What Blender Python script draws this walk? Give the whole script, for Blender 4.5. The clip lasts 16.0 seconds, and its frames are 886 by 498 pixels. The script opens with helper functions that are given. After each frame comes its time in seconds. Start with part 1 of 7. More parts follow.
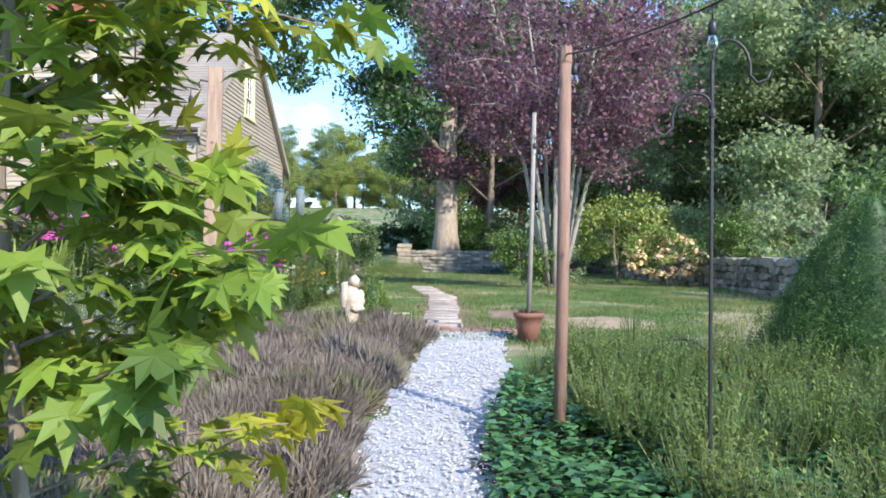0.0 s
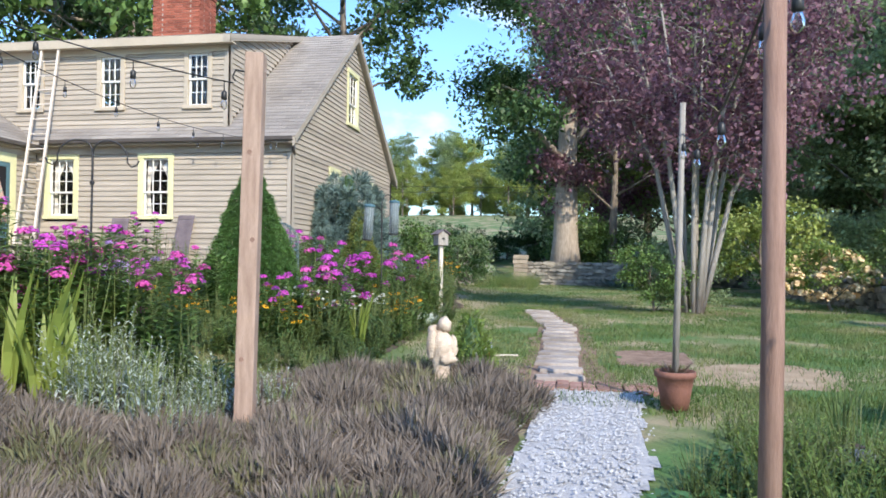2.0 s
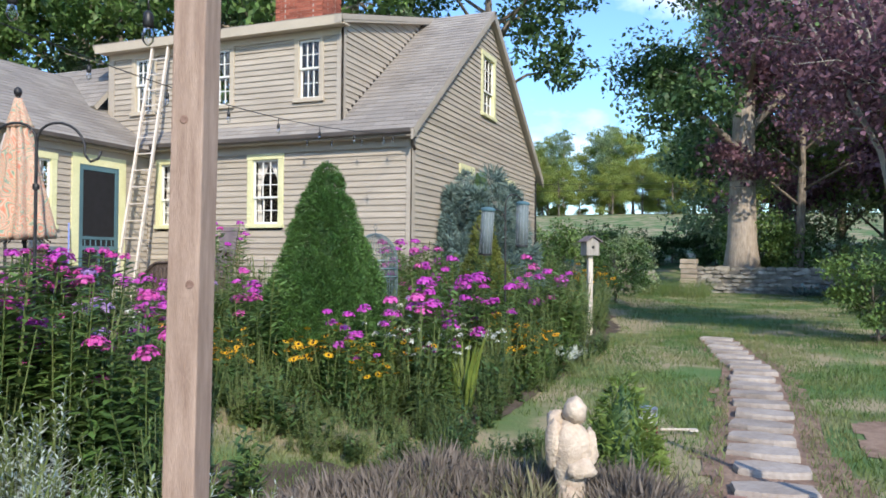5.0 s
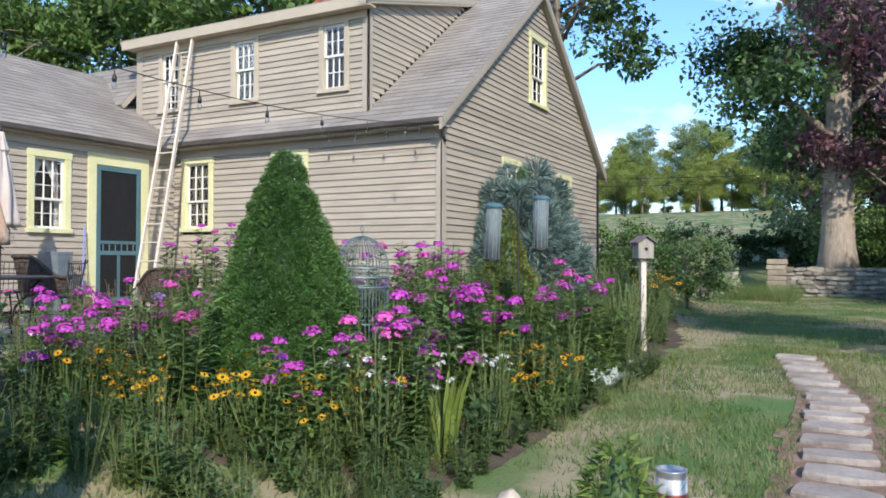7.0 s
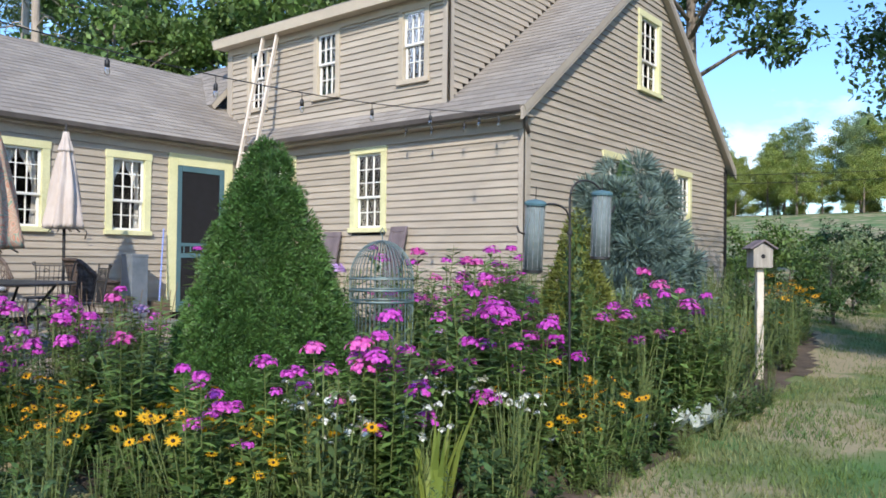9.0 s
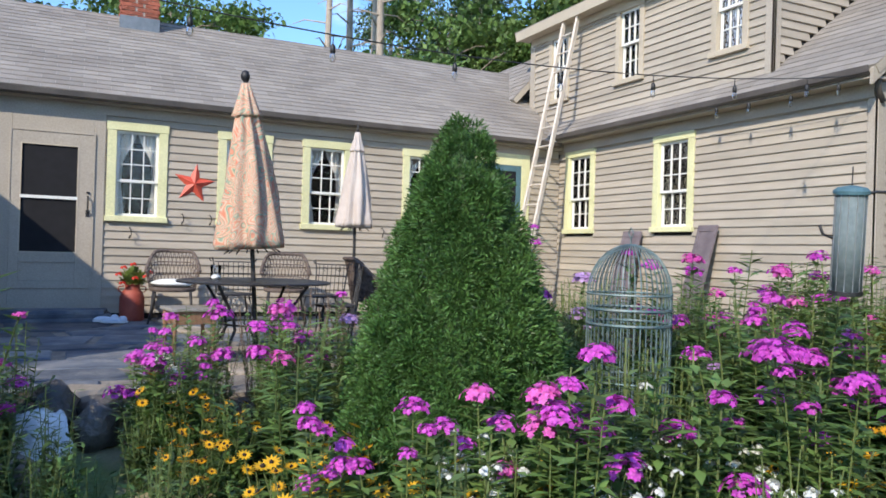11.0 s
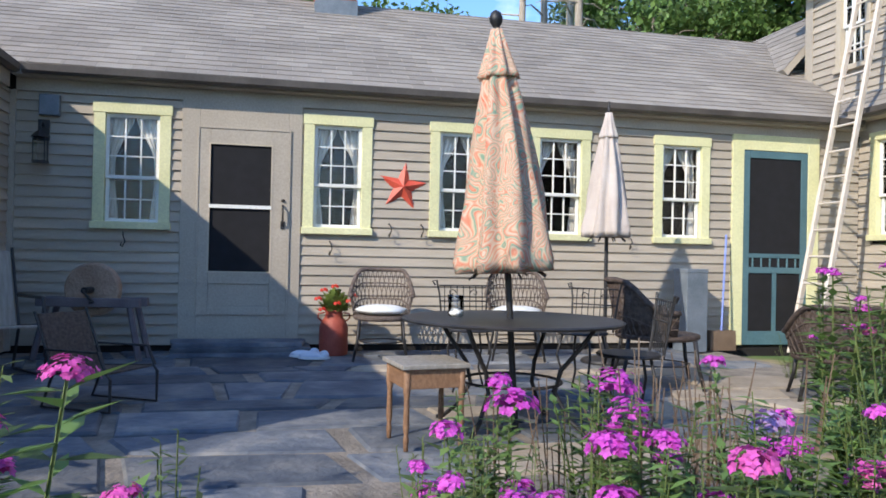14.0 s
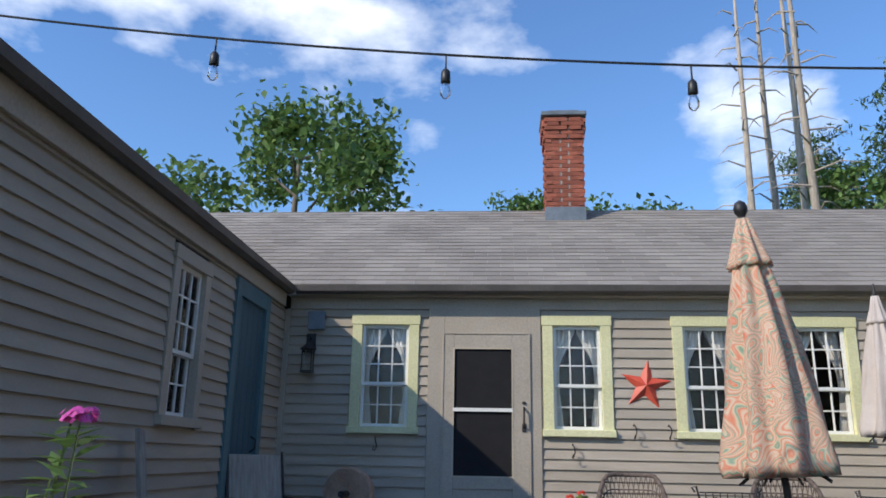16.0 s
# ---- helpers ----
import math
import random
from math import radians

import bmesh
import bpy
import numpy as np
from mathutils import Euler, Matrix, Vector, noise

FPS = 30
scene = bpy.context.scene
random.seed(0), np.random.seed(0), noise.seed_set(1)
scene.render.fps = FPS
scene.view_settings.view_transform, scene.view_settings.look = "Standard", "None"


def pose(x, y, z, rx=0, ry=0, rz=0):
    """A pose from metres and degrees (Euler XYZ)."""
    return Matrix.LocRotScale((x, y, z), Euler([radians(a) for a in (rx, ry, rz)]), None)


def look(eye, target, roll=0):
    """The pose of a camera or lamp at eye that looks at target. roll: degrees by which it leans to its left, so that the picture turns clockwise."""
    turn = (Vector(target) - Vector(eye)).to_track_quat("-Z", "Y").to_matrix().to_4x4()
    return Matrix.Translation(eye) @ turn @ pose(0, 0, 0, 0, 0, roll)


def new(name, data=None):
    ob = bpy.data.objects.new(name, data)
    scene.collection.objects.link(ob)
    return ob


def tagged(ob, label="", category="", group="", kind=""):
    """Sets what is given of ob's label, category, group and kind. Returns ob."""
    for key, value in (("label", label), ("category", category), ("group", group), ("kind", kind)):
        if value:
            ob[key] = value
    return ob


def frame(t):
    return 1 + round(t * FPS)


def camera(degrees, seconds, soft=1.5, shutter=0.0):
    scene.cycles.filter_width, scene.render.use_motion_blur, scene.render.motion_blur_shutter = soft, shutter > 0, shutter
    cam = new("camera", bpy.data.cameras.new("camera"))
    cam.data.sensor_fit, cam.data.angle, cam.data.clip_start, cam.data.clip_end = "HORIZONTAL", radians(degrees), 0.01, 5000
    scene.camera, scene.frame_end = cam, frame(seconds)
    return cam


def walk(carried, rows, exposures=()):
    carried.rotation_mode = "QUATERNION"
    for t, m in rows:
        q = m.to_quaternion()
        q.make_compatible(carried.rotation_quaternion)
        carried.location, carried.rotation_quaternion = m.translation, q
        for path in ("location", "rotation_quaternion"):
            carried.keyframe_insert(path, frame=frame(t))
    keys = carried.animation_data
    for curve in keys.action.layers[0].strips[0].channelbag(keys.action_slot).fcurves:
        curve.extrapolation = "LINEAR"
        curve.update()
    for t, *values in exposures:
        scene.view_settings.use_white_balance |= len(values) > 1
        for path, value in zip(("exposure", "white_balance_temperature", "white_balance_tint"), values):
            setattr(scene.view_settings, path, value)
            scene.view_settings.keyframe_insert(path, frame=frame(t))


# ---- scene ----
cam = camera(60.6, 16.0, soft=1.7)
METRES, EYE, TURN = 10.6, 1.3, 1.5
ROWS = [
    (0.0, -0.0043, -0.0550, -0.0050, -0.45, 0.70, -0.62),
    (0.5, 0.0, 0.0, 0.0, -0.01, 0.73, -0.52),
    (1.0, 0.0019, 0.0367, 0.0102, 0.68, 0.96, -0.52),
    (1.5, 0.0059, 0.0732, 0.0192, 4.45, 1.12, -0.46),
    (2.0, -0.0003, 0.1113, 0.0189, 8.53, 1.06, -0.75),
    (2.5, -0.0101, 0.1544, 0.0239, 11.64, 1.06, -0.76),
    (3.0, -0.0177, 0.1967, 0.0305, 14.57, 1.01, -0.72),
    (3.5, -0.0254, 0.2377, 0.0324, 17.13, 0.87, -0.7),
    (4.0, -0.0257, 0.2721, 0.034, 18.39, 0.93, -0.52),
    (6.5, -0.0079, 0.4483, 0.045, 24.88, 0.82, -0.38),
    (7.0, -0.0017, 0.481, 0.0453, 26.78, 0.92, -0.19),
    (7.5, 0.0086, 0.5124, 0.0486, 28.37, 1.09, -0.5),
    (8.0, 0.0086, 0.5423, 0.0496, 30.13, 1.05, -0.69),
    (10.5, 0.0018, 0.7062, 0.0564, 55.95, 0.66, -1.27),
    (11.0, -0.0292, 0.7265, 0.0579, 62.73, 0.28, -1.73),
    (11.5, -0.0669, 0.7423, 0.0583, 65.71, 0.02, -1.85),
    (12.0, -0.1086, 0.7508, 0.0613, 66.38, 0.02, -2.02),
    (12.5, -0.1495, 0.7455, 0.062, 65.92, 0.24, -2.15),
    (13.0, -0.1913, 0.7409, 0.0626, 65.9, 0.35, -1.83),
    (13.5, -0.2315, 0.7348, 0.0624, 68.78, 0.41, -1.57),
    (14.0, -0.2447, 0.7332, 0.0636, 75.84, 0.59, -1.2),
    (14.5, -0.2407, 0.7317, 0.0613, 84.73, 1.04, -1.12),
    (15.0, -0.2357, 0.7304, 0.0618, 91.19, 1.32, -1.34),
    (15.5, -0.2387, 0.7243, 0.0613, 92.62, 5.02, -1.5),
    (16.0, -0.2427, 0.7216, 0.0618, 92.87, 15.39, -1.11),
]
walk(cam, [(t, pose(0, 0, EYE, 0, 0, TURN) @ pose(METRES * x, METRES * y, METRES * z, 90 + pitch, roll, yaw)) for t, x, y, z, yaw, pitch, roll in ROWS],
     [(0.0, 1.2), (1.5, 1.0), (3.0, 0.75), (4.0, 0.7), (8.0, 0.65), (12.0, 0.65), (15.0, 0.68), (15.5, 0.6), (16.0, 0.22)])

# ---- world and sun ----
SUN = Vector((-0.80, 1.0, -0.84)).normalized()          # the way the sunlight travels
ELEV = math.asin(-SUN.z)
world = bpy.data.worlds.new("sky")
scene.world = world
world.use_nodes = True
wn, wl = world.node_tree.nodes, world.node_tree.links
sky = wn.new("ShaderNodeTexSky")
sky.sky_type, sky.sun_disc, sky.sun_elevation, sky.sun_rotation = "NISHITA", False, ELEV, math.atan2(-SUN.x, -SUN.y)
sky.air_density, sky.dust_density, sky.ozone_density = 1.25, 0.2, 5.0
coord = wn.new("ShaderNodeTexCoord")
squash = wn.new("ShaderNodeMapping")
squash.inputs["Scale"].default_value = (1, 1, 1.9)
puffs = wn.new("ShaderNodeTexNoise")
puffs.inputs["Scale"].default_value, puffs.inputs["Detail"].default_value, puffs.inputs["Roughness"].default_value = 2.5, 7, 0.55
cut = wn.new("ShaderNodeMapRange")
cut.inputs["From Min"].default_value, cut.inputs["From Max"].default_value = 0.55, 0.74
clouds = wn.new("ShaderNodeMix")
clouds.data_type = "RGBA"
clouds.inputs["B"].default_value = (8.5, 8.8, 9.3, 1)
wl.new(coord.outputs["Generated"], squash.inputs["Vector"])
wl.new(squash.outputs["Vector"], puffs.inputs["Vector"])
wl.new(puffs.outputs["Fac"], cut.inputs["Value"])
wl.new(cut.outputs["Result"], clouds.inputs["Factor"])
vivid = wn.new("ShaderNodeMix")
vivid.data_type, vivid.blend_type = "RGBA", "MULTIPLY"
vivid.inputs["Factor"].default_value, vivid.inputs["B"].default_value = 1.0, (0.84, 1.0, 1.2, 1)
wl.new(sky.outputs["Color"], vivid.inputs["A"])
wl.new(vivid.outputs["Result"], clouds.inputs["A"])
wl.new(clouds.outputs["Result"], wn["Background"].inputs["Color"])
wn["Background"].inputs["Strength"].default_value = 0.15
sun = new("sun", bpy.data.lights.new("sun", "SUN"))
sun.data.energy, sun.data.angle, sun.data.color = 3.25, radians(0.6), (1.0, 0.90, 0.76)
sun.matrix_world = look((20, -25, 30), Vector((20, -25, 30)) + SUN)

# ---- materials ----


def material(name, a, b, scale=6.0, rough=0.8, bump=0.15, fine=60.0, metal=0.0, spread=0.12, stretch=(1, 1, 1), island=False, leaf=0.0, third=None, at="Object"):
    """Colour between a and b by a coarse noise, a fine grain over it, each piece a little lighter or darker than the next."""
    m = bpy.data.materials.new(name)
    m.use_nodes = True
    n, l = m.node_tree.nodes, m.node_tree.links
    p = n["Principled BSDF"]
    p.inputs["Roughness"].default_value, p.inputs["Metallic"].default_value = rough, metal
    co = n.new("ShaderNodeTexCoord")
    if at == "World":
        geo = n.new("ShaderNodeNewGeometry")
        source = geo.outputs["Position"]
    else:
        source = co.outputs["Object"]
    mp = n.new("ShaderNodeMapping")
    mp.inputs["Scale"].default_value = stretch
    l.new(source, mp.inputs["Vector"])
    big, small = n.new("ShaderNodeTexNoise"), n.new("ShaderNodeTexNoise")
    for node, s in ((big, scale), (small, fine)):
        node.inputs["Scale"].default_value, node.inputs["Detail"].default_value = s, 4
        l.new(mp.outputs["Vector"], node.inputs["Vector"])
    ramp = n.new("ShaderNodeValToRGB")
    ramp.color_ramp.elements[0].position, ramp.color_ramp.elements[1].position = 0.32, 0.68
    ramp.color_ramp.elements[0].color, ramp.color_ramp.elements[1].color = (*a, 1), (*b, 1)
    if third:
        e = ramp.color_ramp.elements.new(0.5)
        e.color = (*third, 1)
    l.new(big.outputs["Fac"], ramp.inputs["Fac"])
    info = n.new("ShaderNodeNewGeometry" if island else "ShaderNodeObjectInfo")
    var = n.new("ShaderNodeMapRange")
    var.inputs["To Min"].default_value, var.inputs["To Max"].default_value = 1 - spread, 1 + spread
    l.new(info.outputs["Random Per Island" if island else "Random"], var.inputs["Value"])
    grain = n.new("ShaderNodeMapRange")
    grain.inputs["From Min"].default_value, grain.inputs["From Max"].default_value = 0.25, 0.75
    grain.inputs["To Min"].default_value, grain.inputs["To Max"].default_value = 0.88, 1.12
    l.new(small.outputs["Fac"], grain.inputs["Value"])
    mul = n.new("ShaderNodeMath")
    mul.operation = "MULTIPLY"
    l.new(var.outputs["Result"], mul.inputs[0])
    l.new(grain.outputs["Result"], mul.inputs[1])
    tint = n.new("ShaderNodeVectorMath")
    tint.operation = "SCALE"
    l.new(ramp.outputs["Color"], tint.inputs[0])
    l.new(mul.outputs["Value"], tint.inputs["Scale"])
    l.new(tint.outputs["Vector"], p.inputs["Base Color"])
    if bump:
        bp = n.new("ShaderNodeBump")
        bp.inputs["Strength"].default_value, bp.inputs["Distance"].default_value = bump, 0.02
        l.new(small.outputs["Fac"], bp.inputs["Height"])
        l.new(bp.outputs["Normal"], p.inputs["Normal"])
    if leaf:
        tr, mx = n.new("ShaderNodeBsdfTranslucent"), n.new("ShaderNodeMixShader")
        mx.inputs[0].default_value = leaf
        l.new(tint.outputs["Vector"], tr.inputs["Color"])
        l.new(p.outputs[0], mx.inputs[1])
        l.new(tr.outputs[0], mx.inputs[2])
        l.new(mx.outputs[0], n["Material Output"].inputs["Surface"])
    return m


def foliage(name, a, b, spread=0.35, leaf=0.3, rough=0.55, third=None):
    return material(name, a, b, scale=1.2, rough=rough, bump=0, fine=9, spread=spread, island=True, leaf=leaf, third=third, at="World")


def glass_material(name, tint=(1, 1, 1)):
    m = bpy.data.materials.new(name)
    m.use_nodes = True
    n, l = m.node_tree.nodes, m.node_tree.links
    clear, gloss, mx, fr = n.new("ShaderNodeBsdfTransparent"), n.new("ShaderNodeBsdfGlossy"), n.new("ShaderNodeMixShader"), n.new("ShaderNodeFresnel")
    clear.inputs["Color"].default_value = (*tint, 1)
    gloss.inputs["Roughness"].default_value = 0.02
    fr.inputs["IOR"].default_value = 1.45
    wav = n.new("ShaderNodeTexNoise")
    wav.inputs["Scale"].default_value = 5
    bp = n.new("ShaderNodeBump")
    bp.inputs["Strength"].default_value, bp.inputs["Distance"].default_value = 0.15, 0.02
    l.new(wav.outputs["Fac"], bp.inputs["Height"])
    l.new(bp.outputs["Normal"], gloss.inputs["Normal"])
    l.new(fr.outputs[0], mx.inputs[0])
    l.new(clear.outputs[0], mx.inputs[1])
    l.new(gloss.outputs[0], mx.inputs[2])
    l.new(mx.outputs[0], n["Material Output"].inputs["Surface"])
    return m


CLAP = material("clapboard_paint", (0.36, 0.315, 0.255), (0.43, 0.375, 0.305), 1.6, 0.75, 0.25, 70, spread=0.09, stretch=(1, 1, 6), at="World")
TAUPE = material("taupe_trim_paint", (0.37, 0.325, 0.265), (0.42, 0.37, 0.305), 2.0, 0.65, 0.12, 50, spread=0.04, at="World")
CREAM = material("pale_yellow_green_trim", (0.62, 0.61, 0.34), (0.70, 0.68, 0.41), 3.0, 0.6, 0.12, 60, spread=0.05)
DORMER_TRIM = material("beige_trim", (0.44, 0.38, 0.29), (0.50, 0.43, 0.33), 3.0, 0.65, 0.12, 60, spread=0.05)
WHITE = material("white_sash_paint", (0.74, 0.74, 0.70), (0.80, 0.80, 0.77), 3.0, 0.5, 0.08, 60, spread=0.03)
BLUE = material("blue_green_door_paint", (0.035, 0.085, 0.12), (0.05, 0.11, 0.15), 3.0, 0.55, 0.12, 40, spread=0.04)
TEAL = material("teal_frame_paint", (0.065, 0.14, 0.17), (0.09, 0.18, 0.21), 3.0, 0.55, 0.12, 40, spread=0.04)
SCREEN = material("dark_insect_screen", (0.006, 0.006, 0.008), (0.01, 0.01, 0.013), 8, 0.9, 0.05, 400, spread=0.02)
# shade of the unlit rooms, put into the colour of shells and floors
ROOM_SHADE = material("painted_room_shade", (0.010, 0.009, 0.009), (0.018, 0.016, 0.015), 1.0, 0.9, 0.0, 10, spread=0.02)
GLASS = glass_material("window_glass")
SHINGLE = material("grey_asphalt_shingle", (0.25, 0.225, 0.20), (0.33, 0.30, 0.265), 0.8, 0.95, 0.5, 160, spread=0.13, island=True, at="World")
SHINGLE1 = material("grey_asphalt_shingle_piece", (0.25, 0.225, 0.20), (0.33, 0.30, 0.265), 0.8, 0.95, 0.5, 160, spread=0.13, at="World")
GUTTER = material("dark_brown_gutter", (0.07, 0.06, 0.055), (0.11, 0.095, 0.085), 3, 0.5, 0.1, 40, spread=0.05)
BRICK = material("red_brick", (0.26, 0.075, 0.045), (0.38, 0.125, 0.08), 9, 0.9, 0.5, 70, spread=0.3)
OLDBRICK = material("dusty_worn_brick", (0.27, 0.14, 0.105), (0.38, 0.235, 0.19), 9, 0.95, 0.5, 70, spread=0.25)
MORTAR = material("pale_mortar", (0.36, 0.31, 0.27), (0.46, 0.41, 0.36), 9, 0.95, 0.4, 80, spread=0.03)
SLATE = material("blue_grey_flagstone", (0.062, 0.075, 0.10), (0.20, 0.20, 0.20), 3.2, 0.75, 0.8, 16, spread=0.38, third=(0.105, 0.12, 0.145), at="World")
SANDSTONE = material("brown_sandstone", (0.30, 0.19, 0.13), (0.42, 0.29, 0.21), 5, 0.9, 0.5, 40, spread=0.05)
TANSTONE = material("tan_flat_stone", (0.29, 0.24, 0.18), (0.40, 0.34, 0.27), 3, 0.9, 0.5, 30, spread=0.2, at="World")
STEPSTONE = material("worn_grey_brown_slab", (0.28, 0.24, 0.205), (0.40, 0.355, 0.315), 4, 0.9, 0.5, 30, spread=0.18, at="World")
FIELDSTONE = material("lichened_fieldstone", (0.16, 0.15, 0.135), (0.38, 0.345, 0.285), 3.5, 0.95, 0.6, 22, spread=0.38, at="World")
GRAVEL = material("white_gravel", (0.36, 0.365, 0.375), (0.49, 0.495, 0.505), 14, 0.9, 0.5, 90, spread=0.2, island=True, at="World")
LAWN = material("patchy_lawn", (0.08, 0.165, 0.045), (0.31, 0.265, 0.16), 0.75, 0.95, 0.6, 38, spread=0.0, third=(0.14, 0.18, 0.065), at="World")
lawn_ramp = [q for q in LAWN.node_tree.nodes if q.type == "VALTORGB"][0].color_ramp
for q, place in zip(lawn_ramp.elements, (0.41, 0.5, 0.57)):
    q.position = place
SOIL = material("brown_garden_soil", (0.055, 0.042, 0.03), (0.12, 0.09, 0.065), 3, 0.98, 0.8, 30, spread=0.0, at="World")
DUST = material("grey_stone_dust", (0.15, 0.13, 0.11), (0.29, 0.255, 0.215), 5, 0.98, 0.6, 40, spread=0.0, at="World")
MULCH = material("red_brown_mulch", (0.17, 0.105, 0.075), (0.31, 0.215, 0.155), 9, 0.98, 0.8, 60, spread=0.0, at="World")
DRYEARTH = material("dry_tan_earth", (0.30, 0.22, 0.14), (0.42, 0.33, 0.22), 4, 0.98, 0.7, 45, spread=0.0, at="World")
POSTWOOD = material("weathered_post_wood", (0.30, 0.205, 0.155), (0.43, 0.31, 0.24), 7, 0.8, 0.45, 60, spread=0.06, stretch=(6, 6, 0.6))
POSTGREY = material("red_brown_pole_wood", (0.20, 0.115, 0.085), (0.30, 0.19, 0.145), 7, 0.8, 0.35, 60, spread=0.06, stretch=(6, 6, 0.6))
OAK = material("brown_table_wood", (0.20, 0.105, 0.055), (0.30, 0.17, 0.095), 8, 0.6, 0.25, 50, spread=0.06, stretch=(1, 6, 6))
GREYWOOD = material("grey_weathered_wood", (0.26, 0.24, 0.21), (0.38, 0.35, 0.31), 7, 0.85, 0.35, 50, spread=0.1, stretch=(6, 6, 0.8))
LADDERWOOD = material("pale_ladder_wood", (0.55, 0.48, 0.40), (0.68, 0.61, 0.53), 7, 0.75, 0.25, 50, spread=0.08, stretch=(4, 4, 0.6))
IRON = material("black_wrought_iron", (0.012, 0.012, 0.014), (0.03, 0.028, 0.028), 12, 0.5, 0.15, 90, spread=0.05)
WICKER = material("dark_wicker", (0.075, 0.055, 0.045), (0.17, 0.13, 0.11), 30, 0.7, 0.5, 120, spread=0.1)
DARKWICKER = material("brown_black_wicker", (0.045, 0.03, 0.024), (0.11, 0.08, 0.065), 30, 0.7, 0.6, 120, spread=0.1)
CUSHION = material("white_cushion_cloth", (0.66, 0.68, 0.67), (0.78, 0.79, 0.78), 10, 0.9, 0.3, 120, spread=0.04)
LINEN = material("pale_umbrella_canvas", (0.496, 0.424, 0.376), (0.576, 0.512, 0.464), 5, 0.9, 0.3, 150, spread=0.03)
CURTAIN = material("white_curtain_cloth", (0.66, 0.64, 0.60), (0.76, 0.74, 0.70), 5, 0.95, 0.2, 120, spread=0.05)
REDPAINT = material("red_metal_paint", (0.50, 0.055, 0.03), (0.62, 0.10, 0.06), 6, 0.5, 0.15, 60, spread=0.04)
RUSTRED = material("rust_red_milk_can", (0.26, 0.045, 0.03), (0.36, 0.08, 0.05), 7, 0.6, 0.25, 60, spread=0.04)
VERDIGRIS = material("verdigris_wire", (0.09, 0.17, 0.19), (0.20, 0.24, 0.23), 14, 0.5, 0.2, 80, metal=0.3, spread=0.25)
FEEDER = material("grey_green_feeder_mesh", (0.11, 0.145, 0.15), (0.17, 0.21, 0.215), 40, 0.7, 0.3, 300, metal=0.0, spread=0.05)
TERRACOTTA = material("brown_terracotta", (0.17, 0.075, 0.055), (0.26, 0.12, 0.085), 7, 0.8, 0.2, 60, spread=0.05)
STATUE = material("weathered_cream_stone", (0.42, 0.33, 0.25), (0.66, 0.55, 0.43), 9, 0.9, 0.5, 50, spread=0.03)
BLACKPLASTIC = material("black_plastic", (0.012, 0.012, 0.013), (0.025, 0.025, 0.026), 10, 0.45, 0.05, 60, spread=0.03)
BLUEGREY = material("blue_grey_paint", (0.12, 0.15, 0.18), (0.18, 0.21, 0.245), 6, 0.6, 0.15, 60, spread=0.06)
PURPLEGREY = material("mauve_shutter_paint", (0.13, 0.105, 0.115), (0.19, 0.155, 0.165), 6, 0.7, 0.2, 60, spread=0.06)
BARK = material("grey_brown_bark", (0.13, 0.105, 0.08), (0.28, 0.235, 0.19), 5, 0.95, 0.8, 18, spread=0.15, stretch=(3, 3, 0.6))
PALEBARK = material("pale_sunlit_bark", (0.30, 0.25, 0.20), (0.46, 0.39, 0.32), 5, 0.95, 0.8, 18, spread=0.1, stretch=(3, 3, 0.6))
WETROCK = material("dark_wet_rock", (0.03, 0.028, 0.028), (0.13, 0.115, 0.10), 6, 0.35, 0.6, 30, spread=0.3)
WATER = material("white_falling_water", (0.62, 0.66, 0.70), (0.82, 0.85, 0.88), 9, 0.25, 0.4, 40, spread=0.03, stretch=(1, 1, 0.3))
TIN = material("galvanised_tin", (0.42, 0.44, 0.46), (0.55, 0.56, 0.58), 8, 0.4, 0.1, 60, metal=0.6, spread=0.04)
PAPER = material("white_label_paper", (0.66, 0.66, 0.64), (0.74, 0.74, 0.72), 8, 0.8, 0.05, 60, spread=0.03)
BULB = glass_material("clear_bulb_glass", (0.93, 0.95, 0.97))
SHOE = material("white_blue_canvas_shoe", (0.58, 0.62, 0.74), (0.70, 0.73, 0.80), 14, 0.85, 0.2, 120, spread=0.05)
SOLE = material("white_rubber", (0.7, 0.7, 0.7), (0.76, 0.76, 0.76), 14, 0.6, 0.05, 60, spread=0.03)

LEAF_TREE = foliage("broadleaf_leaves", (0.079, 0.149, 0.038), (0.166, 0.263, 0.070), 0.45)
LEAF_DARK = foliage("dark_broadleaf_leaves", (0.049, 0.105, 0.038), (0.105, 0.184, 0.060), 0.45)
LEAF_BRIGHT = foliage("sunny_leaves", (0.20, 0.28, 0.06), (0.34, 0.38, 0.10), 0.4)
LEAF_PURPLE = foliage("purple_leaves", (0.14, 0.070, 0.10), (0.28, 0.15, 0.19), 0.5, 0.4)
LEAF_PINE = foliage("pine_needles", (0.061, 0.114, 0.052), (0.123, 0.184, 0.079), 0.4, 0.1)
LEAF_CONE = foliage("dwarf_spruce_needles", (0.042, 0.112, 0.024), (0.092, 0.185, 0.042), 0.55, 0.12)
LEAF_CONE2 = foliage("yellowish_spruce_needles", (0.125, 0.150, 0.027), (0.188, 0.206, 0.044), 0.35, 0.15)
LEAF_BLUE = foliage("blue_spruce_needles", (0.095, 0.155, 0.14), (0.20, 0.28, 0.255), 0.45, 0.1)
LEAF_WOOL = foliage("woolly_grey_leaves", (0.30, 0.36, 0.32), (0.43, 0.48, 0.44), 0.2, 0.2)
LEAF_PHLOX = foliage("phlox_leaves", (0.080, 0.160, 0.042), (0.175, 0.275, 0.078), 0.5)
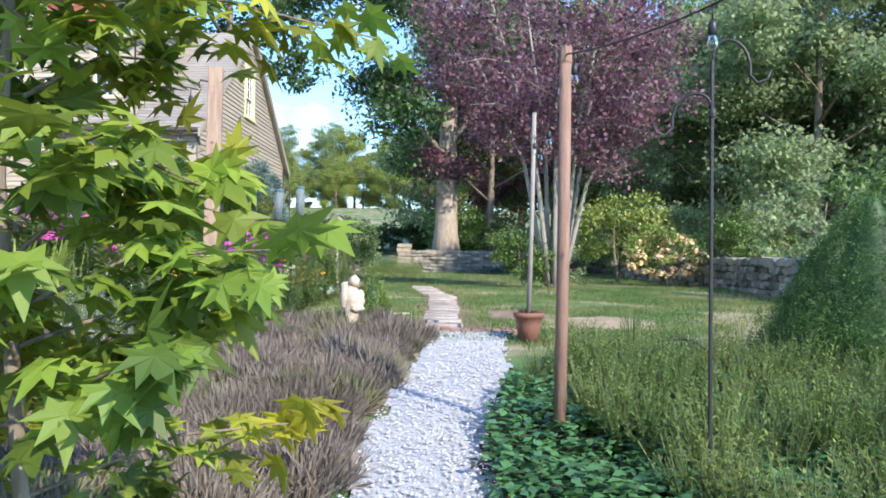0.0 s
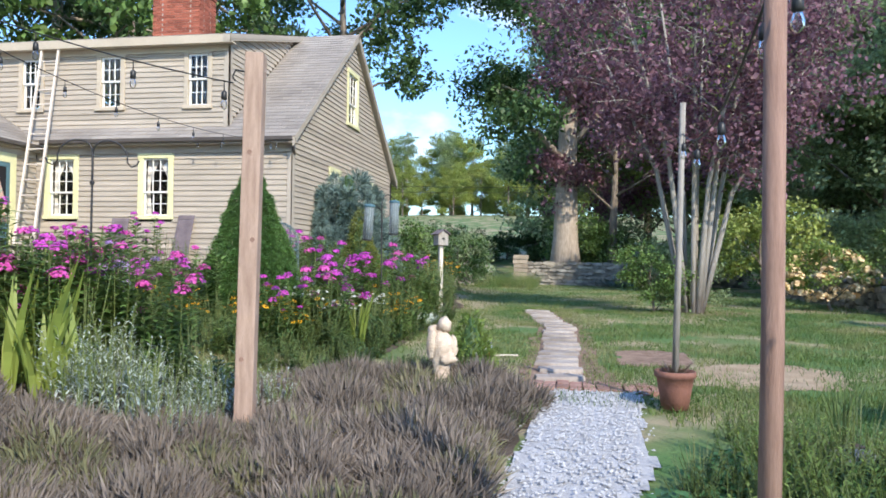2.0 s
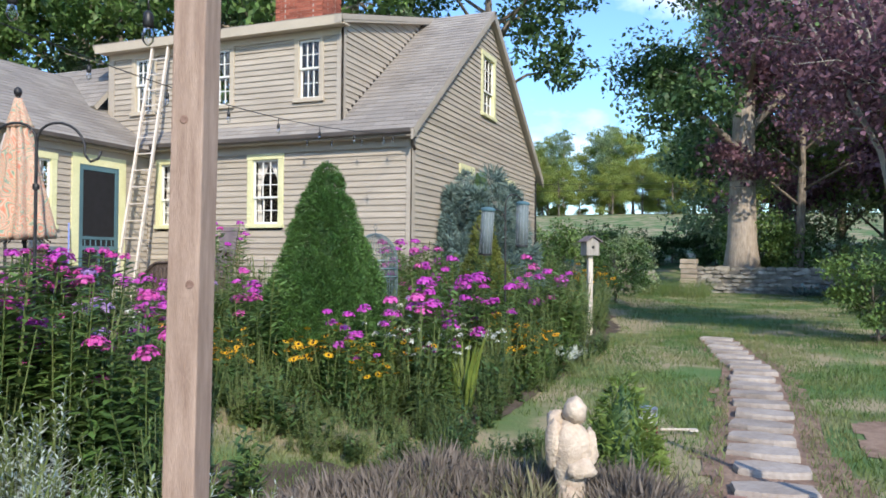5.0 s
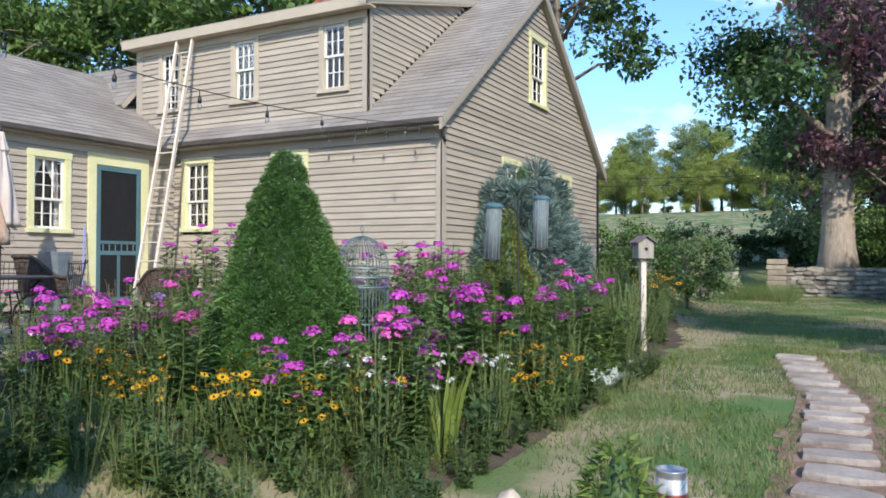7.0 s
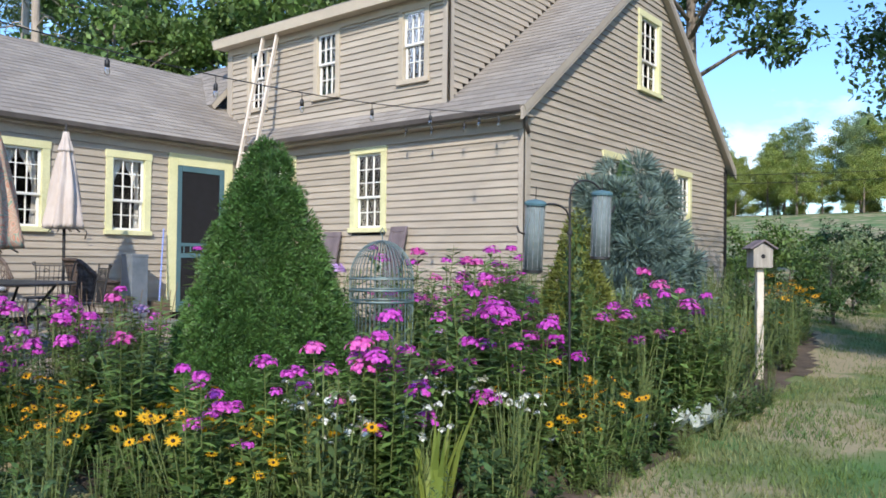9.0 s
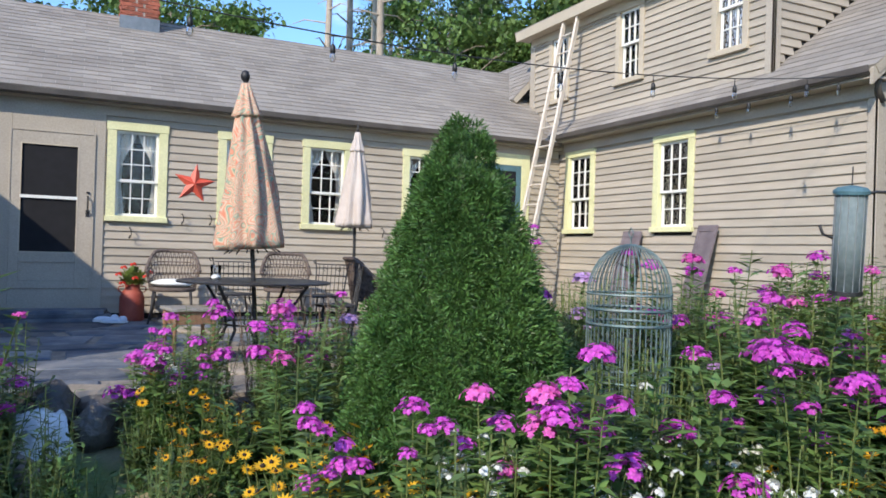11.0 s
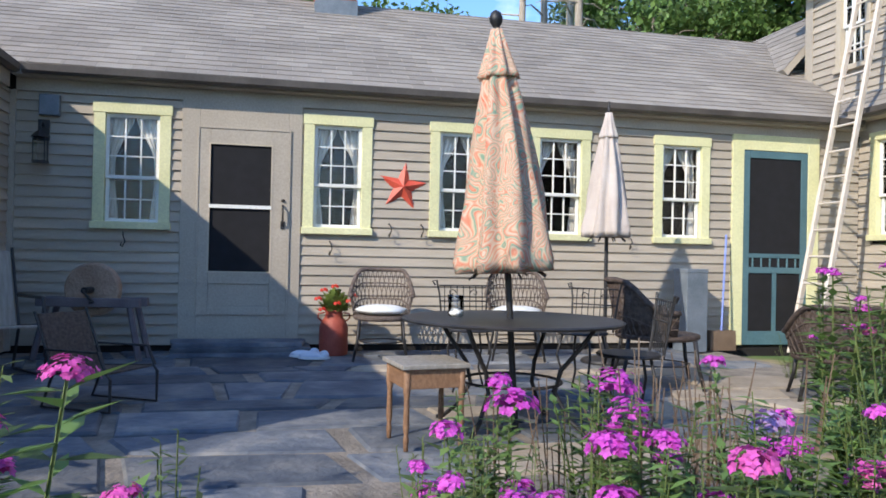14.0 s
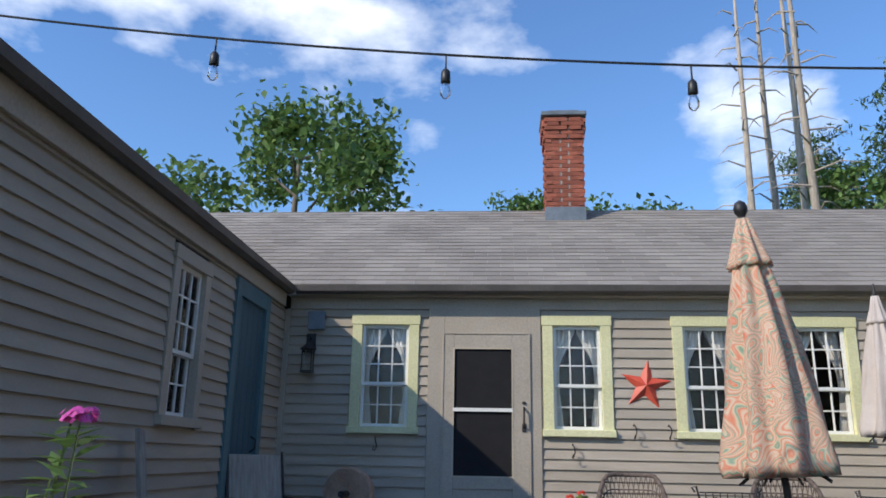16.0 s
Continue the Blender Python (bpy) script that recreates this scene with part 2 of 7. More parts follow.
LEAF_WEED = foliage("perennial_leaves", (0.062, 0.118, 0.040), (0.165, 0.228, 0.075), 0.55)
LEAF_IVY = foliage("groundcover_leaves", (0.055, 0.15, 0.05), (0.10, 0.225, 0.075), 0.4, 0.15, 0.35)
# paler than real leaves: sun and bright haze are put into this colour
LEAF_WOOD = foliage("haze_paled_leaves", (0.22, 0.31, 0.15), (0.38, 0.46, 0.25), 0.35, 0.5)
LEAF_SPIKE = foliage("yellow_green_spires", (0.12, 0.21, 0.045), (0.27, 0.35, 0.09), 0.35, 0.4)
LEAF_SILVER = foliage("silver_leaves", (0.44, 0.51, 0.46), (0.58, 0.64, 0.58), 0.2, 0.3)
LEAF_SWORD = foliage("sword_leaves", (0.19, 0.27, 0.05), (0.32, 0.38, 0.085), 0.25, 0.35)
LEAF_MAPLE = foliage("maple_leaves", (0.10, 0.19, 0.03), (0.42, 0.40, 0.04), 0.5, 0.4, third=(0.19, 0.28, 0.04))
HEATHER = foliage("faded_heather", (0.125, 0.105, 0.088), (0.23, 0.195, 0.165), 0.35, 0.1, 0.9)
HEATHER_G = foliage("green_heather_shoots", (0.13, 0.14, 0.07), (0.21, 0.20, 0.11), 0.35, 0.1, 0.9)
GRASS = foliage("grass_blades", (0.07, 0.155, 0.04), (0.25, 0.255, 0.115), 0.35, 0.3, third=(0.13, 0.19, 0.05))
STEM = foliage("green_stems", (0.100, 0.144, 0.044), (0.175, 0.213, 0.075), 0.25, 0.1)
DRYSTEM = foliage("dry_brown_stems", (0.13, 0.085, 0.06), (0.22, 0.16, 0.11), 0.25, 0.1)
PETAL_M = foliage("magenta_petals", (0.52, 0.045, 0.47), (0.72, 0.12, 0.62), 0.25, 0.35)
PETAL_P = foliage("pink_petals", (0.62, 0.07, 0.38), (0.78, 0.16, 0.55), 0.25, 0.35)
PETAL_L = foliage("lilac_petals", (0.45, 0.26, 0.56), (0.60, 0.40, 0.68), 0.25, 0.35)
PETAL_W = foliage("white_petals", (0.68, 0.70, 0.64), (0.80, 0.80, 0.76), 0.12, 0.3)
PETAL_Y = foliage("golden_petals", (0.76, 0.36, 0.01), (0.86, 0.50, 0.02), 0.15, 0.3)
PETAL_R = foliage("red_petals", (0.62, 0.03, 0.02), (0.75, 0.07, 0.04), 0.15, 0.3)
SEEDHEAD = material("dark_flower_centre", (0.02, 0.012, 0.008), (0.04, 0.025, 0.015), 30, 0.9, 0.3, 200)

# the closed umbrella's swirled print, in rings of coral, green and blue on cream
PRINT = material("swirled_print_canvas", (0.66, 0.50, 0.38), (0.72, 0.56, 0.44), 4, 0.9, 0.2, 150, spread=0.02)
pn, pl = PRINT.node_tree.nodes, PRINT.node_tree.links
rings = pn.new("ShaderNodeTexNoise")
rings.inputs["Scale"].default_value, rings.inputs["Detail"].default_value, rings.inputs["Distortion"].default_value = 4.2, 1.0, 1.3
turns = pn.new("ShaderNodeMath")
turns.operation = "MULTIPLY"
turns.inputs[1].default_value = 13.0
curl = pn.new("ShaderNodeMath")
curl.operation = "FRACT"
pl.new(rings.outputs["Fac"], turns.inputs[0])
pl.new(turns.outputs[0], curl.inputs[0])
paints = pn.new("ShaderNodeValToRGB")
for k, (spot, tone) in enumerate(((0.0, (0.58, 0.15, 0.08)), (0.22, (0.57, 0.39, 0.29)), (0.4, (0.56, 0.46, 0.35)), (0.54, (0.58, 0.20, 0.12)), (0.7, (0.56, 0.46, 0.33)), (0.86, (0.16, 0.30, 0.22)))):
    e = paints.color_ramp.elements[k] if k in (0,) else paints.color_ramp.elements.new(spot)
    e.position, e.color = spot, (*tone, 1)
paints.color_ramp.elements[-1].color = (0.48, 0.36, 0.26, 1)
pc = pn.new("ShaderNodeTexCoord")
pl.new(pc.outputs["Object"], rings.inputs["Vector"])
pl.new(curl.outputs[0], paints.inputs["Fac"])
pl.new(paints.outputs["Color"], pn["Principled BSDF"].inputs["Base Color"])

# ---- mesh building ----


class Shape:
    """Collects vertices and faces for one mesh."""

    def __init__(self):
        self.v, self.f = [], []

    def add(self, verts, faces):
        k = len(self.v)
        self.v += [tuple(p) for p in verts]
        self.f += [tuple(i + k for i in q) for q in faces]
        return self

    def box(self, x0, x1, y0, y1, z0, z1, m=None):
        vs = [Vector(p) for p in ((x0, y0, z0), (x1, y0, z0), (x1, y1, z0), (x0, y1, z0), (x0, y0, z1), (x1, y0, z1), (x1, y1, z1), (x0, y1, z1))]
        if m:
            vs = [m @ p for p in vs]
        return self.add(vs, ((0, 3, 2, 1), (4, 5, 6, 7), (0, 1, 5, 4), (1, 2, 6, 5), (2, 3, 7, 6), (3, 0, 4, 7)))

    def tube(self, pts, radii, seg=6, cap=True):
        pts = [Vector(p) for p in pts]
        radii = list(radii) if hasattr(radii, "__len__") else [radii] * len(pts)
        k, side = len(self.v), None
        for i, p in enumerate(pts):
            d = (pts[min(i + 1, len(pts) - 1)] - pts[max(i - 1, 0)]).normalized()
            if side is None:
                side = d.orthogonal().normalized()
            side = (side - d * side.dot(d)).normalized()
            other = d.cross(side)
            for j in range(seg):
                a = 2 * math.pi * j / seg
                self.v.append(tuple(p + (side * math.cos(a) + other * math.sin(a)) * radii[i]))
        for i in range(len(pts) - 1):
            for j in range(seg):
                a, b = k + i * seg + j, k + i * seg + (j + 1) % seg
                self.f.append((a, b, b + seg, a + seg))
        if cap:
            self.f.append(tuple(range(k + seg - 1, k - 1, -1)))
            e = k + (len(pts) - 1) * seg
            self.f.append(tuple(range(e, e + seg)))
        return self

    def lathe(self, profile, seg=20, c=(0, 0, 0), wobble=None):
        k = len(self.v)
        for i, (r, z) in enumerate(profile):
            for j in range(seg):
                a = 2 * math.pi * j / seg
                s = wobble(a, i) if wobble else 1
                self.v.append((c[0] + r * s * math.cos(a), c[1] + r * s * math.sin(a), c[2] + z))
        n = len(profile)
        for i in range(n - 1):
            for j in range(seg):
                a, b = k + i * seg + j, k + i * seg + (j + 1) % seg
                self.f.append((a, b, b + seg, a + seg))
        self.f.append(tuple(range(k + seg - 1, k - 1, -1)))
        self.f.append(tuple(range(k + (n - 1) * seg, k + n * seg)))
        return self

    def prism(self, ring, up):
        """A flat outline pushed along up, with its top edge slightly drawn in."""
        ring = [Vector(p) for p in ring]
        up, c, n = Vector(up), sum((Vector(p) for p in ring), Vector()) / len(ring), len(ring)
        drawn = [p + up * 0.7 for p in ring]
        top = [c + (p - c) * 0.965 + up for p in ring]
        faces = [tuple(range(2 * n, 3 * n)), tuple(range(n - 1, -1, -1))]
        for j in range(n):
            q = (j + 1) % n
            faces += [(j, q, n + q, n + j), (n + j, n + q, 2 * n + q, 2 * n + j)]
        return self.add([*ring, *drawn, *top], faces)

    def blob(self, c, r, seed=0, rings=6, seg=9, rough=0.18):
        """A lumpy ball with the half-axes r."""
        k, c = len(self.v), Vector(c)
        for i in range(rings + 1):
            th = math.pi * i / rings
            for j in range(seg):
                a = 2 * math.pi * j / seg
                d = Vector((math.sin(th) * math.cos(a), math.sin(th) * math.sin(a), math.cos(th)))
                s = 1 + rough * noise.noise(d * 1.7 + Vector((seed * 3.1, seed, 0)))
                self.v.append((c.x + d.x * r[0] * s, c.y + d.y * r[1] * s, c.z + d.z * r[2] * s))
        for i in range(rings):
            for j in range(seg):
                a, b = k + i * seg + j, k + i * seg + (j + 1) % seg
                self.f.append((a, a + seg, b + seg, b))
        return self

    def mesh(self, name, mat, smooth=False):
        me = bpy.data.meshes.new(name)
        me.from_pydata(self.v, [], self.f)
        me.materials.append(mat)
        if smooth:
            me.shade_smooth()
        return me


def array_mesh(name, verts, per, mat, smooth=False):
    """A mesh of faces with `per` corners each, whose vertices come in order."""
    verts = np.asarray(verts, np.float32).reshape(-1, 3)
    n = len(verts) // per
    me = bpy.data.meshes.new(name)
    me.vertices.add(len(verts))
    me.vertices.foreach_set("co", verts.ravel())
    me.loops.add(len(verts))
    me.loops.foreach_set("vertex_index", np.arange(len(verts), dtype=np.int32))
    me.polygons.add(n)
    me.polygons.foreach_set("loop_start", np.arange(0, n * per, per, dtype=np.int32))
    me.materials.append(mat)
    me.update(calc_edges=True)
    return me


def part(name, data, mat, parent, label="", smooth=False, bevel=0.0, at=None):
    me = data.mesh(name, mat, smooth) if isinstance(data, Shape) else data
    ob = new(name, me)
    if parent is not None:
        ob.parent = parent
    if at is not None:
        ob.matrix_basis = at
    if label:
        ob["label"] = label
    if bevel:
        b = ob.modifiers.new("edge", "BEVEL")
        b.width, b.segments, b.limit_method = bevel, 2, "ANGLE"
    return ob


def thing(name, label, category, m=None, group="", kind=""):
    ob = new(name)
    ob.empty_display_size = 0.1
    if m is not None:
        ob.matrix_basis = m
    return tagged(ob, label, category, group, kind)


def solid(name, data, mat, label, category, m=None, smooth=False, bevel=0.0, group="", kind=""):
    ob = part(name, data, mat, None, "", smooth, bevel, m)
    return tagged(ob, label, category, group, kind)


def smooth_step(a, b, x):
    t = min(1.0, max(0.0, (x - a) / (b - a)))
    return t * t * (3 - 2 * t)


def ground(x, y):
    """The height of the ground: it climbs along the garden and up to the house, and a meadow rises beyond the wall."""
    g = float(np.interp(y, (-40, 0, 7.5, 15, 34, 42, 110, 260), (-0.6, 0.0, 0.43, 0.62, 0.58, 1.0, 8.4, 13.0)))
    h = smooth_step(-1.9, -5.4, x) * smooth_step(1.0, 6.5, y) * (1 - smooth_step(24, 32, y))
    return g * (1 - h) + 0.95 * h


def rows_of_leaves(c, d, up, length, width, fold=0.15):
    """One four-cornered leaf for each place c, pointing along d."""
    c, d, up = (np.asarray(a, float).reshape(-1, 3) for a in (c, d, up))
    length, width = np.broadcast_to(length, len(c))[:, None], np.broadcast_to(width, len(c))[:, None]
    d = d / (np.linalg.norm(d, axis=1, keepdims=True) + 1e-9)
    s = np.cross(d, up)
    s /= np.linalg.norm(s, axis=1, keepdims=True) + 1e-9
    u = np.cross(s, d)
    mid = c + d * length * 0.42
    return np.stack([c, mid + s * width / 2 + u * width * fold, c + d * length, mid - s * width / 2 + u * width * fold], 1)


def rand_dirs(rng, n):
    v = rng.normal(size=(n, 3))
    return v / np.linalg.norm(v, axis=1, keepdims=True)


def turned(x, y, z, rz=0, s=1.0):
    return pose(x, y, z, 0, 0, rz) @ Matrix.Scale(s, 4)

# ---- ground ----
xs = np.unique(np.concatenate([-np.geomspace(9, 320, 26), np.linspace(-9, 9, 91), np.geomspace(9, 320, 26)]))
ys = np.unique(np.concatenate([-np.geomspace(4, 120, 16), np.linspace(-4, 24, 113), np.geomspace(24, 420, 36)]))
gv, gf = [], []
for yy in ys:
    for xx in xs:
        near = abs(xx) < 14 and -6 < yy < 40
        bumps = 0.025 * noise.noise((xx * 0.9, yy * 0.9, 0)) + 0.012 * noise.noise((xx * 3.1, yy * 3.1, 5)) if near else 0.4 * noise.noise((xx * 0.03, yy * 0.03, 2))
        gv.append((xx, yy, ground(xx, yy) + bumps - (0.07 if xx < -5.6 and 5 < yy < 14.6 else 0)))
for j in range(len(ys) - 1):
    for i in range(len(xs) - 1):
        k = j * len(xs) + i
        gf.append((k, k + 1, k + 1 + len(xs), k + len(xs)))
sheet = Shape().add(gv, gf)
solid("ground", sheet, LAWN, "patchy dry lawn rising to a far meadow", "lawn", smooth=True, kind="structure")


def patch(name, edge, mat, label, category, lift=0.02, cell=0.2):
    """A sheet on the ground inside a closed outline."""
    px, py = [p[0] for p in edge], [p[1] for p in edge]

    def inside(x, y):
        c = False
        for (x0, y0), (x1, y1) in zip(edge, edge[1:] + edge[:1]):
            if (y0 > y) != (y1 > y) and x < (x1 - x0) * (y - y0) / (y1 - y0) + x0:
                c = not c
        return c
    s, nx, ny = Shape(), int((max(px) - min(px)) / cell) + 2, int((max(py) - min(py)) / cell) + 2
    ids = {}
    for j in range(ny):
        for i in range(nx):
            x, y = min(px) + i * cell, min(py) + j * cell
            if not inside(x + cell / 2 + 0.12 * noise.noise((x * 2, y * 2, 1)), y + cell / 2 + 0.12 * noise.noise((x * 2, y * 2, 8))):
                continue
            q = []
            for a, b in ((0, 0), (1, 0), (1, 1), (0, 1)):
                key = (i + a, j + b)
                if key not in ids:
                    X, Y = min(px) + key[0] * cell, min(py) + key[1] * cell
                    X, Y = X + 0.3 * cell * noise.noise((X * 5, Y * 5, 3)), Y + 0.3 * cell * noise.noise((X * 5, Y * 5, 6))
                    ids[key] = len(s.v)
                    s.v.append((X, Y, ground(X, Y) + 0.025 * noise.noise((X * 0.9, Y * 0.9, 0)) + 0.012 * noise.noise((X * 3.1, Y * 3.1, 5)) + lift))
                q.append(ids[key])
            s.f.append(tuple(q))
    return solid(name, s, mat, label, category, smooth=True, kind="structure")


patch("bed_soil", [(-5.6, 8.1), (-4.2, 8.35), (-2.5, 8.35), (-2.1, 9.2), (-2.15, 13), (-2.2, 16), (-3.1, 20), (-5.0, 22), (-5.2, 14.6), (-10.0, 14.5), (-9.4, 12.4), (-6.6, 11.4), (-5.6, 9.5)], SOIL, "brown soil of the flower border", "soil", 0.008, 0.1)
patch("heath_soil", [(-6.5, 1.5), (-0.75, 1.5), (-0.62, 4), (-0.55, 5.5), (-0.32, 6.4), (-0.4, 7.15), (-0.5, 7.8), (-2.3, 7.8), (-3.4, 7.0), (-4.6, 7.2), (-5.2, 6.9), (-5.2, 5.4), (-6.5, 5)], SOIL, "brown soil under the heather", "soil", 0.008, 0.1)
patch("ivy_soil", [(0.12, -3), (4.5, -3), (4.5, 6.3), (2.4, 6.3), (0.75, 5.6), (0.33, 5.0), (0.08, 3.7)], SOIL, "brown soil under the groundcover", "soil", 0.008, 0.1)
patch("gravel_path", [(-0.5, -3), (0.2, -3), (0.12, 3.6), (0.34, 5.4), (0.5, 7.45), (0.5, 7.7), (-0.22, 7.7), (-0.26, 7.0), (-0.42, 5.7), (-0.55, 3.6)], GRAVEL, "white crushed gravel garden path", "path", 0.016, 0.05)
patch("dirt_patch", [(0.42, 9.3), (0.8, 9.1), (1.25, 9.5), (1.2, 10.1), (0.75, 10.5), (0.4, 10.1)], MULCH, "bare dark brown earth in the lawn", "soil", 0.008, 0.06)
patch("dry_patch", [(0.9, 8.1), (1.5, 7.9), (2.3, 8.3), (2.5, 9.2), (1.9, 9.7), (1.2, 9.2)], DRYEARTH, "dry tan earth worn through the lawn", "soil", 0.006, 0.06)
patch("step_bed", [(-0.62, 7.8), (0.35, 7.8), (0.2, 9.6), (0.1, 12.6), (-0.55, 15.5), (-1.0, 15.4), (-0.6, 12.6), (-0.55, 9.6)], MULCH, "worn brown earth round the stepping stones", "soil", 0.008, 0.07)
patch("mulch_ring", [(1.0, 15.5), (1.9, 14.9), (3.0, 15.3), (2.9, 16.6), (1.6, 17.0)], MULCH, "red-brown bark mulch round the purple tree", "mulch", 0.01, 0.1)

rng = np.random.default_rng(11)
octa = np.array([(1, 0, 0), (0, 1, 0), (-1, 0, 0), (0, -1, 0), (0, 0, 0.7), (0, 0, -0.5)])
tris = ((0, 1, 4), (1, 2, 4), (2, 3, 4), (3, 0, 4))
pebbles = []
for k in range(5200):
    y = rng.uniform(1.0, 7.65)
    mid, half = np.interp(y, (-3, 3.6, 5.5, 7.6), (-0.15, -0.21, -0.04, 0.14)), 0.37
    x = mid + rng.uniform(-half, half) * (1.2 if k % 7 == 0 else 1.0)
    s = rng.uniform(0.006, 0.017)
    a = rng.uniform(0, 6.28)
    rot = np.array([(math.cos(a), -math.sin(a), 0), (math.sin(a), math.cos(a), 0), (0, 0, 1)])
    ps = (octa * (s, s * rng.uniform(0.6, 1), s * 0.8)) @ rot.T + (x, y, ground(x, y) + 0.03 + 0.025 * noise.noise((x * 0.9, y * 0.9, 0)))
    pebbles += [ps[i] for t in tris for i in t]
solid("gravel", array_mesh("gravel", pebbles, 3, GRAVEL), GRAVEL, "loose white gravel chips on the path", "gravel", kind="stuff")

# ---- house ----
W_AT, M_AT, G_AT, L_AT = pose(-10.7, 0, 0, 0, 0, 90), pose(0, 14.65, 0), pose(-5.32, 0, 0, 0, 0, 90), pose(0, 5.23, 0, 0, 0, 180)
D_AT = pose(0, 14.75, 0)
C_AT = pose(-6.66, 0, 0, 0, 0, 90)
# openings along each wall: u0, u1, z0, z1 of the outer casing
W_WIN = [(5.99, 6.70), (7.99, 8.69), (9.31, 10.01), (10.43, 11.13), (11.91, 12.61)]
WZ = (2.18, 3.41)
M_WIN, MZ = [(-10.48, -9.74), (-8.45, -7.71)], (2.27, 3.56)
D_WIN, DZ = [(-11.2, -10.62), (-9.45, -8.84), (-7.58, -7.0)], (4.42, 5.58)
G_WIN = [(17.95, 18.85, 4.66, 6.0), (19.5, 20.3, 2.25, 3.55), (16.75, 17.55, 2.25, 3.55)]
L_WIN = (7.82, 8.5, 2.13, 3.40)
DOOR_W, DOOR_2, DOOR_L = (6.8, 7.97, 1.08, 3.475), (12.9, 14.06, 1.02, 3.48), (9.1, 10.06, 1.02, 3.46)


def shell(name, at, u0, u1, z0, z1, holes, label, thick=0.15, top=None):
    """A wall with its openings cut through; top gives the height at a place along it."""
    s = Shape()
    cuts = sorted({u0, u1, *[h[0] + 0.03 for h in holes], *[h[1] - 0.03 for h in holes]})
    for a, b in zip(cuts, cuts[1:]):
        mid = (a + b) / 2
        spans = sorted((h[2] + 0.03, h[3] - 0.03) for h in holes if h[0] < mid < h[1])
        z = z0
        for lo, hi in [*spans, (None, None)]:
            ztop = lo if lo is not None else z1
            if lo is None and top:
                ta, tb = top(a), top(b)
                m = at
                vs = [(a, 0, z), (b, 0, z), (b, thick, z), (a, thick, z), (a, 0, ta), (b, 0, tb), (b, thick, tb), (a, thick, ta)]
                s.add([m @ Vector(p) for p in vs], ((0, 3, 2, 1), (4, 5, 6, 7), (0, 1, 5, 4), (1, 2, 6, 5), (2, 3, 7, 6), (3, 0, 4, 7)))
            elif ztop > z:
                s.box(a, b, 0, thick, z, ztop, at)
            z = hi if hi is not None else z
    # near-black so the rooms behind look unlit; the clapboards carry the taupe
    return solid(name, s, ROOM_SHADE, label, "wall", kind="structure")


def clapboards(wall, at, u0, u1, z0, z1, holes, span=None):
    """Lapped boards, one by one, left out over the openings."""
    z, step = z0, 0.1016
    while z < z1 - 0.02:
        h = min(step + 0.012, z1 - z)
        lo, hi = span(z + 0.05) if span else (u0, u1)
        runs = [(max(u0, lo), min(u1, hi))]
        for a, b, c, d in holes:
            if c < z + 0.06 and d > z + 0.04:
                runs = [r for p, q in runs for r in (((p, min(q, a + 0.01)), (max(p, b - 0.01), q)) if a < q and b > p else ((p, q),)) if r[1] - r[0] > 0.03]
        for a, b in runs:
            if b - a < 0.04:
                continue
            d = random.uniform(-0.0015, 0.0015)
            vs = [(a, 0, z), (a, -0.029 + d, z), (a, -0.006, z + h), (a, 0, z + h), (b, 0, z), (b, -0.029 + d, z), (b, -0.006, z + h), (b, 0, z + h)]
            s = Shape().add([at @ Vector(p) for p in vs], ((0, 1, 2, 3), (7, 6, 5, 4), (1, 5, 6, 2), (0, 4, 5, 1), (2, 6, 7, 3)))
            part("clapboard", s, CLAP, wall)
        z += step


